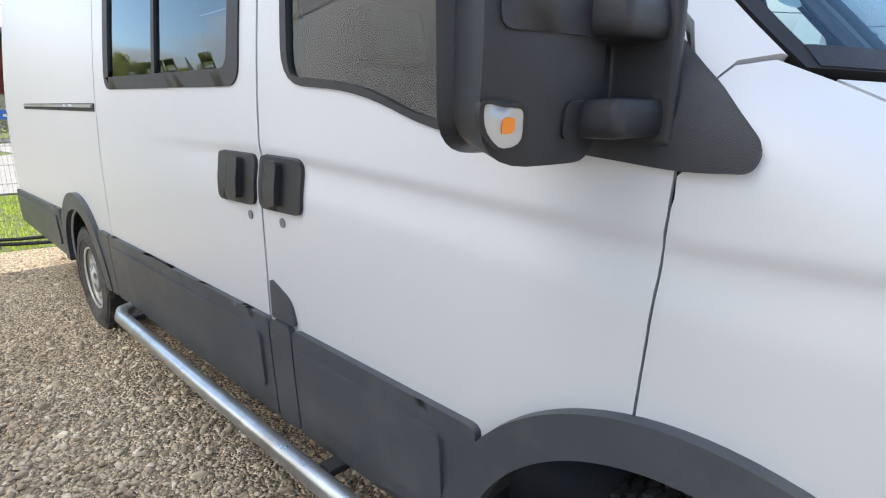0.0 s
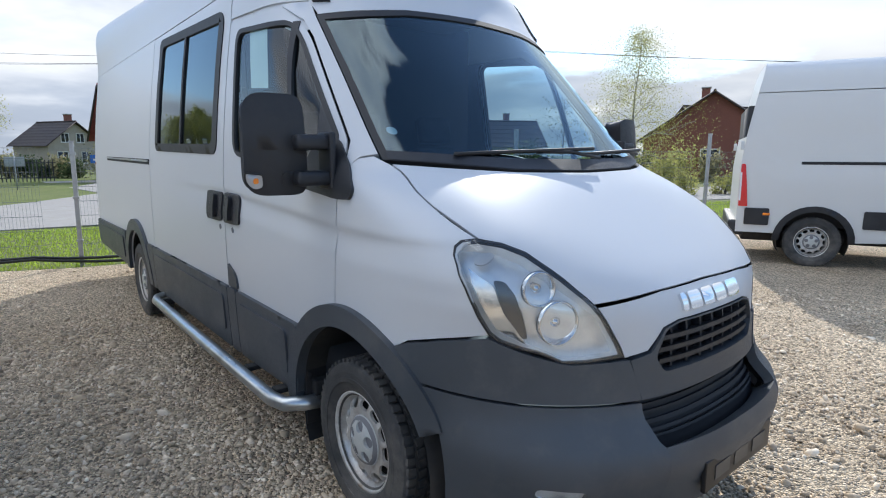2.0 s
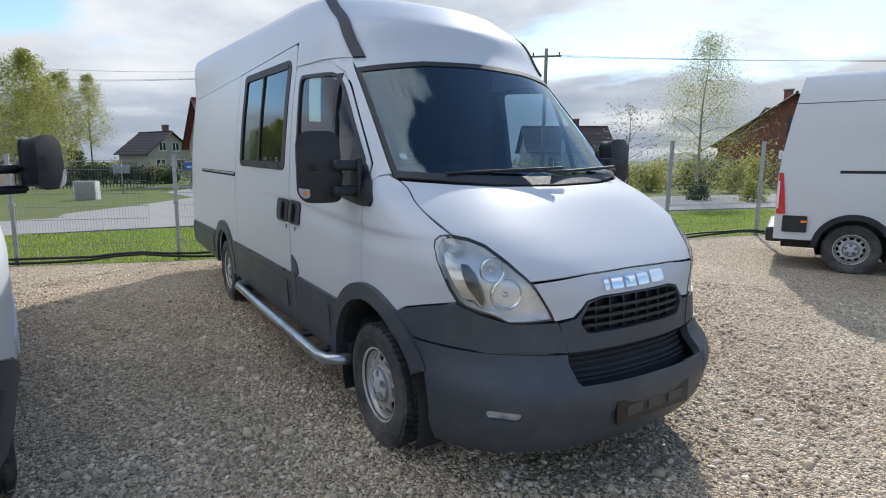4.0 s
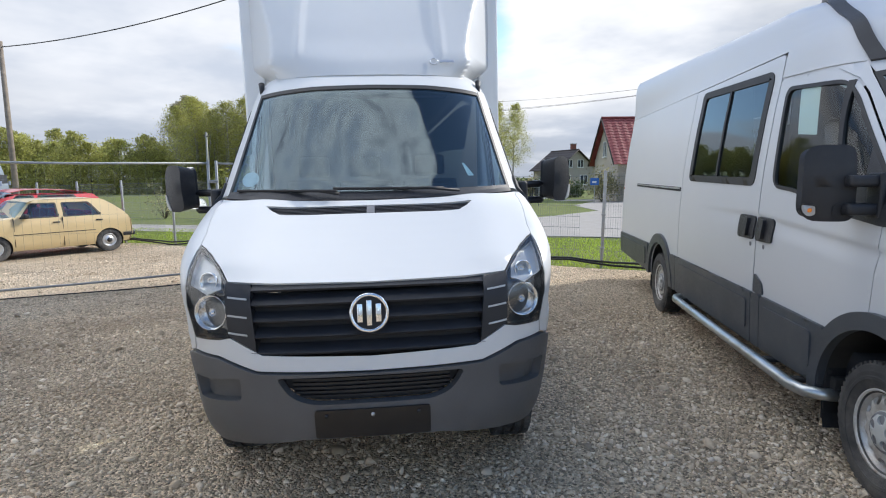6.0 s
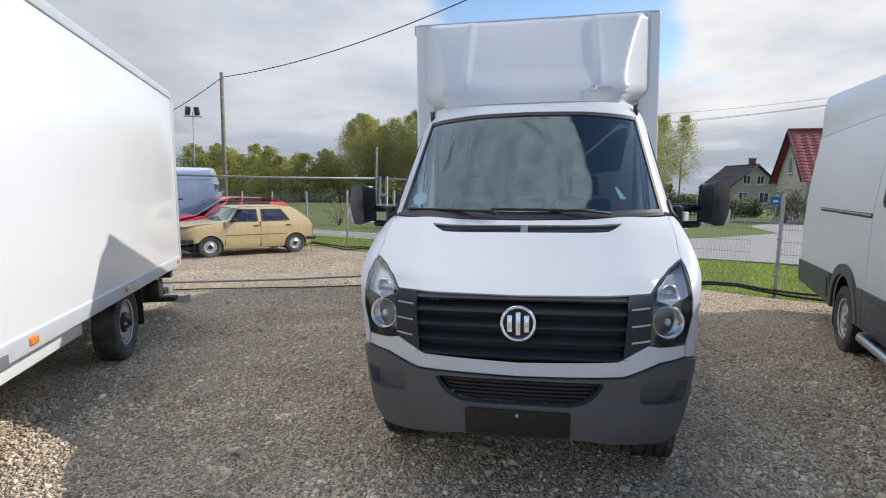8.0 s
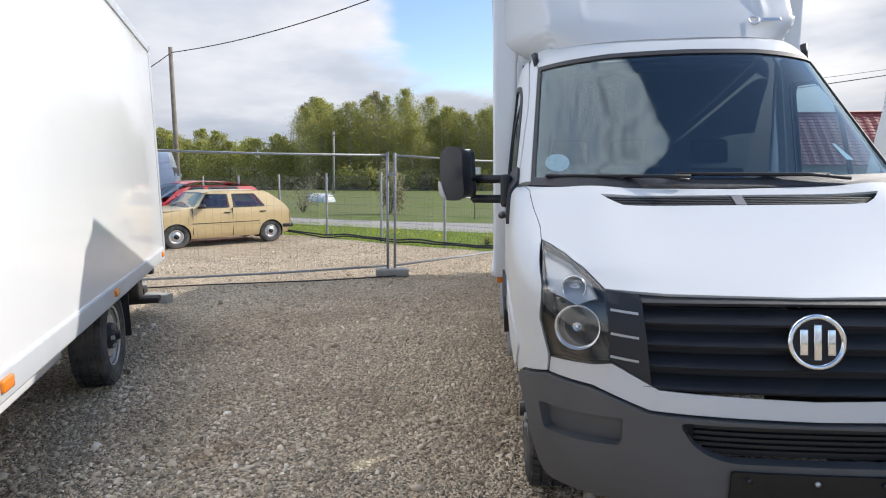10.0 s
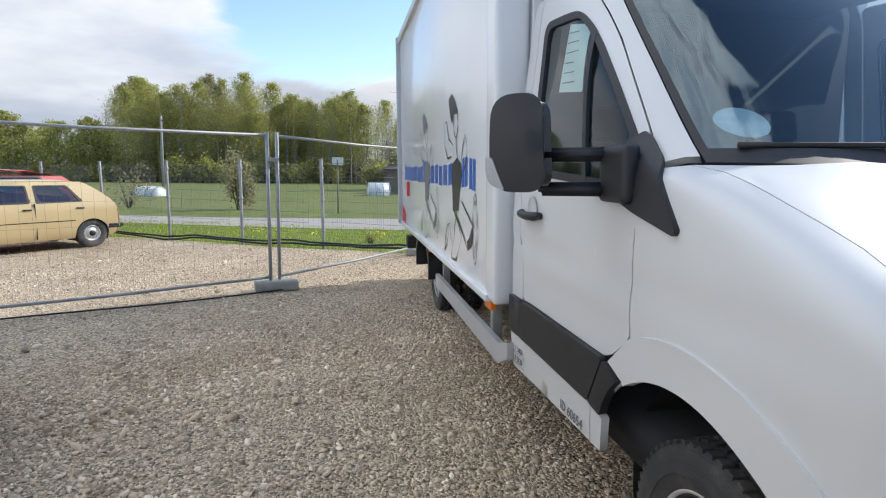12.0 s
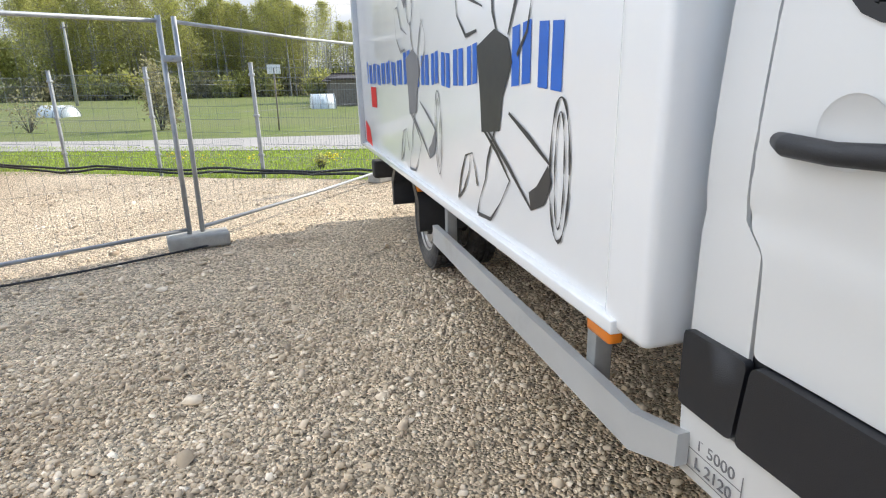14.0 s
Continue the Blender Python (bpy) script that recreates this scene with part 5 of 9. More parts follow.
    for k, z in enumerate((0.815, 0.888, 0.960, 1.032, 1.095)):
        o = B.outline([("f", -0.54, z), ("f", 0.54, z), ("f", 0.54, z + 0.035), ("f", -0.54, z + 0.035)])
        zc = z
        part("louvre", skin(o, lambda u, v: base(u, v) + Vector((-0.045 * (v - zc) / 0.035, 0, 0)), 0.08, lift=0.002, depth=0.012, hv=0.02), M_PLAST, root)
    p = B(1.0, 0.985)
    m = Matrix.Translation(p + Vector((0.012, 0, 0))) @ Matrix.Rotation(radians(82), 4, "Y")
    lathe([(0.088, -0.02), (0.092, 0.0), (0.088, 0.008), (0.078, 0.008), (0.074, 0.0)], 40, bm := bmesh.new(), "z", m)
    badge = part("badge", bm, M_CHROME, root, "round chrome badge, plain bars")
    lathe([(0.076, 0.0), (0.001, 0.001)], 30, bm := bmesh.new(), "z", m)
    part("badge_back", bm, M_DARK, badge)
    for y0, y1 in ((-0.055, -0.03), (-0.012, 0.012), (0.03, 0.055)):
        hh = 0.058 if abs(y0 + y1) < 0.01 else 0.042
        part("badge_bar", boxed(-hh, hh, y0, y1, -0.001, 0.008, 0.003, m), M_CHROME, badge)
    # white lip under the grille
    bp("lower_panel", [("f", -0.838, 0.862), ("f", -0.70, 0.872), ("f", -0.645, 0.885), ("f", -0.49, 0.806), ("f", 0, 0.79), ("f", 0.49, 0.806), ("f", 0.645, 0.885), ("f", 0.70, 0.872), ("f", 0.838, 0.862), ("f", 0.842, 0.80), ("f", 0.70, 0.795), ("f", 0.52, 0.735), ("f", 0, 0.725), ("f", -0.52, 0.735), ("f", -0.70, 0.795), ("f", -0.842, 0.80)], h=0.05)
    # headlamps
    HLB = [("f", -0.855, 1.274), ("f", -0.866, 1.15), ("f", -0.872, 1.0), ("f", -0.836, 0.866), ("f", -0.70, 0.874), ("f", -0.645, 0.886), ("f", -0.660, 1.128), ("f", -0.68, 1.149), ("f", -0.72, 1.187), ("f", -0.78, 1.233), ("f", -0.828, 1.262)]
    for flipit in (False, True):
        o = B.outline(HLB)
        o = mirrored(o) if flipit else o
        sy = 1 if flipit else -1
        lamp = new("headlamp")
        lamp.parent = root
        tagged(lamp, "dark-backed headlamp with clear lens")
        part("bowl", skin(grown(o, -0.001), B, 0.05, lift=-0.055, depth=-0.05), M_LAMPDARK, lamp, "dark lamp housing")
        part("gasket", skin(grown(o, 0.004), B, 0.05, [grown(o, -0.004)], lift=0.001, depth=0.02), M_RUBBER, lamp)
        up = B.outline([("f", -0.852, 1.255), ("f", -0.858, 1.12), ("f", -0.76, 1.075), ("f", -0.685, 1.11), ("f", -0.70, 1.16), ("f", -0.76, 1.212)])
        part("indicator_bowl", skin(mirrored(up) if flipit else up, B, 0.04, lift=-0.035, depth=-0.02), M_LAMPGREY, lamp, "silvered indicator chamber")
        part("lens", skin(o, B, 0.05, lift=0.004, depth=0.01), M_LENS, lamp, "clear lens")
        for (y, z, r) in ((-0.765, 0.985, 0.080), (-0.775, 1.125, 0.042)):
            u = B.front(y, z)
            u = (2 - u[0], z) if flipit else u
            p = B(*u)
            m = Matrix.Translation(p + Vector((-0.040, -sy * 0.02, 0))) @ Matrix.Rotation(radians(84), 4, "Y") @ Matrix.Rotation(radians(-sy * 16), 4, "X")
            lathe([(0.02, -0.05), (r * 0.6, -0.04), (r * 0.9, -0.01), (r, 0.015), (r + 0.003, 0.014), (r + 0.004, 0.0)], 28, bm := bmesh.new(), "z", m)
            part("reflector", bm, M_REFL, lamp, "round mirrored reflector")
            lathe([(0.02, -0.05), (0.02, -0.005), (0.001, 0.006)], 14, bm := bmesh.new(), "z", m)
            part("bulb", bm, M_CHROME, lamp)
    # bumper with intake, side pockets and plate
    POCK = f_round([(-0.845, 0.548), (-0.60, 0.590), (-0.595, 0.70), (-0.868, 0.662)], 0.02, 3)
    half_b = [("f", 0, 0.715), ("f", -0.52, 0.725), ("f", -0.70, 0.785), ("f", -0.845, 0.79), ("s", 0.61, 0.745), ("s", 0.545, 0.71), ("s", 0.59, 0.56), ("s", 0.61, 0.40), ("s", 0.60, 0.30), ("f", -0.80, 0.30), ("f", -0.66, 0.345), ("f", -0.32, 0.405), ("f", 0, 0.412)]
    ob_ = B.outline(half_b)
    whole_b = ob_[:-1] + [(1.0, 0.412)] + [(2 - u, z) for u, z in ob_[1:-1][::-1]]
    INT = f_round([(-0.43, 0.706), (-0.375, 0.615), (-0.28, 0.576), (0.28, 0.576), (0.375, 0.615), (0.43, 0.706)], [0.03, 0.1, 0.08, 0.08, 0.1, 0.03], 4)
    part("bumper", skin(whole_b, B, 0.05, [B.outline(INT), B.outline(POCK), mirrored(B.outline(POCK))], lift=0.014, depth=0.05), M_BUMPER_B, root, "scuffed dark grey plastic bumper")
    bp("bumper_pocket", POCK, M_BUMPER_B, both=True, h=0.06, lift=-0.03, depth=0.0)
    # shade of the intake put in as a dark sheet
    bp("intake", INT, M_DARK, h=0.06, lift=-0.05, depth=0.0)
    for z in (0.598, 0.618, 0.638, 0.658, 0.678):
        w = 0.34 if z < 0.61 else 0.37
        bp("intake_slat", [("f", -w, z - 0.005), ("f", w, z - 0.005), ("f", w, z + 0.005), ("f", -w, z + 0.005)], M_RUBBER, h=0.08, lift=-0.035, depth=0.015)
    plate = bp("number_plate", f_round([(-0.262, 0.418), (0.262, 0.418), (0.262, 0.552), (-0.262, 0.552)], 0.012, 2), M_PLATE, h=0.06, lift=0.026, depth=0.02, label="empty black plate holder")
    for y in (-0.21, 0.0, 0.21):
        q = B(*B.front(y, 0.527))
        lathe([(0.009, 0.0), (0.009, 0.006), (0.001, 0.008)], 10, bm := bmesh.new(), "z", Matrix.Translation(q + Vector((0.028, 0, 0))) @ Matrix.Rotation(radians(90), 4, "Y"))
        part("screw", bm, M_ALU if y == 0 else M_PLAST, plate)
    # glass
    o = B.outline(WS)
    ws = part("windscreen", skin(o, B, 0.07, lift=-0.004, depth=0.0), M_GLASS, root, "tinted windscreen")
    part("seal", skin(grown(o, 0.008), B, 0.06, [grown(o, -0.02)], lift=0.002, depth=0.02), M_RUBBER, ws)
    part("screen_sticker", skin([B.front(-0.74 + 0.058 * math.cos(a), 1.61 + 0.045 * math.sin(a)) for a in np.linspace(0, 2 * math.pi, 20, endpoint=False)], B, 0.05, lift=-0.008, depth=0), M_STICK, ws, "round pale paper disc")
    part("screen_sticker", skin(B.outline([("f", 0.60, 1.60), ("f", 0.64, 1.60), ("f", 0.585, 1.68), ("f", 0.57, 1.68)]), B, 0.05, lift=-0.008, depth=0), M_STICK, ws)
    bp("scuttle", [("f", -0.86, 1.50), ("f", -0.45, 1.483), ("f", 0, 1.475), ("f", 0.45, 1.483), ("f", 0.86, 1.50), ("f", 0.855, 1.53), ("f", 0.4, 1.52), ("f", 0, 1.515), ("f", -0.4, 1.52), ("f", -0.855, 1.53)], M_PLAST, h=0.06, lift=0.003)
    for y0, y1, y2 in ((0.52, 0.15, -0.22), (-0.18, -0.45, -0.80)):
        wiper(root, B(*B.front(y0, 1.50)) + Vector((0.03, 0, 0.01)), B(*B.front(y1, 1.528)) + Vector((0.012, 0, 0)), B(*B.front(y2, 1.535)) + Vector((0.01, 0, 0)))
    o = B.outline([("s", *p) for p in DW])
    for oo in (o, mirrored(o)):
        w = part("door_window", skin(oo, B, 0.12, lift=-0.006, depth=0.0), M_GLASS_S, root)
        part("seal", skin(grown(oo, 0.006), B, 0.08, [grown(oo, -0.028)], lift=0.005, depth=0.02), M_RUBBER, w)
    bp("quarterlight_bar", [("s", -0.565, 1.43), ("s", -0.535, 1.43), ("s", -0.665, 1.985), ("s", -0.695, 2.01)], M_RUBBER, both=True, h=0.1, lift=0.006)
    o = B.outline(s_round([(-0.935, 1.80), (-0.69, 1.77), (-0.735, 2.035), (-0.905, 2.07)], 0.01))
    part("price_sheet", skin(o, B, 0.1, lift=-0.010, depth=0), M_PAPER, root, "pale printed sheet behind the door glass")
    for k in range(6):
        z = 1.83 + 0.04 * k
        part("print_bar", skin(B.outline([("s", -0.90, z), ("s", -0.78 - 0.015 * (k % 3), z - 0.01), ("s", -0.78 - 0.015 * (k % 3), z - 0.006), ("s", -0.90, z + 0.004)]), B, 0.1, lift=-0.008, depth=0), M_GREYINK, root)
    # mirror triangle, mirrors, handles, seams
    bp("mirror_plate", s_round([(-0.32, 1.392), (-0.175, 1.347), (0.046, 1.300), (0.056, 1.316), (-0.060, 1.452), (-0.196, 1.572), (-0.222, 1.585), (-0.30, 1.545), (-0.35, 1.49)], [0.03, 0.03, 0.005, 0.01, 0.1, 0.02, 0.01, 0.03, 0.04], 4), M_PLAST, both=True, h=0.07, lift=0.016, depth=0.02)
    for sy in (-1, 1):
        door_mirror(root, pose(-0.365, sy * 0.965, 1.558), sy, 0.305, "low", signal=None, y0=0.20, y1=0.385, front=-0.03, turn=38)
    for sy in (-1, 1):
        hd = new("door_handle")
        hd.parent = root
        u, z = B.side(-1.073, 1.275)
        q = B(u, z)
        q = Vector((q.x, q.y * -sy, q.z))
        lathe([(0.001, 0.0005), (0.055, 0.002), (0.06, 0.006)], 24, bm := bmesh.new(), m=Matrix.Translation(q + Vector((0.0, 0, 0.022))) @ (Matrix() if sy > 0 else pose(0, 0, 0, 0, 0, 180)))
        part("recess", bm, M_WHITE_B, hd)
        part("grip", tube([(q.x - 0.125, q.y + sy * 0.012, z), (q.x - 0.09, q.y + sy * 0.03, z - 0.004), (q.x, q.y + sy * 0.036, z - 0.008), (q.x + 0.09, q.y + sy * 0.03, z - 0.004), (q.x + 0.125, q.y + sy * 0.012, z)], 0.020, 12, taper=[0.75, 1, 0.95, 1, 0.75]), M_PLAST, hd, "black grip")
    # wheels and insides
    for sy in (-1, 1):
        arch_well(root, 0.10, 0.36, 0.53, sy * 0.5, sy * 0.80, 20)
        wheel(root, 0.10, sy * 0.785, 0.35 + low(0.10, sy * 0.785), 0.352, 0.23, "truck", sy)
    part("dashboard", boxed(-0.42, 0.08, -0.82, 0.82, 1.05, 1.43, 0.08), M_DASH, root)
    part("cab_floor", boxed(B_BACK, 0.10, -0.86, 0.86, 0.46, 0.62), M_DARK, root)
    part("cab_rear_wall", boxed(B_BACK + 0.02, B_BACK + 0.05, -0.86, 0.86, 0.6, 2.33), M_INNER, root)
    part("headlining", boxed(B_BACK, -1.05, -0.60, 0.60, 2.25, 2.28), M_INNER, root)
    steering_wheel(root, -0.40, 0.42, 1.36)
    for y in (-0.52, -0.10, 0.45):
        seat(root, -0.95, y, 0.85)


def load_box(root, x0, x1, w, z0, z1, corner=0.17, round_=0.035):
    """A white load box with corner profiles; the fairing over the cab closes to its front."""
    part("box_body", boxed(x0, x1, -w, w, z0, z1, 0.02), M_BOX, root)
    for sy in (-1, 1):
        part("corner_profile", boxed(x1 - corner, x1 + 0.014, min(sy * (w - corner), sy * (w + 0.014)), max(sy * (w - corner), sy * (w + 0.014)), z0 - 0.006, z1 + 0.01, round_, seg=4), M_BOX if corner > 0.1 else M_TRIM, root)
        part("roof_profile", boxed(x0, x1, sy * w - 0.03, sy * w + 0.012, z1 - 0.07, z1 + 0.012, 0.01), M_TRIM, root)
        part("base_profile", boxed(x0, x1 - 0.1, sy * w - 0.03, sy * w + 0.006, z0 - 0.01, z0 + 0.03, 0.006), M_BOX, root)
        part("rear_profile", boxed(x0 - 0.012, x0 + 0.06, sy * w - 0.05, sy * w + 0.012, z0, z1 + 0.008, 0.012), M_TRIM, root)
    part("front_profile", boxed(x1 - 0.05, x1 + 0.012, -w, w, z1 - 0.07, z1 + 0.014, 0.01), M_TRIM, root)
    # fairing: ruled between a low edge over the screen and a high edge at the box front
    yb = lerp_table([(0.0, 0.71), (0.05, 0.77), (0.18, 0.95), (0.24, 0.985), (1.0, 0.99)])

    fold = lerp_table([(0.0, 0.97), (0.10, 0.86), (0.24, 0.74), (0.6, 0.80), (1.0, 0.90)])

    def fr(s, t):
        z = 2.325 + (z1 - 0.02 - 2.325) * t
        y = s * yb(t)
        low = B(*B.front(max(-0.78, min(0.78, s * 0.74)), 2.325)).x + 0.010
        g = t * (0.92 + 0.08 * t)
        x = low * (1 - g) - 1.30 * g - 0.05 * step(t, 0.95, 1.0)
        back = max(0.0, (abs(s) - fold(t)) / (1 - fold(t)))
        x = x * (1 - back) + (x1 + 0.012) * back
        x += 0.016 * bell(abs(y), 0.53, 0.018) * step(t, 0.1, 0.3) - 0.016 * (1 - step(abs(y), 0.48, 0.53)) * step(t, 0.1, 0.4)
        return Vector((x, y, z))
    part("fairing", skin([(-1, 0), (1, 0), (1, 1), (-1, 1)], fr, 0.025, depth=0.02, hv=0.025), M_FAIR, root, "moulded white wind deflector")
    part("fairing_top", boxed(x1 - 0.01, -1.36, -0.96, 0.96, z1 - 0.05, z1 - 0.015, 0.01), M_FAIR, root)
    # maker's mark: a plain ring and bar
    q = fr(0.52, 0.13)
    m = Matrix.Translation(q + Vector((0.008, 0, 0))) @ Matrix.Rotation(radians(60), 4, "Y")
    lathe([(0.034, 0.0), (0.032, 0.006), (0.024, 0.006), (0.022, 0.0)], 24, bm := bmesh.new(), "z", m)
    part("maker_mark", bm, M_ALU, root)
    part("maker_bar", boxed(-0.012, 0.012, 0.045, 0.15, 0, 0.006, 0.002, m), M_ALU, root)
    # joint strip and corner pegs at the screen header
    part("brow_strip", tube([B(*B.front(y, 2.345)) + Vector((0.008, 0, 0.0)) for y in np.linspace(-0.70, 0.70, 14)], 0.008, 6), M_TRIM, root)
    for sy in (-1, 1):
        q = B(*B.front(sy * 0.795, 2.25))
        part("brow_peg", tube([q + Vector((0.02, 0, -0.03)), q + Vector((-0.02, sy * 0.01, 0.05))], 0.022, 10, taper=[0.7, 1]), M_PLAST, root)


B_HEAD = -33.0
hb = Vector((math.cos(radians(B_HEAD)), math.sin(radians(B_HEAD)), 0))
nb_ = Vector((-hb.y, hb.x, 0))
b_at = Vector((-1.04, -1.23, 0)) + nb_ * 0.062 - hb * 0.95
# the body leans a little on its springs
B_LEAN = 1.2
b_low = lambda x, y: -0.010 - math.tan(radians(B_LEAN)) * y
truck = thing("box_truck", pose(b_at.x, b_at.y, 0.010, B_LEAN, 0, B_HEAD), "white box truck with dark plastic grille and printed load box", "truck")
cab(truck, b_low)
BX0, BX1, BW_, BZ0, BZ1 = -6.15, -1.43, 1.06, 0.768, 3.165
load_box(truck, BX0, BX1, BW_, BZ0, BZ1)
for sy in (-1, 1):
    for dy in (0.0, 0.27):
        wheel(truck, -4.36, sy * (0.80 - dy), 0.35 + b_low(-4.36, sy * 0.80), 0.352, 0.20, "truck", sy)
    part("mud_wing", skin(rounded([(-4.80, 0.42), (-4.74, 0.42), (-4.74, 0.60), (-4.60, 0.74), (-4.05, 0.74), (-3.91, 0.60), (-3.91, 0.42), (-3.85, 0.42), (-3.85, 0.64), (-4.02, 0.775), (-4.63, 0.775), (-4.80, 0.64)], 0.03, 3), (lambda u, v, s=sy: Vector((u, s * 1.05, v))), 0.08, depth=0.5, flip=sy > 0), M_PLAST, truck)
    # side guard rail, hangers and marker lamps
    rail = new("side_guard")
    rail.parent = truck
    tagged(rail, "grey metal side guard rail")
    pts = [(-3.62, 0.470, 0.057), (-1.52, 0.466, 0.059), (-1.335, 0.536, 0.045)]
    bm = bmesh.new()
    y0, y1 = sy * 0.985, sy * 1.02
    ring0 = []
    for (x, z, hz) in pts:
        ring0.append([bm.verts.new((x, y, zz)) for y, zz in ((y0, z - hz), (y1, z - hz), (y1, z + hz), (y0, z + hz))])
    for r0, r1 in zip(ring0, ring0[1:]):
        for k in range(4):
            bm.faces.new((r0[k], r0[(k + 1) % 4], r1[(k + 1) % 4], r1[k]))
    bm.faces.new(ring0[0]), bm.faces.new(ring0[-1])
    bmesh.ops.recalc_face_normals(bm, faces=bm.faces)
    part("rail", bm, M_RAIL, rail, smooth=False)
    for x in (-3.45, -1.80):
        part("hanger", boxed(x - 0.025, x + 0.025, sy * 0.95 - 0.03, sy * 0.95 + 0.03, 0.42, 0.77, 0.005), M_GALV, rail)
    for x in (-1.665, -3.95):
        part("marker_lamp", boxed(x - 0.062, x + 0.062, sy * 1.03 - 0.015, sy * 1.03 + 0.03, 0.685, 0.768, 0.014), M_ORANGE, truck, "orange marker lamp")
    part("tail_lamp", boxed(BX0 - 0.03, BX0 + 0.09, sy * 1.0 - 0.06, sy * 1.0 + 0.072, 0.80, 1.02, 0.010), M_RED, truck)
part("chassis", boxed(BX0 + 0.1, -1.2, -0.45, 0.45, 0.42, 0.72, 0.02), M_UNDER, truck)
part("rear_step", boxed(BX0 - 0.10, BX0 + 0.10, -1.0, 1.0, 0.42, 0.60, 0.03), M_UNDER, truck)
# film printing on the side at -y: blue blocks, dark strokes, red tag (plain shapes)
pf = lambda u, v: Vector((u, -BW_, v))
widths = [0.06] + [0.15] * 7 + [0.20, 0.16, 0.17, 0.14, 0.15, 0.15, 0.13, 0.16, 0.045, 0.155, 0.16]
u = -5.66
blue = []
for k, w in enumerate(widths):
    hh = 0.19 if k in (0, 8, 17, 18) else 0.155
    sk = 0.012 * ((k * 7) % 3 - 1)
    if k == 16:
        hh = 0.045
    if w < 0.07:
        blue.append([(u, 1.36), (u + w, 1.36), (u + w + 0.006, 1.36 + hh), (u + 0.008, 1.36 + hh)])
    else:
        for a, b in ((0.0, 0.42), (0.56, 1.0)):
            blue.append([(u + a * w, 1.36 + sk * a), (u + b * w, 1.36 + sk * b), (u + b * w + 0.006, 1.36 + hh + sk * b), (u + a * w + 0.008, 1.36 + hh + sk * a)])
    u += 1.07 * (w + (0.048 if k < 8 else 0.042))
bars("printed_block", truck, pf, blue, M_BLUE)


def stroke(pts, wd):
    left, right = [], []
    for i, p in enumerate(pts):
        a, b = Vector(pts[max(0, i - 1)]), Vector(pts[min(len(pts) - 1, i + 1)])
        d = (b - a).normalized()
        nrm = Vector((-d.y, d.x)) * wd * (0.6 + 0.4 * math.sin(i * 1.7))
        left.append(tuple(Vector(p) + nrm))
        right.append(tuple(Vector(p) - nrm))
    return left + right[::-1]


def loop(cx, cz, rx, rz, wd, n=26):
    return stroke([(cx + rx * math.cos(a), cz + rz * math.sin(a)) for a in np.linspace(0.0, 6.283, n)], wd)


for ox, ink in ((0.0, M_INK), (-1.36, M_GREYINK)):
    def sh(q):
        return [(ox + x, z) for x, z in q]
    marks = [loop(-1.885, 1.12, 0.062, 0.215, 0.007), loop(-1.885, 1.12, 0.030, 0.175, 0.005), loop(-2.46, 1.80, 0.075, 0.10, 0.010),
             [(-2.62, 1.51), (-2.42, 1.56), (-2.29, 1.52), (-2.25, 1.44), (-2.34, 1.32), (-2.37, 1.20), (-2.57, 1.18), (-2.58, 1.30)],
             stroke([(-2.29, 1.53), (-2.22, 1.64), (-2.17, 1.70), (-2.10, 1.62), (-2.13, 1.53), (-2.21, 1.46)], 0.009),
             stroke([(-2.62, 1.57), (-2.76, 1.56), (-2.88, 1.65), (-2.91, 1.83), (-2.80, 1.83), (-2.72, 1.70), (-2.55, 1.65)], 0.009),
             [(-2.72, 1.98), (-2.60, 2.01), (-2.46, 1.93), (-2.40, 1.85), (-2.52, 1.86), (-2.60, 1.80), (-2.66, 1.86)],
             stroke([(-2.45, 1.71), (-2.44, 1.62), (-2.40, 1.55)], 0.010),
             stroke([(-2.49, 1.19), (-2.28, 1.08), (-2.08, 0.965), (-2.03, 1.01)], 0.010), stroke([(-2.28, 1.27), (-2.10, 1.20), (-1.94, 1.13)], 0.010),
             [(-2.08, 0.96), (-1.98, 1.00), (-1.93, 1.08), (-1.96, 1.13), (-2.04, 1.05), (-2.10, 1.02)],
             stroke([(-2.54, 1.19), (-2.40, 1.12), (-2.27, 1.03), (-2.36, 0.93), (-2.47, 0.84), (-2.62, 0.83)], 0.010),
             stroke([(-2.42, 1.20), (-2.50, 1.08), (-2.53, 0.99), (-2.60, 0.90), (-2.63, 0.83)], 0.009),
             stroke([(-2.91, 0.845), (-2.86, 0.96), (-2.79, 1.06), (-2.69, 1.085), (-2.63, 0.95)], 0.010), stroke([(-2.91, 0.845), (-2.82, 0.90), (-2.74, 1.0), (-2.72, 1.07)], 0.008)]
    bars("printed_stroke", truck, pf, [sh(q) for q in marks], ink, 0.0045)
bars("printed_tag", truck, pf, [[(-5.50, 1.165), (-5.22, 1.165), (-5.22, 1.335), (-5.50, 1.335)], [(-5.98, 0.82), (-5.62, 0.80), (-5.72, 0.96), (-5.98, 1.02)]], M_REDFILM)
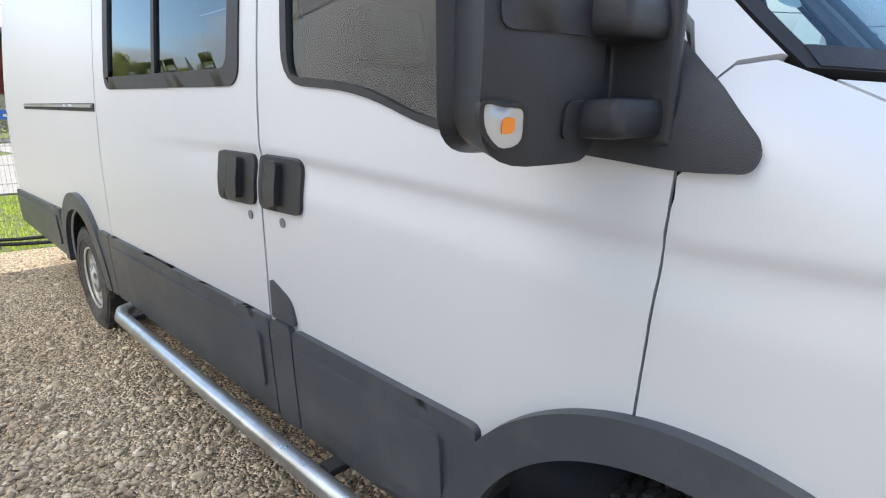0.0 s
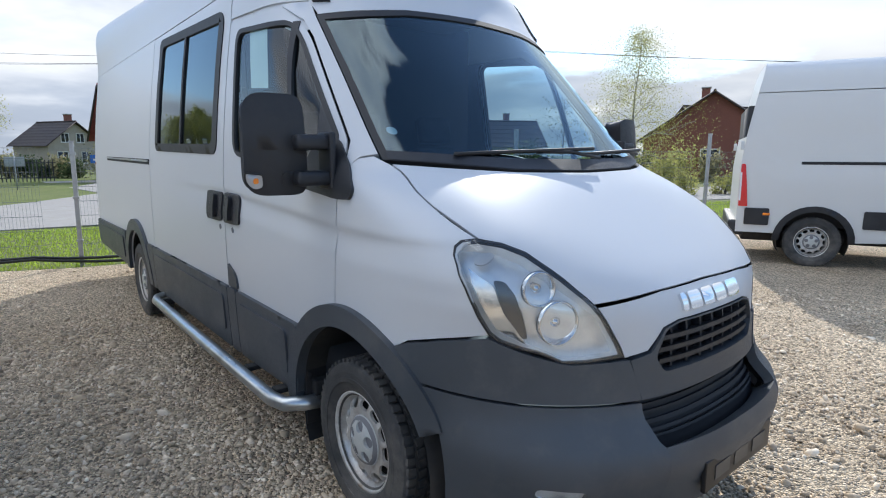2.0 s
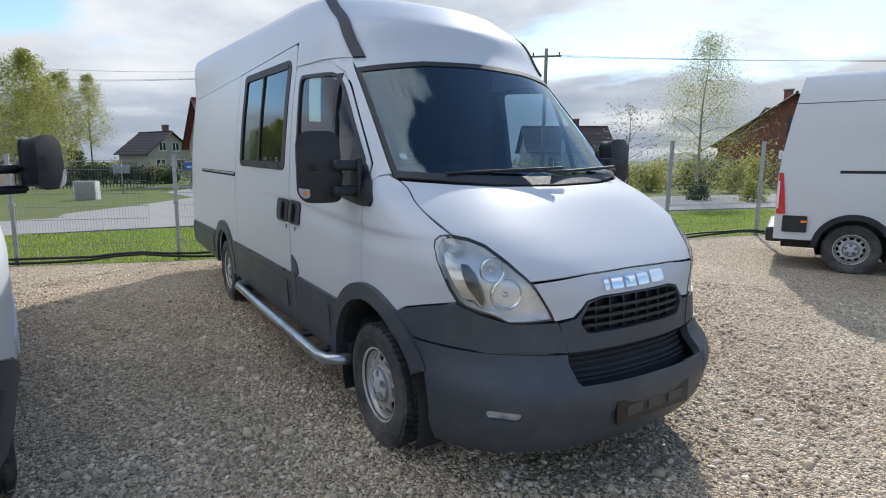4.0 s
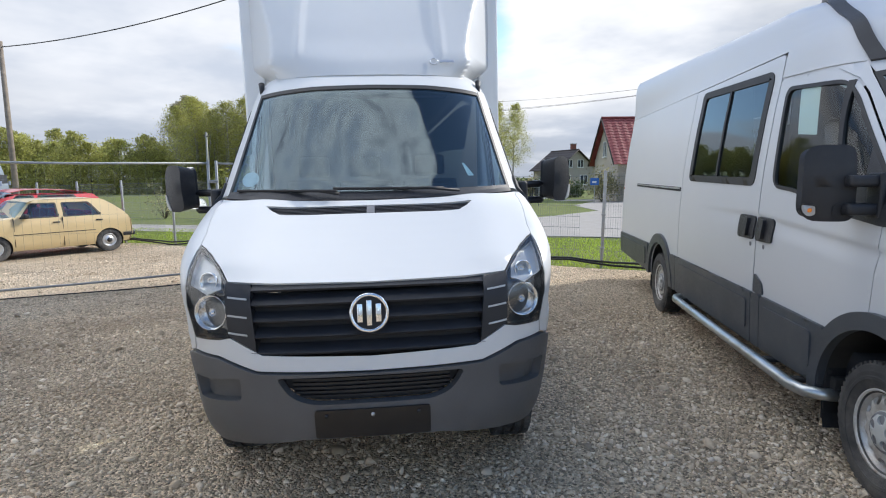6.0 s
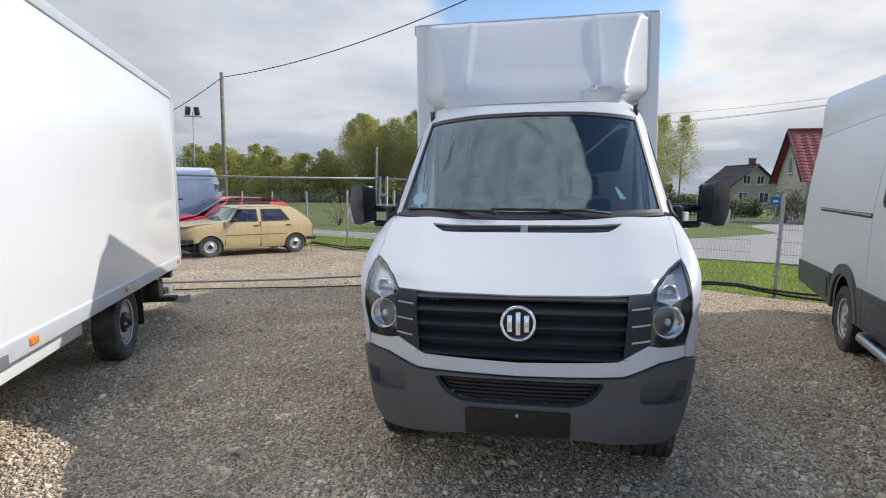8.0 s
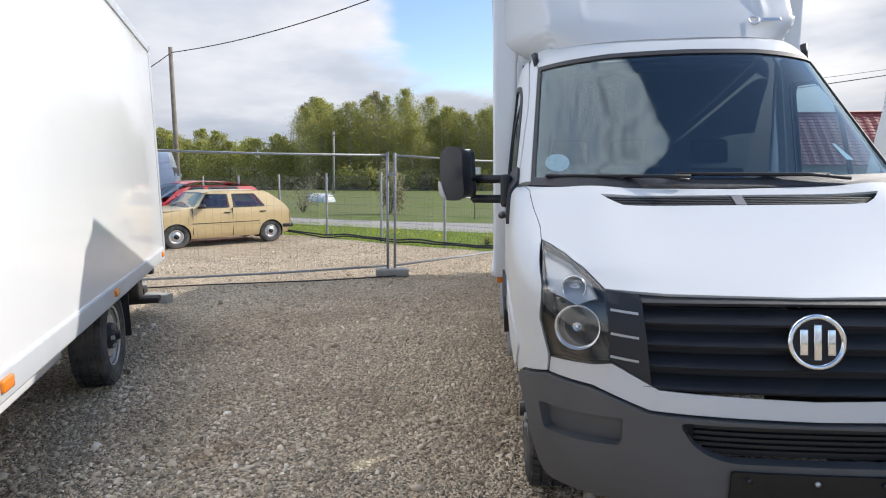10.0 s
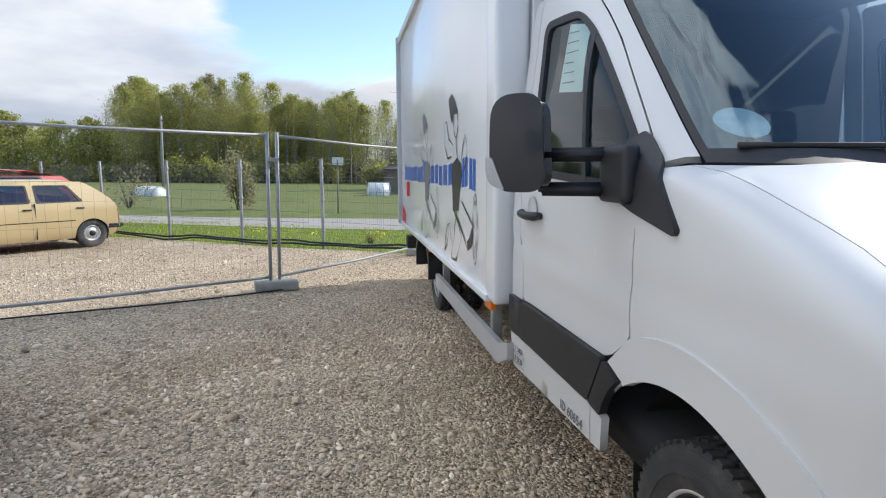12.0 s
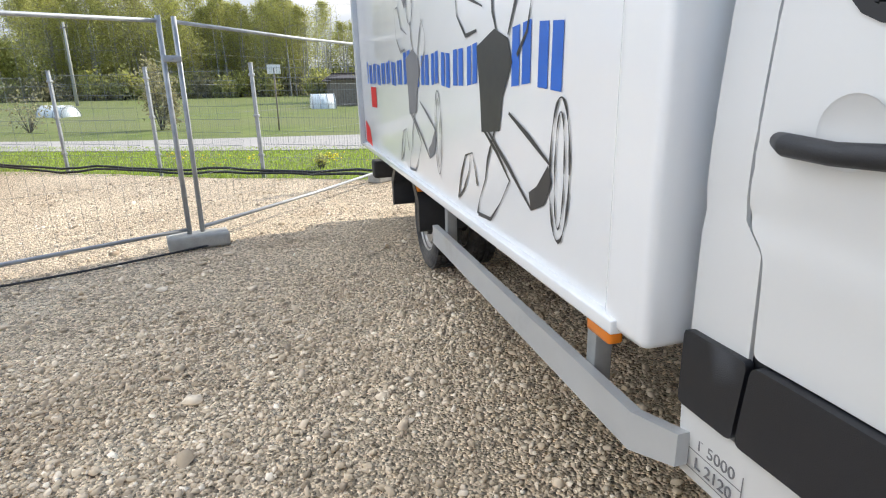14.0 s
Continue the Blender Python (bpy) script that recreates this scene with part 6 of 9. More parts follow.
# stencilled load marks on the sill
for txt, x, z, s in (("T 5000", -1.255, 0.552, 0.042), ("L 2120", -1.255, 0.499, 0.042)):
    lettering("load_mark", txt, s, M_GREYINK, pose(x, -0.985, z, 90, 0, 0), truck)
for x0, x1, za, zb in ((-1.335, -1.175, 0.590, 0.593), (-1.335, -1.175, 0.539, 0.542), (-1.335, -1.175, 0.487, 0.490), (-1.338, -1.335, 0.487, 0.593), (-1.175, -1.172, 0.487, 0.593)):
    o = [(x0, za), (x1, za), (x1, zb), (x0, zb)]
    part("mark_line", skin(o, lambda u, v: Vector((u, -0.984, v)), 0.1, depth=0), M_GREYINK, truck, smooth=False)
lettering("fleet_mark", "ID 60654", 0.057, M_GREYINK, pose(-0.60, -0.982, 0.500, 90, 0, 0), truck)

# the second box truck: its long side in the sun
C_HEAD = -8.5
hc = Vector((math.cos(radians(C_HEAD)), math.sin(radians(C_HEAD)), 0))
nc = Vector((-hc.y, hc.x, 0))
# rear wheel outside at (-4.7, -3.4); box side 0.06 further out
c_rw = Vector((-4.62, -3.40, 0))
C_WB = 4.10
c_at = c_rw + hc * C_WB - nc * 1.0
C_LEAN, C_PITCH = 1.2, -0.4
c_low = lambda x, y: 0.03 - math.tan(radians(C_LEAN)) * y + math.tan(radians(C_PITCH)) * x
truck2 = thing("box_truck", pose(c_at.x, c_at.y, -0.03, C_LEAN, C_PITCH, C_HEAD), "white box truck with grey-edged load box and tail lift", "truck")
cab(truck2, c_low, M_WHITE_B)
CX1, CX0, CW, CZ0, CZ1 = -1.47, -6.14, 1.07, 0.78, 2.88
load_box(truck2, CX0, CX1, CW, CZ0, CZ1, 0.06, 0.015)
for sy in (-1, 1):
    wheel(truck2, -C_WB, sy * 0.89, 0.35 + c_low(-C_WB, sy * 0.89), 0.352, 0.22, "truck", sy)
    part("skirt", boxed(CX0, CX1, sy * 1.06 - 0.02, sy * 1.06 + 0.02, 0.685, 0.80, 0.01), M_TRIM, truck2)
    part("edge_profile", boxed(CX1 - 0.04, CX1 - 0.015, sy * 1.075 - 0.01, sy * 1.075 + 0.012, CZ0, CZ1, 0.005), M_ALU, truck2)
    for x in (-2.03, -3.85, -5.95):
        part("marker_lamp", boxed(x - 0.05, x + 0.05, sy * 1.075 - 0.01, sy * 1.075 + 0.02, 0.725, 0.775, 0.01), M_ORANGE, truck2)
    part("mud_flap", boxed(-C_WB - 0.52, -C_WB - 0.50, min(sy * 0.7, sy * 1.0), max(sy * 0.7, sy * 1.0), 0.25, 0.62, 0.005), M_RUBBER, truck2)
    part("frame_rail", boxed(-3.3, CX1 + 0.1, sy * 0.86 - 0.03, sy * 0.86 + 0.03, 0.48, 0.60, 0.01), M_BOX, truck2)
    part("maker_tag", boxed(-1.72, -1.60, sy * 1.085 - 0.006, sy * 1.085 + 0.006, 0.68, 0.75, 0.003), M_GREYINK, truck2)
part("chassis", boxed(CX0 + 0.1, -1.2, -0.45, 0.45, 0.42, 0.70, 0.02), M_UNDER, truck2)
part("lift_motor", boxed(CX0 - 0.10, CX0 + 0.10, 0.56, 0.82, 0.26, 0.50, 0.02), M_UNDER, truck2, "black tail lift housing")
part("tow_bar", boxed(CX0 - 0.16, CX0 + 0.02, 0.40, 0.98, 0.20, 0.26, 0.012), M_UNDER, truck2)
lift = new("tail_lift")
lift.parent = truck2
part("beam", boxed(CX0 - 0.06, CX0 + 0.04, -0.95, 0.95, 0.52, 0.60, 0.01), M_UNDER, lift)
part("hung_plate", boxed(CX0 + 0.02, CX0 + 0.20, -0.98, 0.98, 0.60, 0.70, 0.02), M_UNDER, lift)
for sy in (-1, 1):
    part("lift_arm", tube([(CX0 + 0.35, sy * 0.62, 0.50), (CX0 - 0.05, sy * 0.62, 0.40), (CX0 - 0.30, sy * 0.62, 0.33)], 0.045, 8), M_UNDER, lift)
    part("lift_ram", tube([(CX0 + 0.10, sy * 0.78, 0.56), (CX0 - 0.10, sy * 0.78, 0.36)], 0.028, 10), M_ALU, lift)
    part("lift_foot", boxed(CX0 - 0.36, CX0 - 0.16, sy * 0.72 - 0.10, sy * 0.72 + 0.10, 0.27, 0.34, 0.01), M_UNDER, lift)

# ---- the panel van beyond, and the cars ----
def simple_wrap(F, XC, N, W):
    return Wrap(lerp_table(F), lerp_table(XC), lerp_table(N), (lambda tab: (lambda x, z: tab(z)))(lerp_table(W)))


def panel_van(root, paint, rear, rw, h, trim=True):
    """A panel van: nose, sides with arches, roof, tail, wheels, lamps, side strip and rail."""
    k = h / 2.55
    Dw = Wrap(lerp_table([(0.25, 0.75), (0.4, 0.93), (0.7, 0.95), (0.95, 0.88), (1.15, 0.72), (1.35, 0.30), (1.45, 0.12), (1.9 * k, -0.35), (2.25 * k, -0.75), (2.45 * k, -1.2), (h, -1.8)]),
              lerp_table([(0.2, 0.1), (1.0, 0.0), (1.5, -0.5), (2.2 * k, -1.3), (h, -2.2)]),
              lerp_table([(0.2, 2.8), (1.2, 3.0), (1.6, 2.4), (h, 2.4)]),
              (lambda tab: (lambda x, z: tab(z) - 0.012 * step(x, -3.0, -3.04) * (step(z, 1.30, 1.34) - step(z, 1.98, 2.02)) * step(x, rear + 0.32, rear + 0.36) * (1 if x < -2.5 else 0)))(lerp_table([(0.25, 0.93), (0.45, 0.99), (1.1, 1.0), (1.6, 0.985), (2.1 * k, 0.93), (2.35 * k, 0.86), (2.48 * k, 0.76), (h, 0.58)])))
    def dp(name, pts, mat, both=True, holes=(), hh=0.12, label="", **kw):
        o = Dw.outline(pts)
        part(name, skin(o, Dw, hh, [Dw.outline(q) for q in holes], **kw), mat, root, label)
        if both:
            part(name, skin(mirrored(o), Dw, hh, [mirrored(Dw.outline(q)) for q in holes], **kw), mat, root, label)
    zt = h - 0.001
    lo = 0.45
    # the tail leans forward above the lamps
    rr = lambda z: rear + 0.24 * max(0.0, (z - 1.3) / (h - 1.3)) ** 1.4
    dp("side", [("s", rear, lo), ("s", rw - 0.42, lo)] + [("s", *p) for p in arc(rw, 0.36, 0.42, 180, 0, 16)] + [("s", -1.50, lo), ("s", -1.50, 2.15 * k)] + [("s", rr(z), z) for z in np.linspace(2.15 * k, 1.0, 9)], paint)
    dp("front_door", s_round([(-1.49, lo), (-0.5, lo), (-0.3, 0.85), (-0.2, 1.35), (-0.75, 2.1 * k), (-1.49, 2.14 * k)], 0.05, 3), paint, holes=[s_round([(-1.40, 1.40), (-0.45, 1.35), (-0.85, 2.0 * k), (-1.40, 2.02 * k)], 0.07, 3)])
    dp("door_window", s_round([(-1.40, 1.40), (-0.45, 1.35), (-0.85, 2.0 * k), (-1.40, 2.02 * k)], 0.07, 3), M_GLASS_D, depth=0.0, lift=-0.005)
    dp("wing", [("s", -0.19, 1.34), ("s", -0.29, 0.85), ("s", -0.45, lo)] + [("s", *p) for p in arc(0, 0.36, 0.43, 165, 20, 12)] + [("f", -0.80, 0.75), ("f", -0.85, 1.15), ("f", -0.87, 1.40)], paint)
    u0 = Dw.side(rr(zt), zt)[0]
    half = dense([Dw.side(rr(z), z) for z in np.linspace(zt - 0.03, 2.2 * k, 7)] + [Dw.side(rr(2.16 * k), 2.16 * k), Dw.side(-1.4, 2.16 * k), Dw.front(-0.80, 2.10 * k), Dw.front(-0.78, 2.06 * k), (1.0, 2.10 * k)], 0.1, closed=False)
    part("roof", skin(half + [(2 - u, z) for u, z in half[::-1]] + [(2 - u, zt) for u in np.linspace(u0, 1, 16)] + [(u, zt) for u in np.linspace(1, u0, 16)][1:], Dw, 0.14, hv=0.08), paint, root)
    bm = bmesh.new()
    bm.faces.new([bm.verts.new(Dw(u, zt)) for u in np.linspace(u0, 2 - u0, 40)])
    part("roof_skin", bm, paint, root)
    dp("windscreen_pillar", [("s", -0.20, 1.37), ("f", -0.87, 1.42), ("f", -0.83, 1.42), ("f", -0.77, 2.05 * k), ("f", -0.80, 2.12 * k), ("s", -1.40, 2.15 * k), ("s", -0.77, 2.11 * k)], paint)
    ws = [("f", -0.84, 1.42), ("f", 0.84, 1.42), ("f", 0.77, 2.06 * k), ("f", 0, 2.09 * k), ("f", -0.77, 2.06 * k)]
    dp("windscreen", ws, M_GLASS_D, both=False, depth=0)
    dp("bonnet", [("f", -0.86, 1.41), ("f", -0.84, 1.14), ("f", 0, 1.05), ("f", 0.84, 1.14), ("f", 0.86, 1.41)], paint, both=False)
    dp("grille", [("f", -0.6, 0.74), ("f", 0.6, 0.74), ("f", 0.6, 1.06), ("f", -0.6, 1.06)], M_PLAST, both=False)
    dp("headlamp", [("f", -0.84, 0.78), ("f", -0.62, 0.76), ("f", -0.62, 1.06), ("f", -0.84, 1.13)], M_REFL)
    dp("bumper", [("s", 0.42, 0.72), ("s", 0.45, 0.28), ("f", -0.5, 0.26), ("f", 0, 0.26), ("f", 0, 0.73), ("f", -0.79, 0.74)], M_PLAST, lift=0.01)
    bm = bmesh.new()
    tail = [Dw(Dw.side(rr(z), z)[0], z) for z in np.linspace(lo, zt, 20)]
    ta, tb = [bm.verts.new(p) for p in tail], [bm.verts.new((p.x, -p.y, p.z)) for p in tail]
    for i in range(len(tail) - 1):
        bm.faces.new((ta[i], ta[i + 1], tb[i + 1], tb[i]))
    part("tail_panel", bm, paint, root)
    for sy in (-1, 1):
        o = Dw.outline(s_round([(rear + 0.012, 0.82), (rear + 0.13, 0.82), (rear + 0.10, 1.12), (rear + 0.065, 1.42), (rear + 0.012, 1.42)], 0.02, 3))
        part("tail_lamp", skin(o if sy < 0 else mirrored(o), Dw, 0.06, lift=0.012, depth=0.02), M_RED, root, "red and clear tail lamp")
        o = Dw.outline([("s", rear + 0.012, 0.90), ("s", rear + 0.035, 0.90), ("s", rear + 0.03, 1.30), ("s", rear + 0.012, 1.30)])
        part("clear_lens", skin(o if sy < 0 else mirrored(o), Dw, 0.06, lift=0.015, depth=0.01), M_BOX, root)
        for x0, x1 in ((rear + 0.10, rw - 0.55), (rw + 0.55, -0.62)):
            o = Dw.outline(s_round([(x0, 0.56), (x1, 0.56), (x1, 0.80), (x0, 0.80)], 0.02, 2))
            part("protection_strip", skin(o if sy < 0 else mirrored(o), Dw, 0.12, lift=0.018, depth=0.02), M_PLAST, root)
        o = Dw.outline(s_round([(-3.9 if rear < -4.5 else -2.9, 1.415), (-1.9, 1.415), (-1.9, 1.455), (-3.9 if rear < -4.5 else -2.9, 1.455)], 0.01, 2))
        part("slide_rail", skin(o if sy < 0 else mirrored(o), Dw, 0.12, lift=0.004, depth=0.01), M_DARK, root)
        for xw in (rw, 0.0):
            oo = arc(xw, 0.36, 0.49, 0, 180, 16) + arc(xw, 0.36, 0.41, 180, 0, 16)
            o = Dw.outline([("s", *p) for p in oo]) if xw == rw else None
            if o:
                part("arch_trim", skin(o if sy < 0 else mirrored(o), Dw, 0.08, lift=0.022, depth=0.04), M_PLAST, root)
            arch_well(root, xw, 0.36, 0.43, sy * 0.5, sy * 0.97)
            wheel(root, xw, sy * 0.85, 0.345, 0.347, 0.225, "van", sy)
        part("side_marker", boxed(rear + 0.33, rear + 0.42, sy * 1.0 - 0.025, sy * 1.0 + 0.026, 0.70, 0.735, 0.01), M_ORANGE, root)
        q = Dw(*Dw.side(rear + 0.20, 1.16))
        lathe([(0.02, 0.0), (0.018, 0.008), (0.001, 0.01)], 14, bm := bmesh.new(), m=Matrix.Translation((q.x, -q.y * -sy if sy < 0 else -q.y, q.z)) @ (pose(0, 0, 0, 0, 0, 180) if sy < 0 else Matrix()))
        part("fuel_cap_lock", bm, M_PLAST, root)
        part("door_hinge", boxed(rear - 0.02, rear + 0.03, sy * 0.96 - 0.02, sy * 0.96 + 0.02, 1.62, 1.74, 0.01), paint, root)
    part("rear_bumper", boxed(rear - 0.10, rear + 0.12, -0.99, 0.99, 0.40, 0.62, 0.05), M_PLAST, root)
    part("underbody", boxed(rear + 0.1, 0.6, -0.7, 0.7, 0.30, 0.50, 0.02), M_UNDER, root)
    # solid near-black block standing for the shade inside
    part("inside", boxed(rear + 0.05, -0.5, -0.9, 0.9, 0.55, 2.0 * k), M_DARK, root)


D_HEAD = -19.0
hd_ = Vector((math.cos(radians(D_HEAD)), math.sin(radians(D_HEAD)), 0))
nd_ = Vector((-hd_.y, hd_.x, 0))
d_at = Vector((5.12, 6.50, 0)) + nd_ * 0.98 + hd_ * 3.74
van2 = thing("panel_van", pose(d_at.x + 0.17, d_at.y + 0.33, 0, 0, 0, D_HEAD), "white panel van with black side trim and tall red tail lamps", "van")
panel_van(van2, M_WHITE_B, -4.64, -3.68, 2.84)

van3 = thing("panel_van", pose(-19.4, -7.3, -0.18, 0, 0, -96), "pale blue-grey high-roof panel van parked behind the cars", "van")
panel_van(van3, M_SILVER, -4.9, -3.6, 2.45)


def hatchback(root, paint, F, XC, Rr, W, length_r, wheel_r, wb, glass_pts, a_top):
    """A small car: the nose from a Wrap, sides, a sloping tail, and panes."""
    Cw = simple_wrap(F, XC, [(0.1, 2.8), (0.8, 3.0), (1.0, 2.4), (1.5, 2.4)], W)
    rear = lerp_table(Rr)
    zs = [z for z in np.linspace(0.22, W[-1][0], 26)]
    side = [("s", rear(z), z) for z in zs[::-1]]
    lowr = [("s", rear(0.22) + 0.02, 0.22), ("s", -wb - 0.30, 0.22)] + [("s", *p) for p in arc(-wb, 0.27, 0.315, 180, 0, 14)] + [("s", -wb + 0.32, 0.20), ("s", -0.32, 0.20)] + [("s", *p) for p in arc(0, 0.27, 0.315, 180, 25, 12)]
    o = Cw.outline(lowr + [("f", -0.60, 0.36), (1.0, 0.36), (1.0, 0.86), ("f", -0.5, 0.88), ("f", -0.68, 0.90), ("s", -0.35, 0.955), ("s", a_top, 1.27), ("s", a_top - 0.26, 1.34), ("s", rear(1.34), 1.34)] + [q for q in side if q[2] < 1.32 and q[2] > 0.26])
    wins = [Cw.outline(s_round(q, 0.03, 3)) for q in glass_pts]
    part("body_side", skin(o, Cw, 0.07, wins, lift=0.0, depth=0.02), paint, root)
    part("body_side", skin(mirrored(o), Cw, 0.07, [mirrored(q) for q in wins], depth=0.02), paint, root)
    for q in wins:
        for qq in (q, mirrored(q)):
            w = part("side_window", skin(qq, Cw, 0.1, lift=-0.008, depth=0), M_GLASS, root)
            part("window_seal", skin(grown(qq, 0.004), Cw, 0.08, [grown(qq, -0.02)], lift=0.003, depth=0.012), M_RUBBER, w)
    # bonnet, screen, roof and tail as sheets across the car
    wz = lerp_table(W)

    def across(prof, name, mat, **kw):
        L = [0.0]
        for a, b in zip(prof, prof[1:]):
            L.append(L[-1] + math.hypot(b[0] - a[0], b[1] - a[1]))
        fx, fz = lerp_table([(l, p[0]) for l, p in zip(L, prof)]), lerp_table([(l, p[1]) for l, p in zip(L, prof)])
        fn = lambda s, v: Vector((fx(v) - 0.05 * s ** 2 * 0.5, s * (wz(fz(v)) - 0.004), fz(v) - 0.02 * abs(s) ** 3 + 0.004))
        return part(name, skin([(1, 0), (1, L[-1]), (-1, L[-1]), (-1, 0)], fn, 0.12, depth=0.01, **kw), mat, root)
    return Cw, across


gx, gy = -13.46, -2.73
g_head = math.degrees(math.atan2(-2.15, 0.71))
hg = Vector((math.cos(radians(g_head)), math.sin(radians(g_head)), 0))
ng = Vector((-hg.y, hg.x, 0))
g_at = Vector((gx, gy, 0)) - ng * 0.77
golf = thing("hatchback_car", pose(g_at.x, g_at.y, -0.09, 0, 0, g_head) @ Matrix.Diagonal((1, 1, 0.93, 1)), "old cream-coloured five-door hatchback with black bumpers", "car")
G_F = [(0.2, 0.70), (0.35, 0.76), (0.6, 0.78), (0.75, 0.76), (0.86, 0.70), (0.90, 0.25), (0.94, -0.22), (1.0, -0.36), (1.36, -0.70)]
G_W = [(0.2, 0.76), (0.3, 0.795), (0.55, 0.81), (0.80, 0.80), (0.90, 0.775), (1.1, 0.71), (1.30, 0.63), (1.36, 0.56)]
G_R = [(0.22, -2.68), (0.45, -2.76), (0.8, -2.75), (0.90, -2.71), (1.30, -2.26), (1.36, -2.14)]
Cw, across = hatchback(golf, M_GOLF, G_F, [(0.2, 0.15), (0.8, 0.1), (0.9, -0.3), (1.0, -0.6), (1.36, -1.0)], G_R, G_W, 0, 0.28, 2.26,
                       [[(-0.48, 0.93), (-1.22, 0.93), (-1.22, 1.27), (-0.76, 1.27)][::-1], [(-1.33, 0.93), (-2.12, 0.94), (-1.90, 1.27), (-1.33, 1.27)][::-1]], -0.60)
across([(0.68, 0.855), (0.2, 0.905), (-0.35, 0.95)], "bonnet", M_GOLF)
across([(-0.35, 0.95), (-0.67, 1.31)], "windscreen", M_GLASS)
across([(-0.67, 1.31), (-0.86, 1.365), (-1.9, 1.37), (-2.16, 1.335)], "roof", M_GOLF)
across([(-2.16, 1.335), (-2.71, 0.90)], "rear_window", M_GLASS)
across([(-2.71, 0.90), (-2.75, 0.8), (-2.77, 0.45), (-2.68, 0.24)], "tailgate", M_GOLF)
part("front_bumper", boxed(0.62, 0.86, -0.78, 0.78, 0.40, 0.50, 0.03), M_PLAST, golf)
part("rear_bumper", boxed(-2.88, -2.64, -0.78, 0.78, 0.36, 0.46, 0.03), M_PLAST, golf)
part("grille", boxed(0.66, 0.78, -0.55, 0.55, 0.62, 0.76, 0.01), M_PLAST, golf)
for sy in (-1, 1):
    part("headlamp", lathe([(0.09, -0.02), (0.085, 0.01), (0.001, 0.02)], 20, None, "z", Matrix.Translation((0.78, sy * 0.48, 0.69)) @ Matrix.Rotation(radians(90), 4, "Y")), M_REFL, golf)
    part("bumper_end", boxed(-2.78, -2.56, sy * 0.79 - 0.02, sy * 0.79 + 0.02, 0.36, 0.46, 0.02), M_PLAST, golf)
    part("bumper_end", boxed(0.40, 0.72, sy * 0.79 - 0.02, sy * 0.79 + 0.02, 0.40, 0.50, 0.02), M_PLAST, golf)
    part("side_moulding", boxed(-1.95, -0.34, sy * 0.805 - 0.008, sy * 0.805 + 0.01, 0.56, 0.575, 0.003), M_PLAST, golf)
    part("door_mirror", boxed(-0.62, -0.52, sy * 0.86 - 0.08, sy * 0.86 + 0.06, 0.93, 1.03, 0.03), M_PLAST, golf)
    for x in (-1.16, -2.05):
        part("door_handle", boxed(x - 0.07, x + 0.07, sy * 0.80 - 0.01, sy * 0.80 + 0.018, 0.80, 0.828, 0.006), M_PLAST, golf)
    for x, zz0, zz1 in ((-1.285, 0.24, 0.93), (-0.36, 0.30, 0.95)):
        part("door_gap", boxed(x - 0.004, x + 0.004, sy * 0.79 - 0.02, sy * 0.79 + 0.018, zz0, zz1), M_RUBBER, golf)
    for xw in (0.0, -2.26):
        arch_well(golf, xw, 0.27, 0.31, sy * 0.4, sy * 0.775)
        wheel(golf, xw, sy * 0.70, 0.275, 0.28, 0.165, "small", sy, M_ALU)
for y in (-0.36, 0.36):
    part("seat", boxed(-1.35, -1.20, y - 0.22, y + 0.22, 0.5, 1.12, 0.05), M_PINK, golf, "red cloth seat")
part("rear_bench", boxed(-2.0, -1.84, -0.6, 0.6, 0.5, 1.05, 0.05), M_PINK, golf)
part("floor_pan", boxed(-2.6, 0.5, -0.7, 0.7, 0.20, 0.30), M_UNDER, golf)

redcar = thing("hatchback_car", pose(g_at.x - 2.2, g_at.y - 0.55, -0.12, 0, 0, g_head + 4), "red hatchback car parked beside the cream car", "car")
R_F = [(0.2, 0.70), (0.4, 0.80), (0.6, 0.80), (0.75, 0.70), (0.85, 0.45), (0.95, 0.0), (1.0, -0.15), (1.45, -0.95)]
R_W = [(0.2, 0.78), (0.3, 0.84), (0.6, 0.86), (0.9, 0.84), (1.0, 0.82), (1.2, 0.75), (1.38, 0.66), (1.45, 0.58)]
R_R = [(0.22, -3.2), (0.45, -3.3), (0.9, -3.25), (1.0, -3.2), (1.40, -2.8), (1.45, -2.6)]
Cw, across = hatchback(redcar, M_REDCAR, R_F, [(0.2, 0.15), (0.8, 0.0), (1.0, -0.6), (1.45, -1.6)], R_R, R_W, 0, 0.3, 2.5,
                       [[(-0.72, 1.0), (-1.45, 1.0), (-1.45, 1.33), (-1.10, 1.33)][::-1], [(-1.55, 1.0), (-2.6, 1.02), (-2.4, 1.33), (-1.55, 1.33)][::-1]], -0.82)
across([(0.62, 0.80), (0.35, 0.90), (-0.1, 0.99)], "bonnet", M_REDCAR)
across([(-0.1, 0.99), (-0.95, 1.42)], "windscreen", M_GLASS_D)
across([(-0.95, 1.42), (-1.4, 1.49), (-2.2, 1.47), (-2.75, 1.38)], "roof", M_REDCAR)
across([(-2.75, 1.38), (-3.2, 1.0)], "rear_window", M_GLASS_D)
across([(-3.2, 1.0), (-3.28, 0.8), (-3.3, 0.45), (-3.2, 0.24)], "tailgate", M_REDCAR)
for sy in (-1, 1):
    part("door_mirror", boxed(-0.72, -0.60, sy * 0.93 - 0.09, sy * 0.93 + 0.06, 1.0, 1.12, 0.03), M_REDCAR, redcar)
    for xw in (0.0, -2.5):
        arch_well(redcar, xw, 0.28, 0.32, sy * 0.4, sy * 0.80)
        wheel(redcar, xw, sy * 0.74, 0.30, 0.30, 0.18, "small", sy)
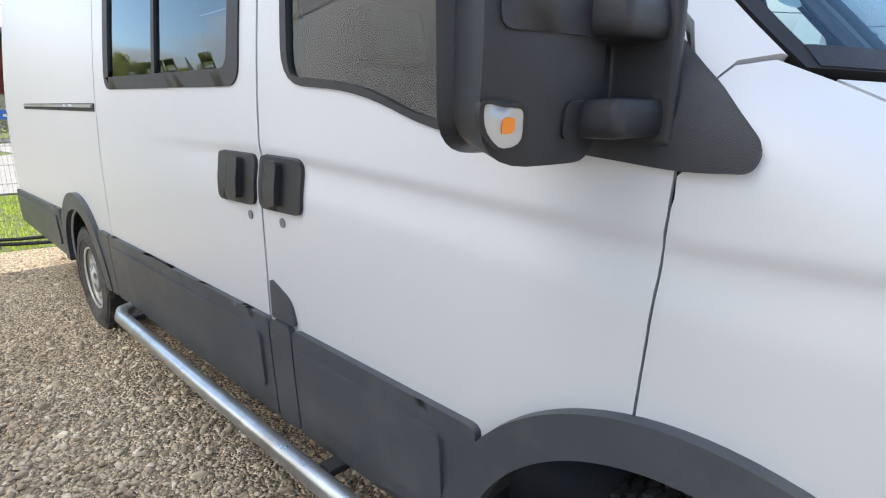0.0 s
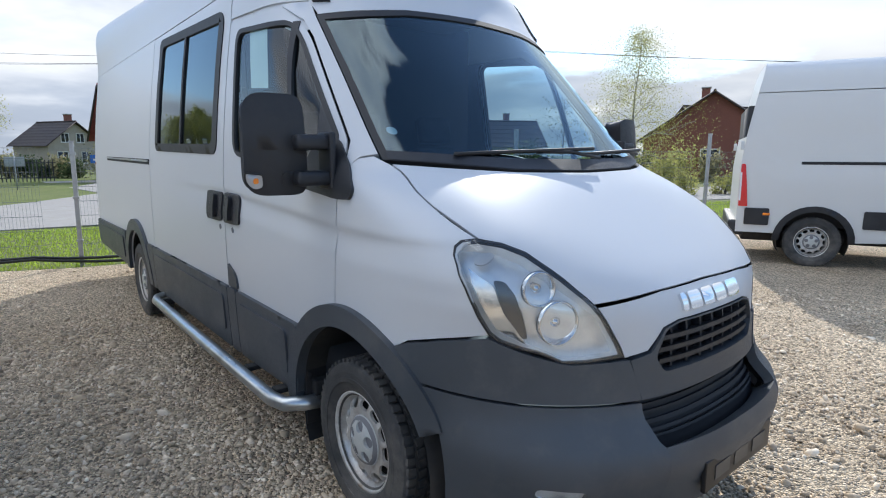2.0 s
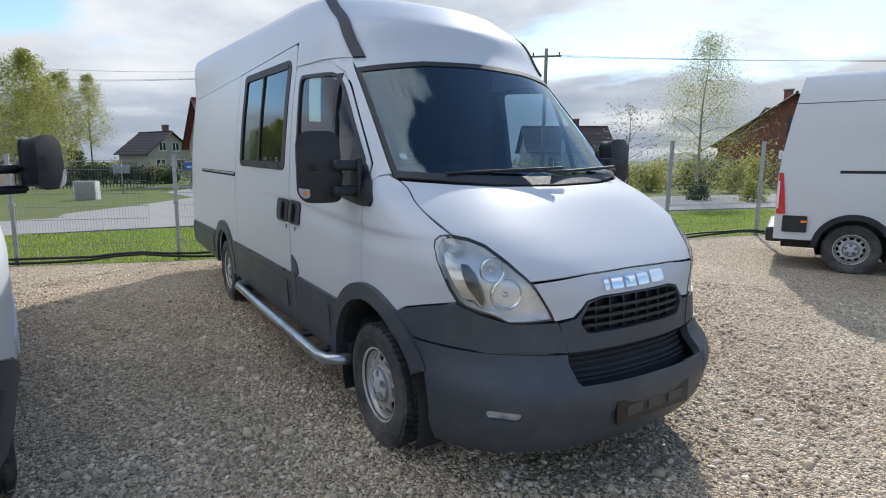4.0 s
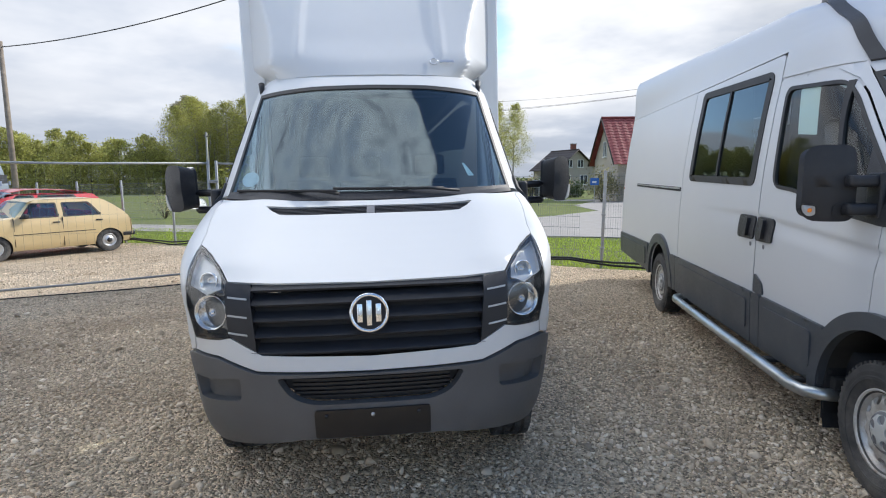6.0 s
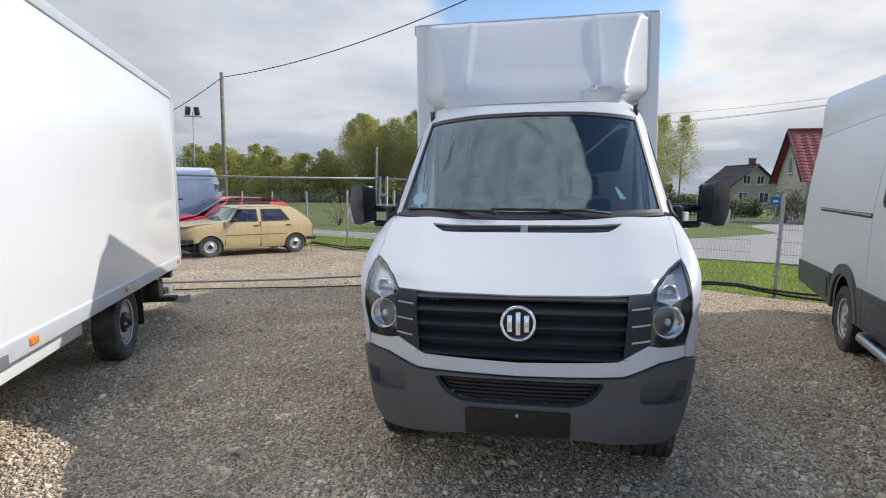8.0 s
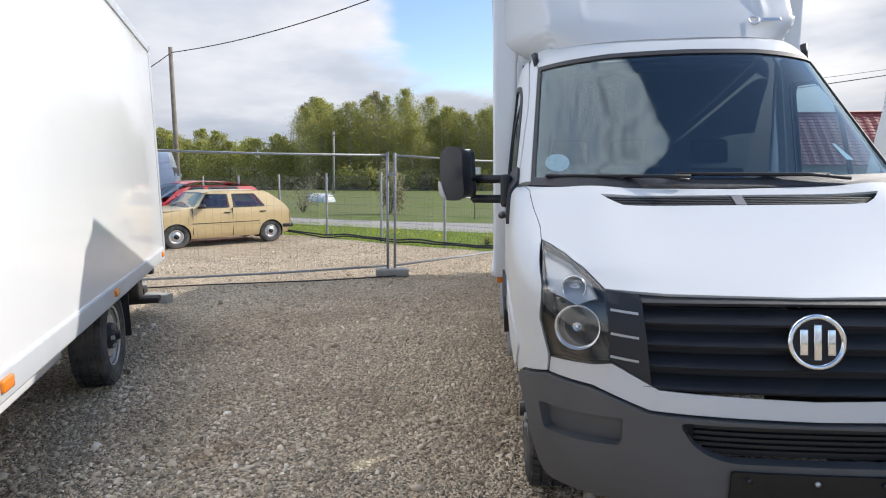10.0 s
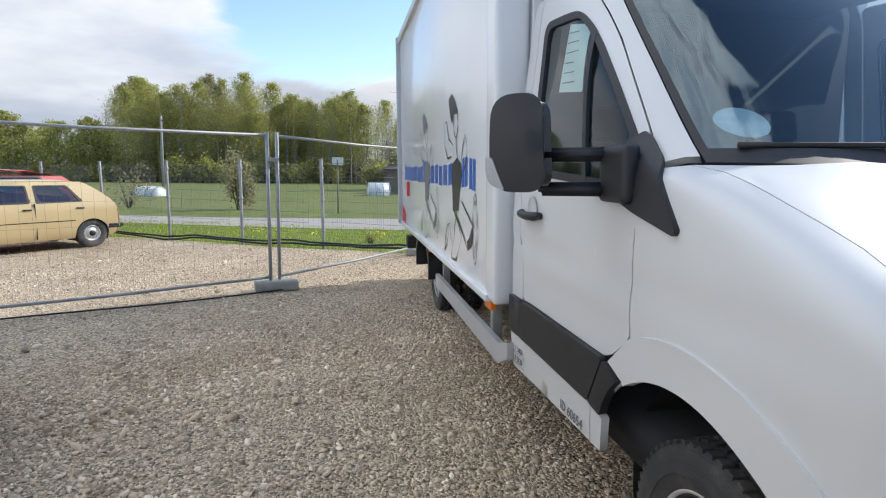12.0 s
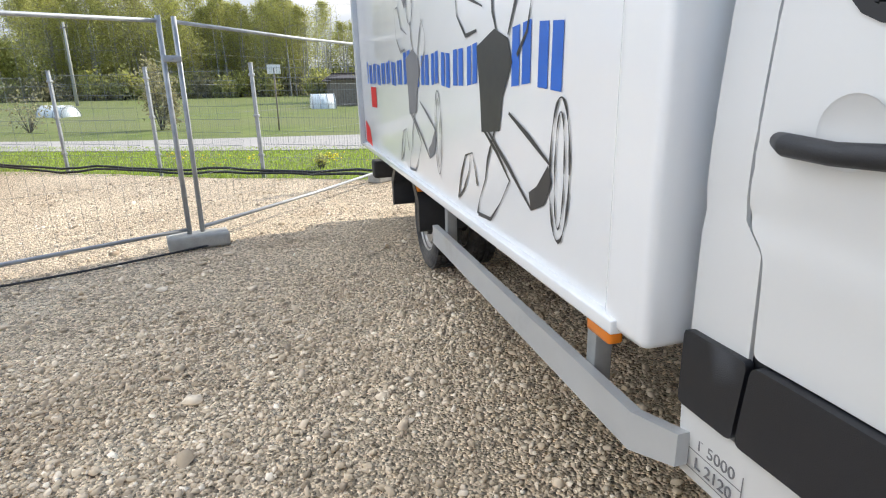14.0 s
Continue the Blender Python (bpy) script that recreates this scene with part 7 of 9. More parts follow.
part("floor_pan", boxed(-3.1, 0.6, -0.7, 0.7, 0.20, 0.30), M_UNDER, redcar)

# ---- ground, fence, road ----
FX = Vector((0.876, 0.482, 0))       # along the yard fence
FN = Vector((-0.482, 0.876, 0))      # away from the yard


def fp(s, o, z=0.0):
    return Vector((FX.x * s + FN.x * o, FX.y * s + FN.y * o, z))


def fence_o(s):
    """The fence runs a little away from the yard towards -s."""
    return 7.45 - 0.033 * (max(-20.0, min(8.0, s)) + 1.41)


def gz(x, y):
    """The yard falls a little towards -x."""
    return -min(0.30, 0.017 * max(0.0, -x - 8.0))


def damp_patches(t, tc, col, dark):
    """Trodden damp earth in ragged patches, and finer dark crumbs between the stones."""
    for scale, lo, hi, tone in ((0.85, 0.56, 0.72, dark), (5.0, 0.60, 0.74, tuple(0.5 + 0.5 * c for c in dark))):
        n = t.nodes.new("ShaderNodeTexNoise")
        n.inputs["Scale"].default_value, n.inputs["Detail"].default_value, n.inputs["Roughness"].default_value = scale, 9, 0.72
        t.links.new(tc.outputs["Object"], n.inputs["Vector"])
        r = t.nodes.new("ShaderNodeMapRange")
        r.inputs["From Min"].default_value, r.inputs["From Max"].default_value = lo, hi
        t.links.new(n.outputs[0], r.inputs["Value"])
        m = t.nodes.new("ShaderNodeMix")
        m.data_type, m.blend_type = "RGBA", "MULTIPLY"
        t.links.new(r.outputs[0], m.inputs[0])
        t.links.new(col, m.inputs[6])
        m.inputs[7].default_value = (*tone, 1)
        col = m.outputs[2]
    return col


def ground_material(name, layers, bump, bump_scale, voronoi=None, damp=None):
    """layers: (colour a, colour b, noise scale); later ones are mixed in by a larger noise."""
    m = bpy.data.materials.new(name)
    m.use_nodes = True
    t = m.node_tree
    b = t.nodes["Principled BSDF"]
    b.inputs["Roughness"].default_value = 0.92
    b.inputs["Specular IOR Level"].default_value = 0.25
    tc = t.nodes.new("ShaderNodeTexCoord")
    col = None
    for i, (c0, c1, s) in enumerate(layers):
        n = t.nodes.new("ShaderNodeTexNoise")
        n.inputs["Scale"].default_value, n.inputs["Detail"].default_value, n.inputs["Roughness"].default_value = s, 6, 0.65
        t.links.new(tc.outputs["Object"], n.inputs["Vector"])
        r = t.nodes.new("ShaderNodeMapRange")
        r.inputs["From Min"].default_value, r.inputs["From Max"].default_value = 0.35, 0.65
        t.links.new(n.outputs[0], r.inputs["Value"])
        mx = t.nodes.new("ShaderNodeMix")
        mx.data_type = "RGBA"
        t.links.new(r.outputs[0], mx.inputs[0])
        if col is None:
            mx.inputs[6].default_value = (*c0, 1)
        else:
            t.links.new(col, mx.inputs[6])
        mx.inputs[7].default_value = (*c1, 1)
        col = mx.outputs[2]
    height = None
    if voronoi:
        v = t.nodes.new("ShaderNodeTexVoronoi")
        v.inputs["Scale"].default_value = voronoi
        t.links.new(tc.outputs["Object"], v.inputs["Vector"])
        hs = t.nodes.new("ShaderNodeMix")
        hs.data_type, hs.blend_type = "RGBA", "MULTIPLY"
        hs.inputs[0].default_value = 1.0
        ramp = t.nodes.new("ShaderNodeMapRange")
        ramp.inputs["To Min"].default_value, ramp.inputs["To Max"].default_value = 0.40, 1.60
        sepc = t.nodes.new("ShaderNodeSeparateColor")
        t.links.new(v.outputs["Color"], sepc.inputs[0])
        t.links.new(sepc.outputs[0], ramp.inputs["Value"])
        t.links.new(col, hs.inputs[6])
        cc = t.nodes.new("ShaderNodeCombineColor")
        for k in range(3):
            t.links.new(ramp.outputs[0], cc.inputs[k])
        t.links.new(cc.outputs[0], hs.inputs[7])
        col = hs.outputs[2]
        inv = t.nodes.new("ShaderNodeMath")
        inv.operation = "SUBTRACT"
        inv.inputs[0].default_value = 1.0
        t.links.new(v.outputs["Distance"], inv.inputs[1])
        height = inv.outputs[0]
    if damp:
        col = damp_patches(t, tc, col, damp)
    t.links.new(col, b.inputs["Base Color"])
    nb = t.nodes.new("ShaderNodeTexNoise")
    nb.inputs["Scale"].default_value = bump_scale
    nb.inputs["Detail"].default_value = 5
    t.links.new(tc.outputs["Object"], nb.inputs["Vector"])
    bn = t.nodes.new("ShaderNodeBump")
    bn.inputs["Strength"].default_value, bn.inputs["Distance"].default_value = bump, 0.03
    t.links.new(height or nb.outputs[0], bn.inputs["Height"])
    t.links.new(bn.outputs[0], b.inputs["Normal"])
    return m


def leaf_material(name, colour, vary):
    m = bpy.data.materials.new(name)
    m.use_nodes = True
    t = m.node_tree
    b = t.nodes["Principled BSDF"]
    b.inputs["Roughness"].default_value = 0.6
    b.inputs["Transmission Weight"].default_value = 0.0
    g = t.nodes.new("ShaderNodeNewGeometry")
    r = t.nodes.new("ShaderNodeValToRGB")
    r.color_ramp.elements[0].color = (*[c * (1 - vary) for c in colour], 1)
    r.color_ramp.elements[1].color = (*[min(1, c * (1 + vary)) for c in colour], 1)
    t.links.new(g.outputs["Random Per Island"], r.inputs[0])
    t.links.new(r.outputs[0], b.inputs["Base Color"])
    tl = t.nodes.new("ShaderNodeBsdfTranslucent")
    t.links.new(r.outputs[0], tl.inputs[0])
    mx = t.nodes.new("ShaderNodeMixShader")
    mx.inputs[0].default_value = 0.5
    o = t.nodes["Material Output"]
    t.links.new(b.outputs[0], mx.inputs[1])
    t.links.new(tl.outputs[0], mx.inputs[2])
    t.links.new(mx.outputs[0], o.inputs[0])
    return m


M_GRAVEL = ground_material("gravel_bed", [((0.50, 0.385, 0.262), (0.70, 0.57, 0.41), 3.0), ((0, 0, 0), (0.45, 0.34, 0.222), 0.9), ((0, 0, 0), (0.70, 0.575, 0.42), 0.45)], 1.0, 40, voronoi=70, damp=(0.66, 0.60, 0.53))
M_GRASS_G = ground_material("lawn_soil", [((0.080, 0.118, 0.022), (0.150, 0.182, 0.042), 1.2), ((0, 0, 0), (0.145, 0.155, 0.062), 0.12)], 0.6, 25)
M_ROAD = ground_material("pale_asphalt", [((0.30, 0.285, 0.26), (0.37, 0.35, 0.32), 2.0), ((0, 0, 0), (0.33, 0.31, 0.29), 0.3)], 0.3, 120)
M_BLADE = leaf_material("grass_blades", (0.34, 0.44, 0.07), 0.35)
M_STONE = bpy.data.materials.new("gravel_stone")
M_STONE.use_nodes = True
_t = M_STONE.node_tree
_b = _t.nodes["Principled BSDF"]
_b.inputs["Roughness"].default_value = 0.88
_g = _t.nodes.new("ShaderNodeNewGeometry")
_r = _t.nodes.new("ShaderNodeValToRGB")
_r.color_ramp.elements[0].color, _r.color_ramp.elements[1].color = (0.30, 0.245, 0.185, 1), (0.80, 0.72, 0.61, 1)
for pos, c in ((0.25, (0.44, 0.362, 0.268, 1)), (0.6, (0.56, 0.462, 0.347, 1)), (0.9, (0.66, 0.57, 0.46, 1))):
    e = _r.color_ramp.elements.new(pos)
    e.color = c
_t.links.new(_g.outputs["Random Per Island"], _r.inputs[0])
# dusty and damp patches tint the stones at a larger scale
_tc = _t.nodes.new("ShaderNodeTexCoord")
_n = _t.nodes.new("ShaderNodeTexNoise")
_n.inputs["Scale"].default_value, _n.inputs["Detail"].default_value, _n.inputs["Roughness"].default_value = 0.9, 6, 0.65
_t.links.new(_tc.outputs["Object"], _n.inputs["Vector"])
_p = _t.nodes.new("ShaderNodeValToRGB")
_p.color_ramp.elements[0].position, _p.color_ramp.elements[1].position = 0.36, 0.64
_p.color_ramp.elements[0].color, _p.color_ramp.elements[1].color = (0.90, 0.85, 0.78, 1), (1.45, 1.42, 1.36, 1)
_t.links.new(_n.outputs[0], _p.inputs[0])
_m = _t.nodes.new("ShaderNodeMix")
_m.data_type, _m.blend_type = "RGBA", "MULTIPLY"
_m.inputs[0].default_value = 1.0
_t.links.new(_r.outputs[0], _m.inputs[6])
_t.links.new(_p.outputs[0], _m.inputs[7])
_t.links.new(damp_patches(_t, _tc, _m.outputs[2], (0.66, 0.60, 0.53)), _b.inputs["Base Color"])


def sheet(name, pts, mat, label, z=0.0, step_=None, kind="structure", category="ground", follow=True):
    """A flat piece of ground from an outline in x, y, laid over the fall of the yard."""
    bm = skin(pts, lambda u, v: Vector((u, v, z + (gz(u, v) if follow else 0.0))), step_ or 1.0, depth=0.02)
    ob = part(name, bm, mat, None, label)
    return tagged(ob, label, category, kind=kind)


# the sheet that reaches the horizon, a little lower under the yard
bm = bmesh.new()
rings = [0, 6, 12, 18, 26, 40, 70, 130, 260, 520, 1200]
prev = None
for r in rings:
    if r == 0:
        prev = [bm.verts.new((-5, 3, -0.34))]
        continue
    cur = []
    for k in range(64):
        a = 2 * math.pi * k / 64
        x, y = -5 + r * math.cos(a), 3 + r * math.sin(a)
        cur.append(bm.verts.new((x, y, gz(x, y) - 0.035)))
    if len(prev) == 1:
        prev[0].co.z = gz(-5, 3) - 0.035
        for k in range(64):
            bm.faces.new((prev[0], cur[k], cur[(k + 1) % 64]))
    else:
        for k in range(64):
            bm.faces.new((prev[k], cur[k], cur[(k + 1) % 64], prev[(k + 1) % 64]))
    prev = cur
tagged(part("ground", bm, M_GRASS_G, None), "green spring lawn and meadow", "ground", kind="structure")

rnd = random.Random(4)
edge = [fp(s, fence_o(s) - 0.10 + 0.12 * math.sin(s * 0.9) + rnd.uniform(-0.10, 0.10)) for s in np.arange(40, -40.1, -0.7)]
yard = [(p.x, p.y) for p in edge] + [(fp(-40, -45).x, fp(-40, -45).y), (fp(40, -45).x, fp(40, -45).y)]
sheet("gravel_yard", yard, M_GRAVEL, "grey-brown crushed stone yard", 0.0, 1.5)
near_e = lerp_table([(-70, 10.4), (-16, 11.2), (-10, 11.55), (-4, 12.5), (0, 12.75), (60, 13.2)])
road_near = [fp(s, near_e(s)) for s in np.arange(60, -70.1, -2.0)]
road_far = [fp(s, near_e(s) + lerp_table([(-70, 2.6), (-18, 2.7), (-11.5, 3.8), (-6, 4.9), (0, 6.0), (60, 6.2)])(s)) for s in np.arange(-70, 60.1, 2.0)]
sheet("road", [(p.x, p.y) for p in road_near + road_far], M_ROAD, "pale worn asphalt lane", -0.010, 2.0, category="road")
# side lane towards the houses, round a grass island
lane = [fp(*q) for q in ((-3.5, 16.6), (-6.5, 17.2), (-6.8, 18.8), (-5.4, 22), (-4.0, 27), (-10, 44), (-5, 46), (1.0, 27), (1.5, 21), (3.0, 18.5), (2.0, 17.0))]
sheet("side_road", [(p.x, p.y) for p in lane], M_ROAD, "pale worn asphalt side lane", -0.014, 1.5, category="road")

# grass blades on the verges: thousands of small curved blades
def blades(name, count, s0, s1, o0, o1, hgt, seed):
    r = np.random.RandomState(seed)
    s, o = r.uniform(s0, s1, count), r.uniform(o0, o1, count)
    x, y = FX.x * s + FN.x * o, FX.y * s + FN.y * o
    z = -np.minimum(0.30, 0.017 * np.maximum(0.0, -x - 8.0)) - 0.035
    a = r.uniform(0, 2 * np.pi, count)
    h = hgt * r.uniform(0.45, 1.25, count)
    w = r.uniform(0.006, 0.014, count) * (1 + hgt * 3)
    lean = r.uniform(-0.4, 0.4, (count, 2)) * h[:, None]
    dx, dy = np.cos(a) * w, np.sin(a) * w
    v = np.empty((count, 3, 3))
    v[:, 0] = np.stack([x - dx, y - dy, z], 1)
    v[:, 1] = np.stack([x + dx, y + dy, z], 1)
    v[:, 2] = np.stack([x + lean[:, 0], y + lean[:, 1], z + h], 1)
    me = bpy.data.meshes.new(name)
    me.from_pydata(v.reshape(-1, 3).tolist(), [], np.arange(count * 3).reshape(-1, 3).tolist())
    me.materials.append(M_BLADE)
    return tagged(new(name, me), "bright green uncut grass blades on the verge", "grass", kind="stuff")


blades("grass_verge", 90000, -26, 26, 7.35, 12.2, 0.055, 1)

# ---- fences ----
yard_fence = thing("yard_fence", pose(0, 0, 0), "galvanised wire mesh fence on steel posts along the verge", "fence")


def fence_post(s, h=1.8, r=0.03):
    p = fp(s, fence_o(s))
    z = gz(p.x, p.y) - 0.03
    ob = part("post", boxed(-r, r, -r * 0.7, r * 0.7, 0, h, 0.006), M_GALV, yard_fence)
    ob.matrix_basis = pose(p.x, p.y, z, rnd.uniform(-1, 1), rnd.uniform(-1, 1), math.degrees(math.atan2(FX.y, FX.x)))
    part("cap", boxed(-r - 0.004, r + 0.004, -r * 0.7 - 0.004, r * 0.7 + 0.004, h, h + 0.02, 0.004), M_GALV, ob)
    for zz in (0.35, 0.95, 1.55):
        part("clamp", boxed(-r - 0.012, r + 0.012, -r * 0.7 - 0.012, r * 0.7 + 0.012, zz, zz + 0.035, 0.004), M_GALV, ob)
    return ob


def bars_mesh(items, seg_up):
    """Straight thin square bars from (a, b, half width) rows, joined into one bmesh."""
    vs, fs = [], []
    for a, b, w in items:
        a, b = Vector(a), Vector(b)
        d = (b - a).normalized()
        p = d.cross(Vector((0, 0, 1)) if abs(d.z) < 0.9 else Vector((0, 1, 0))).normalized()
        q = d.cross(p)
        k = len(vs)
        for c in (a, b):
            vs += [c + p * w, c + q * w, c - p * w, c - q * w]
        fs += [(k + i, k + (i + 1) % 4, k + 4 + (i + 1) % 4, k + 4 + i) for i in range(4)]
    bm = bmesh.new()
    vv = [bm.verts.new(v) for v in vs]
    for f in fs:
        bm.faces.new([vv[i] for i in f])
    return bm


SPAN = 2.30
posts_s = [-8.40 - 1.93 * k for k in range(9, 0, -1)] + [-8.40, -6.07, -3.74] + [-1.41 + SPAN * k for k in range(0, 9)]
mesh_panel = None
for i, s in enumerate(posts_s):
    fence_post(s, 1.72 if s < 3 else 2.0, 0.027 if s < 3 else 0.034)
    if i + 1 < len(posts_s):
        p, q = fp(s, fence_o(s)), fp(posts_s[i + 1], fence_o(posts_s[i + 1]))
        m = pose(p.x, p.y, (gz(p.x, p.y) + gz(q.x, q.y)) / 2 - 0.03, 0, 0, math.degrees(math.atan2(q.y - p.y, q.x - p.x))) @ Matrix.Diagonal(((q - p).length / SPAN, 1, 1, 1))
        if mesh_panel is None:
            mesh_panel = part("wire_mesh", bars_mesh([((x, 0.01, 0.08), (x, 0.01, 1.66), 0.0017) for x in np.arange(0.06, SPAN - 0.03, 0.05)], 0), M_WIRE, yard_fence, "grey welded wire mesh panel", kind="stuff", smooth=False)
            mesh_panel.matrix_basis = m
            for z in (0.12, 0.32, 0.52, 0.72, 0.92, 1.12, 1.32, 1.50, 1.64):
                part("cross_wire", bars_mesh([((0.03, 0, z), (SPAN - 0.03, 0, z), 0.0030)], 0), M_WIRE, mesh_panel, smooth=False)
        else:
            copy_thing(mesh_panel, m)
# black hose tied along the foot of the fence
hose_pts = []
for s in np.arange(-26, 16.1, 0.37):
    p = fp(s, fence_o(s) - 0.06 + 0.02 * math.sin(s * 3.1))
    hose_pts.append((p.x, p.y, gz(p.x, p.y) + 0.11 + 0.022 * math.sin(s * 2 * math.pi / SPAN + 1.0) + 0.012 * math.sin(s * 5.3)))
hose = tagged(part("hose", tube(hose_pts, 0.020, 8), M_HOSE, None), "black hose tied along the foot of the fence", "hose")
hose2 = tagged(part("hose", tube([(x + 0.01, y - 0.03, z - 0.045 + 0.02 * math.sin(i * 0.8)) for i, (x, y, z) in enumerate(hose_pts)], 0.02, 8), M_HOSE, None), "second black hose tied along the fence", "hose")

# building-site fence with concrete feet
T0 = Vector((-7.88, 0.03, 0))


site_fence = thing("site_fence", pose(0, 0, 0), "loose galvanised site fence on concrete feet", "fence")


def site_panel(a, b):
    """A loose tube-and-wire panel from a to b."""
    a, b = Vector(a), Vector(b)
    L = (b - a).length
    m = pose(a.x, a.y, (gz(a.x, a.y)), 0, math.degrees(-math.atan2(gz(b.x, b.y) - gz(a.x, a.y), L)), math.degrees(math.atan2(b.y - a.y, b.x - a.x)))
    ob = new("fence_panel")
    ob.parent = site_fence
    ob.matrix_basis = m
    H = 1.84
    for x in (0.03, L - 0.03):
        part("upright", tube([(x, 0, 0.06), (x, 0, H + 0.04)], 0.021, 10), M_GALV, ob)
    part("top_tube", tube([(0.03, 0, H), (L * 0.5, 0, H - 0.015), (L - 0.03, 0, H)], 0.017, 8), M_GALV, ob)
    part("bottom_tube", tube([(0.03, 0, 0.16), (L * 0.5, 0, 0.145), (L - 0.03, 0, 0.16)], 0.017, 8), M_GALV, ob)
    part("wire_mesh", bars_mesh([((x, 0.012, 0.17), (x, 0.012, H - 0.01), 0.0009) for x in np.arange(0.09, L - 0.05, 0.10)] + [((0.03, 0.012, z), (L - 0.03, 0.012, z), 0.0009) for z in np.arange(0.36, H, 0.25)], 0), M_WIRE, ob, kind="stuff", smooth=False)
    return ob


def fence_foot(x, y, rz):
    ob = part("foot", boxed(-0.25, 0.25, -0.11, 0.11, 0.0, 0.12, 0.025), M_CONC, site_fence, "weathered concrete foot")
    ob.matrix_basis = pose(x, y, gz(x, y), 0, 0, rz)
    return ob


t_dir = Vector((-0.23, -2.28, 0)).normalized()
site_panel(T0 + Vector((0.0, 0.03, 0)), T0 + Vector((-0.32, -3.50, 0)))
site_panel(T0 + Vector((-0.32, -3.58, 0)), T0 + Vector((-0.64, -7.10, 0)))
site_panel(T0 + Vector((0.01, 0.085, 0)), T0 + Vector((-1.22, 3.42, 0)))
fence_foot(T0.x + 0.02, T0.y + 0.06, 70)
fence_foot(T0.x - 0.32, T0.y - 3.54, 84)
fence_foot(T0.x - 1.22, T0.y + 3.42, 100)
clamp = new("clamp")
clamp.parent = site_fence
clamp.matrix_basis = pose(T0.x + 0.01, T0.y + 0.055, 1.56)
part("plate", boxed(-0.03, 0.03, -0.07, 0.07, -0.025, 0.025, 0.01), M_GALV, clamp)
part("bolt", tube([(-0.05, 0, 0), (0.05, 0, 0)], 0.008, 8), M_GALV, clamp)
# cable on the ground along the panels
pts = []
for i, s in enumerate(np.linspace(0, 1, 30)):
    p = T0 + Vector((0.14, 0.2, 0)) + Vector((-0.9, -6.2, 0)) * s + Vector((0.08 * math.sin(s * 9), 0, 0))
    pts.append((p.x, p.y, gz(p.x, p.y) + 0.022))
tagged(part("ground_cable", tube(pts, 0.009, 6), M_CABLE, None), "thin black cable lying on the gravel", "cable")

# ---- trees ----
M_LEAF_Y = leaf_material("fresh_birch_leaves", (0.44, 0.435, 0.13), 0.4)
M_LEAF_G = leaf_material("spring_leaves", (0.39, 0.385, 0.122), 0.4)
M_LEAF_B = leaf_material("bud_brown_leaves", (0.33, 0.30, 0.160), 0.45)
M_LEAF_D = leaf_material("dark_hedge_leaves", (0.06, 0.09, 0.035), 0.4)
M_LEAF_W = leaf_material("pale_blossom", (0.45, 0.42, 0.36), 0.3)
M_BIRCH = material("birch_bark", (0.42, 0.40, 0.37), 0.85, vary=0.35, scale=4, dirt=(0.06, 0.055, 0.05), dirt_amount=0.8, dirt_scale=3)
M_BARK = material("grey_bark", (0.11, 0.095, 0.08), 0.9, vary=0.3, scale=5)


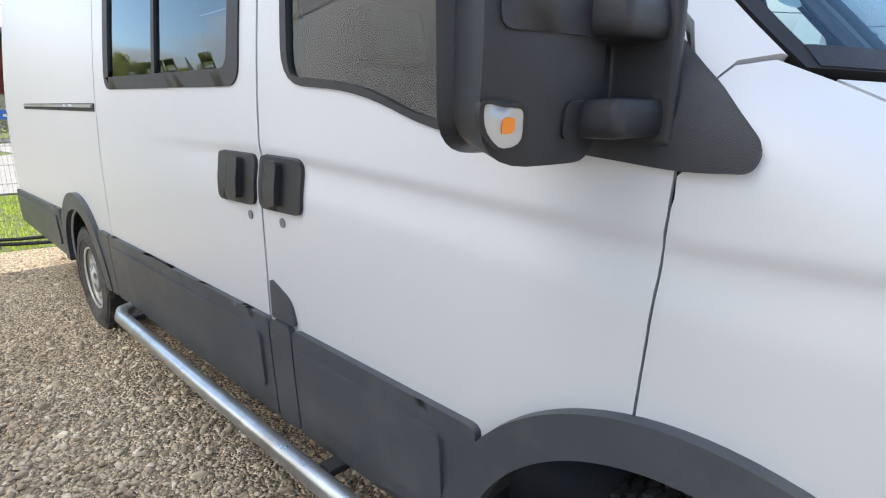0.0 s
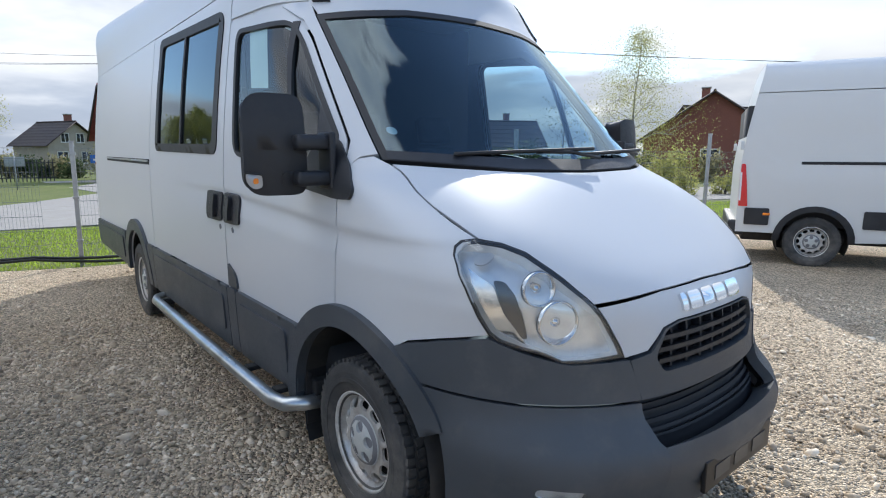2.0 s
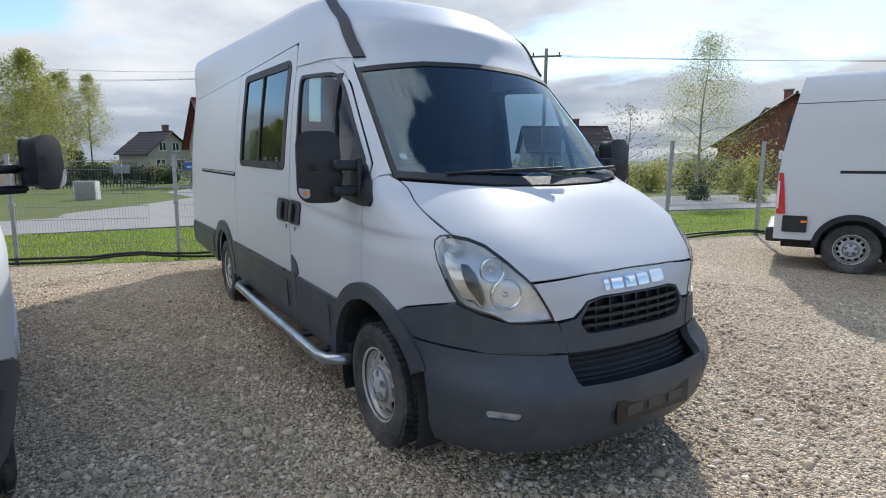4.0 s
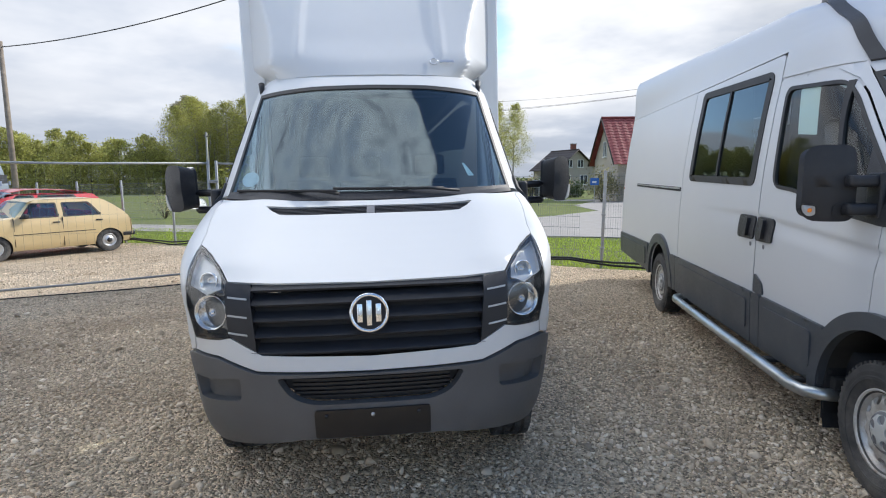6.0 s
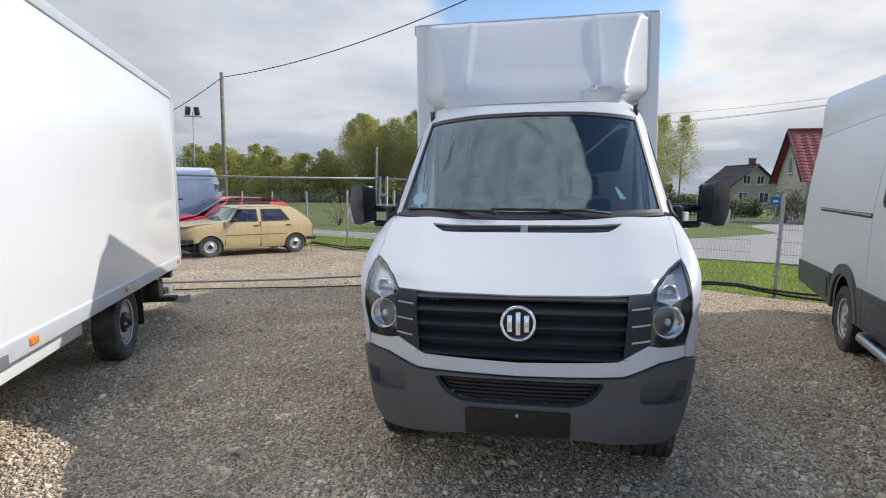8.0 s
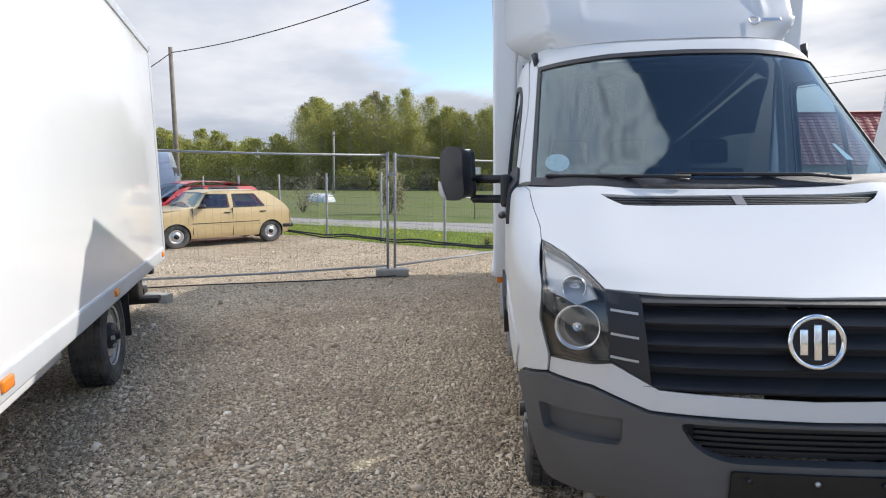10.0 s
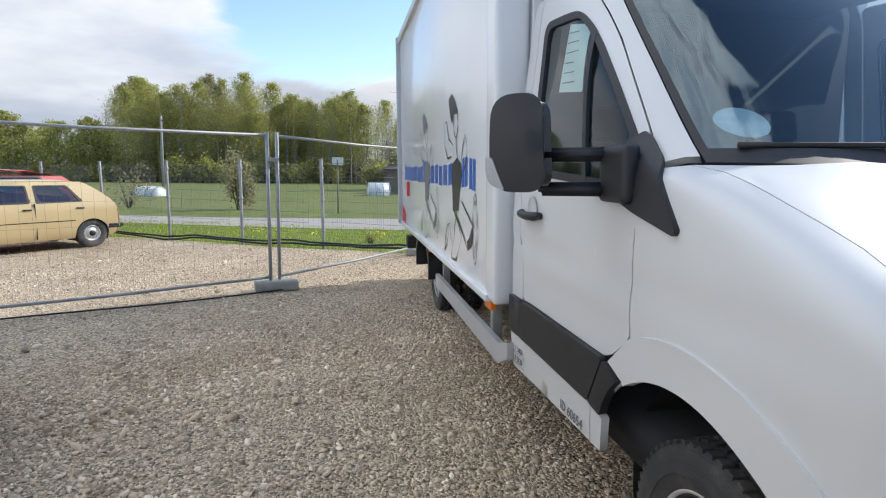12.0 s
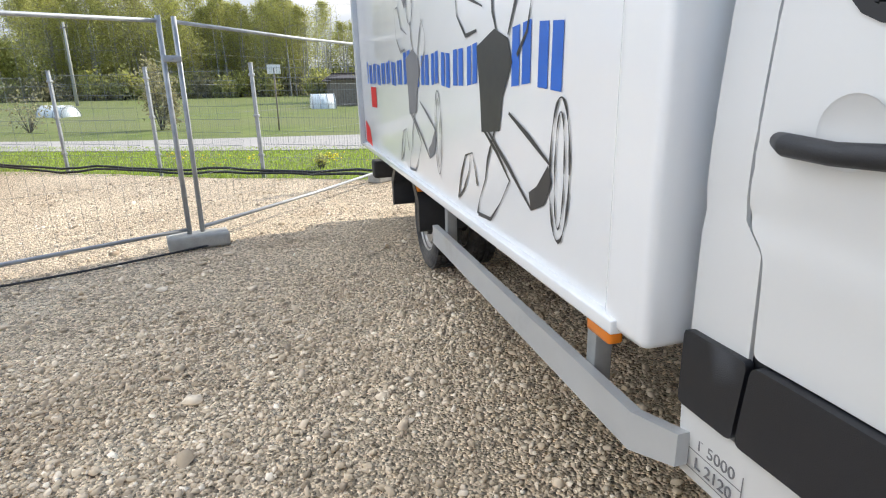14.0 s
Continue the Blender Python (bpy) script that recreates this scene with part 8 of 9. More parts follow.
def tree(m, h, rad, leaf, seed, label, low=0.25, n_leaf=2200, leaf_size=0.16, bark=M_BARK, droop=0.0, thin=1.0):
    """A tapered trunk, limbs and twigs, and a crown of small separate leaf clumps gathered at the twigs' ends."""
    r = random.Random(seed)
    ob = thing("tree", m, label, "tree")
    bm = bmesh.new()
    lean = Vector((r.uniform(-0.03, 0.03), r.uniform(-0.03, 0.03), 0)) * h
    tr = [lean * (i / 8) ** 1.5 + Vector((0.01 * h * math.sin(i * 1.3 + seed) * (i / 8), 0.01 * h * math.cos(i * 1.1) * (i / 8), h * 0.97 * i / 8)) for i in range(9)]
    tube(tr, 0.013 * h * thin, 7, bm, taper=[1 - 0.93 * (i / 8) ** 0.8 for i in range(9)])
    tips = []
    n_limb = int(16 + h)
    for i in range(n_limb):
        f = low + (0.97 - low) * (i + r.random()) / n_limb
        base = tr[min(7, int(f * 8))].lerp(tr[min(8, int(f * 8) + 1)], f * 8 - int(f * 8))
        a = i * 2.4 + r.uniform(-0.5, 0.5)
        prof = math.sin(math.pi * min(1.0, (f - low) / (1 - low) * 0.72 + 0.28)) ** 0.75
        L = rad * prof * r.uniform(0.65, 1.15)
        up = r.uniform(0.35, 0.9)
        d = Vector((math.cos(a), math.sin(a), up)).normalized()
        pts = [base, base + d * L * 0.5, base + d * L + Vector((0, 0, -droop * L * 0.6))]
        tube(pts, 0.0045 * h * thin * (1.15 - f), 5, bm, taper=[1, 0.6, 0.15])
        for j in range(5):
            q = pts[1].lerp(pts[2], r.uniform(0.0, 1.05)) + Vector((r.gauss(0, 1), r.gauss(0, 1), r.gauss(0, 0.8))) * L * 0.20
            tips.append((q, L))
            tube([pts[1].lerp(pts[2], r.random()), q], 0.0014 * h, 3, bm, caps=False)
    part("trunk", bm, bark, ob)
    rs = np.random.RandomState(seed)
    T = np.array([tuple(q) for q, _ in tips])
    Ls = np.array([l for _, l in tips])
    k = rs.randint(0, len(T), n_leaf)
    spread = 0.21 * Ls[k][:, None] + 0.12
    c = T[k] + np.clip(rs.normal(0, 1, (n_leaf, 3)), -1.5, 1.5) * spread * np.array([1, 1, 0.9 + droop])
    c[:, 2] -= droop * np.abs(rs.normal(0, 1, n_leaf)) * 0.25 * Ls[k]
    a, b = rs.normal(0, 1, (n_leaf, 3)), rs.normal(0, 1, (n_leaf, 3))
    a /= np.linalg.norm(a, axis=1)[:, None]
    b = np.cross(a, b)
    b /= np.linalg.norm(b, axis=1)[:, None]
    s = leaf_size * rs.uniform(0.5, 1.3, n_leaf)[:, None]
    v = np.stack([c - a * s, c - b * s * 0.55, c + a * s, c + b * s * 0.55], 1)
    me = bpy.data.meshes.new("crown")
    me.from_pydata(v.reshape(-1, 3).tolist(), [], np.arange(n_leaf * 4).reshape(-1, 4).tolist())
    me.materials.append(leaf)
    cr = new("crown", me)
    cr.parent = ob
    return ob


def bush(m, w, h, leaf, seed, label, n=900, size=0.07):
    r = random.Random(seed)
    ob = thing("bush", m, label, "bush")
    bm = bmesh.new()
    tips = []
    for i in range(22):
        a, e = r.uniform(0, 6.28), r.uniform(0.3, 1.0)
        q = Vector((math.cos(a) * w * (1 - 0.5 * e) * r.uniform(0.4, 1), math.sin(a) * w * (1 - 0.5 * e) * r.uniform(0.4, 1), h * e))
        tube([(0.03 * math.cos(a), 0.03 * math.sin(a), 0), q * 0.5 + Vector((0, 0, 0.1 * h)), q], 0.012, 4, bm, taper=[1, 0.6, 0.2])
        tips.append(q)
    part("stem", bm, M_BARK, ob)
    rs = np.random.RandomState(seed)
    T = np.array([tuple(q) for q in tips])
    c = T[rs.randint(0, len(T), n)] * rs.uniform(0.55, 1.0, (n, 1)) + rs.normal(0, 1, (n, 3)) * np.array([w, w, h]) * 0.13
    c[:, 2] = np.abs(c[:, 2])
    a, b = rs.normal(0, 1, (n, 3)), rs.normal(0, 1, (n, 3))
    a /= np.linalg.norm(a, axis=1)[:, None]
    b = np.cross(a, b)
    b /= np.linalg.norm(b, axis=1)[:, None]
    s = size * rs.uniform(0.5, 1.3, n)[:, None]
    v = np.stack([c - a * s, c - b * s * 0.6, c + a * s, c + b * s * 0.6], 1)
    me = bpy.data.meshes.new("leaves")
    me.from_pydata(v.reshape(-1, 3).tolist(), [], np.arange(n * 4).reshape(-1, 4).tolist())
    me.materials.append(leaf)
    lv = new("leaves", me)
    lv.parent = ob
    return ob


# the birch wood beyond the lane: a few grown trees, then copies turned about
EYE0 = Vector((-1.7, -3.0, 0))
rw = random.Random(11)
kinds = [tree(pose(-80, 14 + 5 * i, -0.3), hh, rr_, lf, 20 + i, "tall birch with thin fresh spring leaves", low, 9000, 0.10, M_BIRCH, 0.15)
         for i, (hh, rr_, lf, low) in enumerate(((14.0, 2.9, M_LEAF_G, 0.26), (13.0, 3.1, M_LEAF_Y, 0.22), (15.2, 2.5, M_LEAF_B, 0.32), (11.8, 3.0, M_LEAF_G, 0.18), (14.4, 2.7, M_LEAF_Y, 0.30)))]
def wood_at(az, d, k=None):
    """A copy of one of the grown trees at a bearing (degrees from +y towards -x) and distance."""
    x, y = EYE0.x - d * math.sin(radians(az)), EYE0.y + d * math.cos(radians(az))
    return copy_thing(kinds[rw.randrange(5) if k is None else k], pose(x, y, -0.4 + rw.uniform(-1.2, 0.1), 0, 0, rw.uniform(0, 360)) @ Matrix.Diagonal((*[rw.uniform(0.85, 1.1)] * 2, rw.uniform(0.80, 1.08), 1)))


for i in range(40):
    az = 55.0 + (76.6 - 55.0) * i / 39 + rw.uniform(-0.4, 0.4)
    wood_at(az, 80 + 6 * (i % 3) + rw.uniform(-3, 3))
for az, d in ((52.5, 98), (51, 92), (49.5, 96), (47.5, 92), (46, 99), (45.0, 90), (43.2, 94)):
    wood_at(az, d)
for i, kb in enumerate(kinds):
    az = 57 + i * 4.5
    kb.matrix_basis = pose(EYE0.x - 90 * math.sin(radians(az)), EYE0.y + 90 * math.cos(radians(az)), -0.6)
# many thin stems stand between the grown trees
def stems(name, count, az0, az1, d0, d1, seed, label):
    r = random.Random(seed)
    bm = bmesh.new()
    for i in range(count):
        az, d, h = r.uniform(az0, az1), r.uniform(d0, d1), r.uniform(6.5, 11.0)
        x, y = EYE0.x - d * math.sin(radians(az)), EYE0.y + d * math.cos(radians(az))
        lx, ly, w = r.gauss(0, 0.035) * h, r.gauss(0, 0.035) * h, r.uniform(0.05, 0.10)
        tube([(x, y, -0.6), (x + 0.35 * lx, y + 0.35 * ly, 0.5 * h), (x + lx, y + ly, h)], w, 5, bm, caps=False, taper=[1, 0.75, 0.3])
    return tagged(part(name, bm, M_BIRCH, None), label, "trees", kind="stuff")


stems("birch_stems", 190, 44.5, 78.0, 76, 99, 5, "thin pale birch stems standing close in the wood")
# undergrowth at the foot of the wood
for i in range(22):
    az = 50 + 28 * i / 21 + rw.uniform(-0.5, 0.5)
    d = 74 + rw.uniform(0, 6)
    bush(pose(EYE0.x - d * math.sin(radians(az)), EYE0.y + d * math.cos(radians(az)), -0.4), 2.3, rw.uniform(1.8, 3.4), (M_LEAF_G, M_LEAF_B, M_LEAF_Y)[i % 3], 200 + i, "leafy undergrowth at the edge of the wood", 1100, 0.2)
# dark bushes behind the stems stand in for the shade in the wood
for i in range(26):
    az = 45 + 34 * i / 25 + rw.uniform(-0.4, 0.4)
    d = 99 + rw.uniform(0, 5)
    bush(pose(EYE0.x - d * math.sin(radians(az)), EYE0.y + d * math.cos(radians(az)), -0.6), 3.2, rw.uniform(3.4, 5.2), M_LEAF_D, 300 + i, "dark undergrowth standing in for the shade deep in the wood", 900, 0.36)
# a lower, yellower thicket further round
kinds2 = [tree(pose(-95, -4 + 4 * i, -0.3), 7.5 + i * 0.8, 2.3, lf, 40 + i, "low yellow-green willow in fresh leaf", 0.08, 5200, 0.13) for i, lf in enumerate((M_LEAF_Y, M_LEAF_Y, M_LEAF_G))]
for i in range(24):
    az = 77.6 + 19.4 * i / 23 + rw.uniform(-0.3, 0.3)
    d = 82 + rw.uniform(-5, 8)
    x, y = EYE0.x - d * math.sin(radians(az)), EYE0.y + d * math.cos(radians(az))
    copy_thing(kinds2[i % 3], pose(x, y, -1.3 - (0.0 if az < 92 else 1.4) - rw.uniform(0, 1.0), 0, 0, rw.uniform(0, 360)))
# single trees
tree(pose(-42.5, 36.0, -0.3), 11.0, 3.4, M_LEAF_Y, 61, "weeping birch in yellow-green spring leaf", 0.10, 20000, 0.09, M_BIRCH, 0.5)
tree(pose(7.0, 25.4, -0.2), 7.4, 2.1, M_LEAF_Y, 62, "slender birch with sparse fresh leaves behind the lane", 0.08, 30000, 0.027, M_BIRCH, 0.45)
tree(pose(4.2, 27.5, -0.2), 4.6, 1.9, M_LEAF_B, 63, "bare-branched fruit tree in bud", 0.2, 500, 0.06)
tree(pose(-1.0, 70, -0.3), 5.5, 2.6, M_LEAF_Y, 64, "distant round leafy tree", 0.1, 1500, 0.2)
bush(pose(-25.2, 7.0, -0.35), 1.15, 2.5, M_LEAF_B, 71, "tall budding shrub on the lawn", 1800, 0.07)
bush(pose(-28.6, 3.6, -0.35), 1.5, 1.9, M_LEAF_B, 72, "leafless spreading shrub on the lawn", 300, 0.06)
bush(pose(-24.5, 33.0, -0.3), 2.0, 2.5, M_LEAF_B, 73, "brownish garden shrub by the house", 1300, 0.10)
bush(pose(-22.5, 34.5, -0.3), 1.7, 2.9, M_LEAF_W, 74, "pale blossoming shrub by the house", 1300, 0.08)
bush(pose(6.6, 22.6, -0.2), 0.7, 0.9, M_LEAF_D, 75, "clipped dark evergreen bush beside the lane", 900, 0.05)
bush(pose(8.6, 22.2, -0.2), 0.8, 1.1, M_LEAF_G, 76, "leafy green bush beside the lane", 900, 0.06)
bush(pose(10.2, 22.6, -0.2), 0.8, 1.1, M_LEAF_G, 77, "leafy green bush beside the lane", 900, 0.06)
for i in range(5):
    bush(pose(1.5 + 2.0 * i, 30.0 - 0.3 * i, -0.2), 1.3, 1.7, M_LEAF_D if i % 2 else M_LEAF_G, 80 + i, "dark garden hedge shrub", 1100, 0.09)
# garden shrubs and hedges in front of the far houses
for i in range(18):
    bush(pose(-7.0 + 1.9 * i + rw.uniform(-0.5, 0.5), 36.0 + rw.uniform(-2, 3) - 0.15 * i, -0.2), rw.uniform(1.2, 2.0), rw.uniform(1.5, 2.8), (M_LEAF_B, M_LEAF_D, M_LEAF_G, M_LEAF_B)[i % 4], 300 + i, ("bare brownish garden shrub", "dark evergreen garden shrub", "green garden shrub in fresh leaf", "bare brownish garden shrub")[i % 4], 900, 0.10)
bush(pose(-11.2, 3.9, -0.1), 0.22, 0.26, M_LEAF_Y, 91, "yellow-flowering weed at the fence", 160, 0.03)

# hedge and dark paling fence before the farther gardens
for i in range(11):
    az, d = 35.5 + 1.15 * i + rw.uniform(-0.3, 0.3), 54 + rw.uniform(-2, 2)
    bush(pose(EYE0.x - d * math.sin(radians(az)), EYE0.y + d * math.cos(radians(az)), -0.4), 1.6, rw.uniform(1.3, 2.3), (M_LEAF_D, M_LEAF_B, M_LEAF_D)[i % 3], 340 + i, ("dark evergreen hedge shrub", "brownish budding hedge shrub", "dark evergreen hedge shrub")[i % 3], 900, 0.12)


def paling_fence(a, b, h, label):
    a, b = Vector(a), Vector(b)
    L = (b - a).length
    fence = thing("garden_fence", pose(a.x, a.y, a.z, 0, 0, math.degrees(math.atan2(b.y - a.y, b.x - a.x))), label, "fence")
    for k in range(int(L / 2.5) + 1):
        part("post", boxed(2.5 * k - 0.04, 2.5 * k + 0.04, -0.04, 0.04, 0, h, 0.008), M_INK, fence)
    for z in (0.35, h - 0.25):
        part("rail", boxed(0, L, -0.05, -0.02, z - 0.03, z + 0.03, 0.004), M_INK, fence)
    bm = bmesh.new()
    for k in range(int(L / 0.22)):
        box(bm, 0.1 + 0.22 * k, 0.16 + 0.22 * k, -0.075, -0.052, 0.08, h - 0.05)
    part("palings", bm, M_INK, fence, smooth=False)


paling_fence((EYE0.x - 46 * math.sin(radians(48.5)), EYE0.y + 46 * math.cos(radians(48.5)), -0.4), (EYE0.x - 47 * math.sin(radians(36.5)), EYE0.y + 47 * math.cos(radians(36.5)), -0.4), 1.6, "dark paling fence before the gardens")

# ---- houses ----
M_RENDER = material("beige_render", (0.50, 0.44, 0.36), 0.9, vary=0.08, scale=2, bump=0.3, bump_scale=60)
M_GREYR = material("grey_render", (0.40, 0.355, 0.30), 0.9, vary=0.1, scale=2, bump=0.3, bump_scale=60)
M_BRICK = material("red_brick_wall", (0.22, 0.085, 0.06), 0.88, vary=0.22, scale=14, bump=0.4, bump_scale=40)
M_TILE_R = material("red_roof_tiles", (0.26, 0.055, 0.05), 0.6, vary=0.15, scale=3)
M_TILE_D = material("dark_roof_sheet", (0.060, 0.045, 0.042), 0.7, vary=0.2, scale=3)
M_TILE_B = material("brown_roof_sheet", (0.075, 0.05, 0.043), 0.75, vary=0.2, scale=3)
M_FRAME = material("white_window_frame", (0.70, 0.70, 0.68), 0.5, vary=0.04)
M_PANE = material("house_window_pane", (0.03, 0.035, 0.04), 0.08, vary=0.2, coat=0.5)
M_PLANK = material("grey_planks", (0.20, 0.17, 0.14), 0.9, vary=0.3, scale=8)


def house(m, length, width, eave, ridge, wall, roof, label, gable_windows=(), side_windows=(), chimney=(0.3, 0.0), rows=12, over=0.45):
    """A gabled house along x: walls, roof slopes with tile courses, windows with frames, chimney."""
    ob = thing("house", m, label, "house")
    L, w = length / 2, width / 2
    bm = bmesh.new()
    a = [bm.verts.new(p) for p in ((-L, -w, 0), (L, -w, 0), (L, -w, eave), (-L, -w, eave))]
    b = [bm.verts.new(p) for p in ((-L, w, 0), (L, w, 0), (L, w, eave), (-L, w, eave))]
    g0, g1 = bm.verts.new((-L, 0, ridge)), bm.verts.new((L, 0, ridge))
    bm.faces.new(a), bm.faces.new(b[::-1])
    bm.faces.new((a[1], b[1], b[2], g1, a[2])), bm.faces.new((b[0], a[0], a[3], g0, b[3]))
    part("wall", bm, wall, ob, smooth=False)
    for sy in (-1, 1):
        ro = new("roof")
        ro.parent = ob
        tagged(ro, "pitched roof slope")
        sl = (ridge - eave) / w
        yo = w + over
        for k in range(rows):
            t0, t1 = k / rows, (k + 1) / rows + 0.02
            y0, y1 = yo * (1 - t0), yo * (1 - t1)
            z0, z1 = ridge - sl * y0 + 0.10, ridge - sl * y1 + 0.06
            bm = bmesh.new()
            nx = max(2, int(length / 0.6)) if roof is M_TILE_R else 2
            xs = np.linspace(-L - over, L + over, nx * 4 + 1 if roof is M_TILE_R else 2)
            bot = [bm.verts.new((x, sy * y0, z0 + (0.025 * math.sin(x * 2 * math.pi / 0.6) if roof is M_TILE_R else 0))) for x in xs]
            topv = [bm.verts.new((x, sy * y1, z1 + (0.025 * math.sin(x * 2 * math.pi / 0.6) if roof is M_TILE_R else 0))) for x in xs]
            lowv = [bm.verts.new((x, sy * y0, z0 - 0.06)) for x in xs]
            for i in range(len(xs) - 1):
                bm.faces.new((bot[i], bot[i + 1], topv[i + 1], topv[i]))
                bm.faces.new((lowv[i], lowv[i + 1], bot[i + 1], bot[i]))
            part("tile_course", bm, roof, ro, smooth=False)
        for sx in (-1, 1):
            part("barge_board", tube([(sx * (L + over), sy * yo, ridge - sl * yo + 0.05), (sx * (L + over), 0, ridge + 0.05)], 0.07, 4), M_TILE_D, ob)
    part("ridge", tube([(-L - over, 0, ridge + 0.12), (L + over, 0, ridge + 0.12)], 0.09, 8), roof, ob)
    def window(px, py, pz, ww, hh, along):
        wo = new("window")
        wo.parent = ob
        wo.matrix_basis = pose(px, py, pz, 0, 0, 0 if along == "x" else 90)
        part("pane", boxed(-ww / 2, ww / 2, -0.03, 0.03, 0, hh), M_PANE, wo)
        bm = bmesh.new()
        for x in (-ww / 2, 0, ww / 2):
            box(bm, x - 0.035, x + 0.035, -0.06, 0.06, -0.03, hh + 0.03)
        for z in (0, hh):
            box(bm, -ww / 2, ww / 2, -0.06, 0.06, z - 0.035, z + 0.035)
        part("window_frame", bm, M_FRAME, wo, smooth=False)
        part("window_sill", boxed(-ww / 2 - 0.06, ww / 2 + 0.06, -0.12, 0.12, -0.09, -0.03), M_FRAME, wo)
    for (y, z, ww, hh) in gable_windows:
        for sx in (-1, 1):
            window(sx * L, y, z, ww, hh, "y")
    for (x, z, ww, hh) in side_windows:
        for sy in (-1, 1):
            window(x, sy * w, z, ww, hh, "x")
    if chimney:
        cx, cy = chimney[0] * L, chimney[1] * w
        ch = part("chimney", boxed(cx - 0.3, cx + 0.3, cy - 0.3, cy + 0.3, ridge - 0.8, ridge + 0.9, 0.02), M_BRICK, ob)
        part("chimney_cap", boxed(cx - 0.36, cx + 0.36, cy - 0.36, cy + 0.36, ridge + 0.9, ridge + 1.0, 0.01), M_CONC, ch)
    return ob


house(pose(-51.4, 61.1, -0.5, 0, 0, -17), 6.2, 6.4, 3.2, 5.7, M_GREYR, M_TILE_D, "grey rendered house with a dark roof", [(-1.2, 3.4, 0.9, 1.0), (0.6, 3.4, 0.9, 1.0), (-1.6, 1.0, 1.2, 1.3), (1.2, 1.0, 1.2, 1.3)], chimney=(0.55, 0.1), rows=8)
house(pose(-24.1, 39.4, -0.3, 0, 0, 51.5), 8.0, 6.6, 3.2, 6.5, M_RENDER, M_TILE_R, "beige house with a steep red tiled roof", [(0.2, 3.5, 0.8, 1.2), (-1.6, 1.0, 1.0, 1.3), (1.3, 1.0, 1.0, 1.3)], [(-2, 1.0, 1.0, 1.3), (1, 1.0, 1.0, 1.3)], chimney=None, rows=16)
house(pose(17.4, 45.0, -0.2, 0, 0, 72), 10.0, 9.0, 3.0, 6.1, M_BRICK, M_TILE_B, "red brick house with a low brown roof", [(0, 1.0, 1.2, 1.2)], [(-3.0, 1.9, 1.0, 0.8), (2.0, 1.1, 1.2, 1.2)], chimney=(0.2, 0.1), rows=8)
house(pose(24.0, 60.0, -0.2, 0, 0, 20), 9.0, 8.0, 3.5, 6.6, M_GREYR, M_TILE_D, "grey house with a dark gabled roof", [(0, 3.8, 0.9, 1.0)], [(-2, 1.1, 1.2, 1.2), (2, 1.1, 1.2, 1.2)], chimney=(0.0, 0.1), rows=8)
house(pose(32.0, 70.0, -0.2, 0, 0, 50), 9.0, 7.5, 3.6, 6.9, M_RENDER, M_TILE_B, "pale house with a brown gabled roof", [(0, 3.9, 0.9, 1.0)], [(-2, 1.1, 1.2, 1.2), (2, 1.1, 1.2, 1.2)], chimney=(0.4, 0.1), rows=8)
house(pose(0.5, 64.0, -0.3, 0, 0, 15), 9.0, 7.0, 3.0, 5.6, M_RENDER, M_TILE_B, "distant pale house with a brown roof", [(0, 3.2, 0.9, 1.0)], [(-2, 1.1, 1.2, 1.2)], chimney=(0.3, 0.1), rows=6)
house(pose(-57.0, 43.5, -0.5, 0, 0, 20), 6.0, 4.0, 2.0, 2.7, M_PLANK, M_TILE_D, "low dark plank outbuilding beyond the lane", [(0, 1.0, 1.2, 1.2)], chimney=(0.1, 0.0), rows=6)
shed = thing("shed", pose(-36.5, 26.5, -0.4, 0, 0, 30), "weathered grey plank shed under the trees", "shed")
part("wall", boxed(-1.8, 1.8, -1.3, 1.3, 0, 2.0, 0.01), M_PLANK, shed)
part("roof", boxed(-2.0, 2.0, -1.55, 1.55, 2.0, 2.12, 0.01, pose(0, 0, 0, 4, 0, 0)), M_TILE_D, shed)
M_FOIL = material("milky_foil", (0.62, 0.66, 0.66), 0.35, vary=0.1, scale=3)
for x, y, r_, l_, rz, lab in ((-34.6, 21.5, 0.95, 1.5, 60, "small round foil greenhouse on the lawn"), (-40.0, 7.6, 0.62, 1.8, 25, "low white foil tunnel on the lawn")):
    gh = thing("foil_greenhouse", pose(x, y, -0.35, 0, 0, rz), lab, "greenhouse")
    bm = bmesh.new()
    pts = arc(0, 0, r_, 0, 180, 14)
    ra = [bm.verts.new((-l_ / 2, p[0], p[1])) for p in pts]
    rb = [bm.verts.new((l_ / 2, p[0], p[1])) for p in pts]
    for i in range(14):
        bm.faces.new((ra[i], rb[i], rb[i + 1], ra[i + 1]))
    bm.faces.new(ra), bm.faces.new(rb[::-1])
    part("foil", bm, M_FOIL, gh)
    for k in range(4):
        x_ = -l_ / 2 + l_ * k / 3
        part("hoop", tube([(x_, p[0] * 1.01, p[1] * 1.01) for p in pts], 0.025, 5), M_GALV, gh)

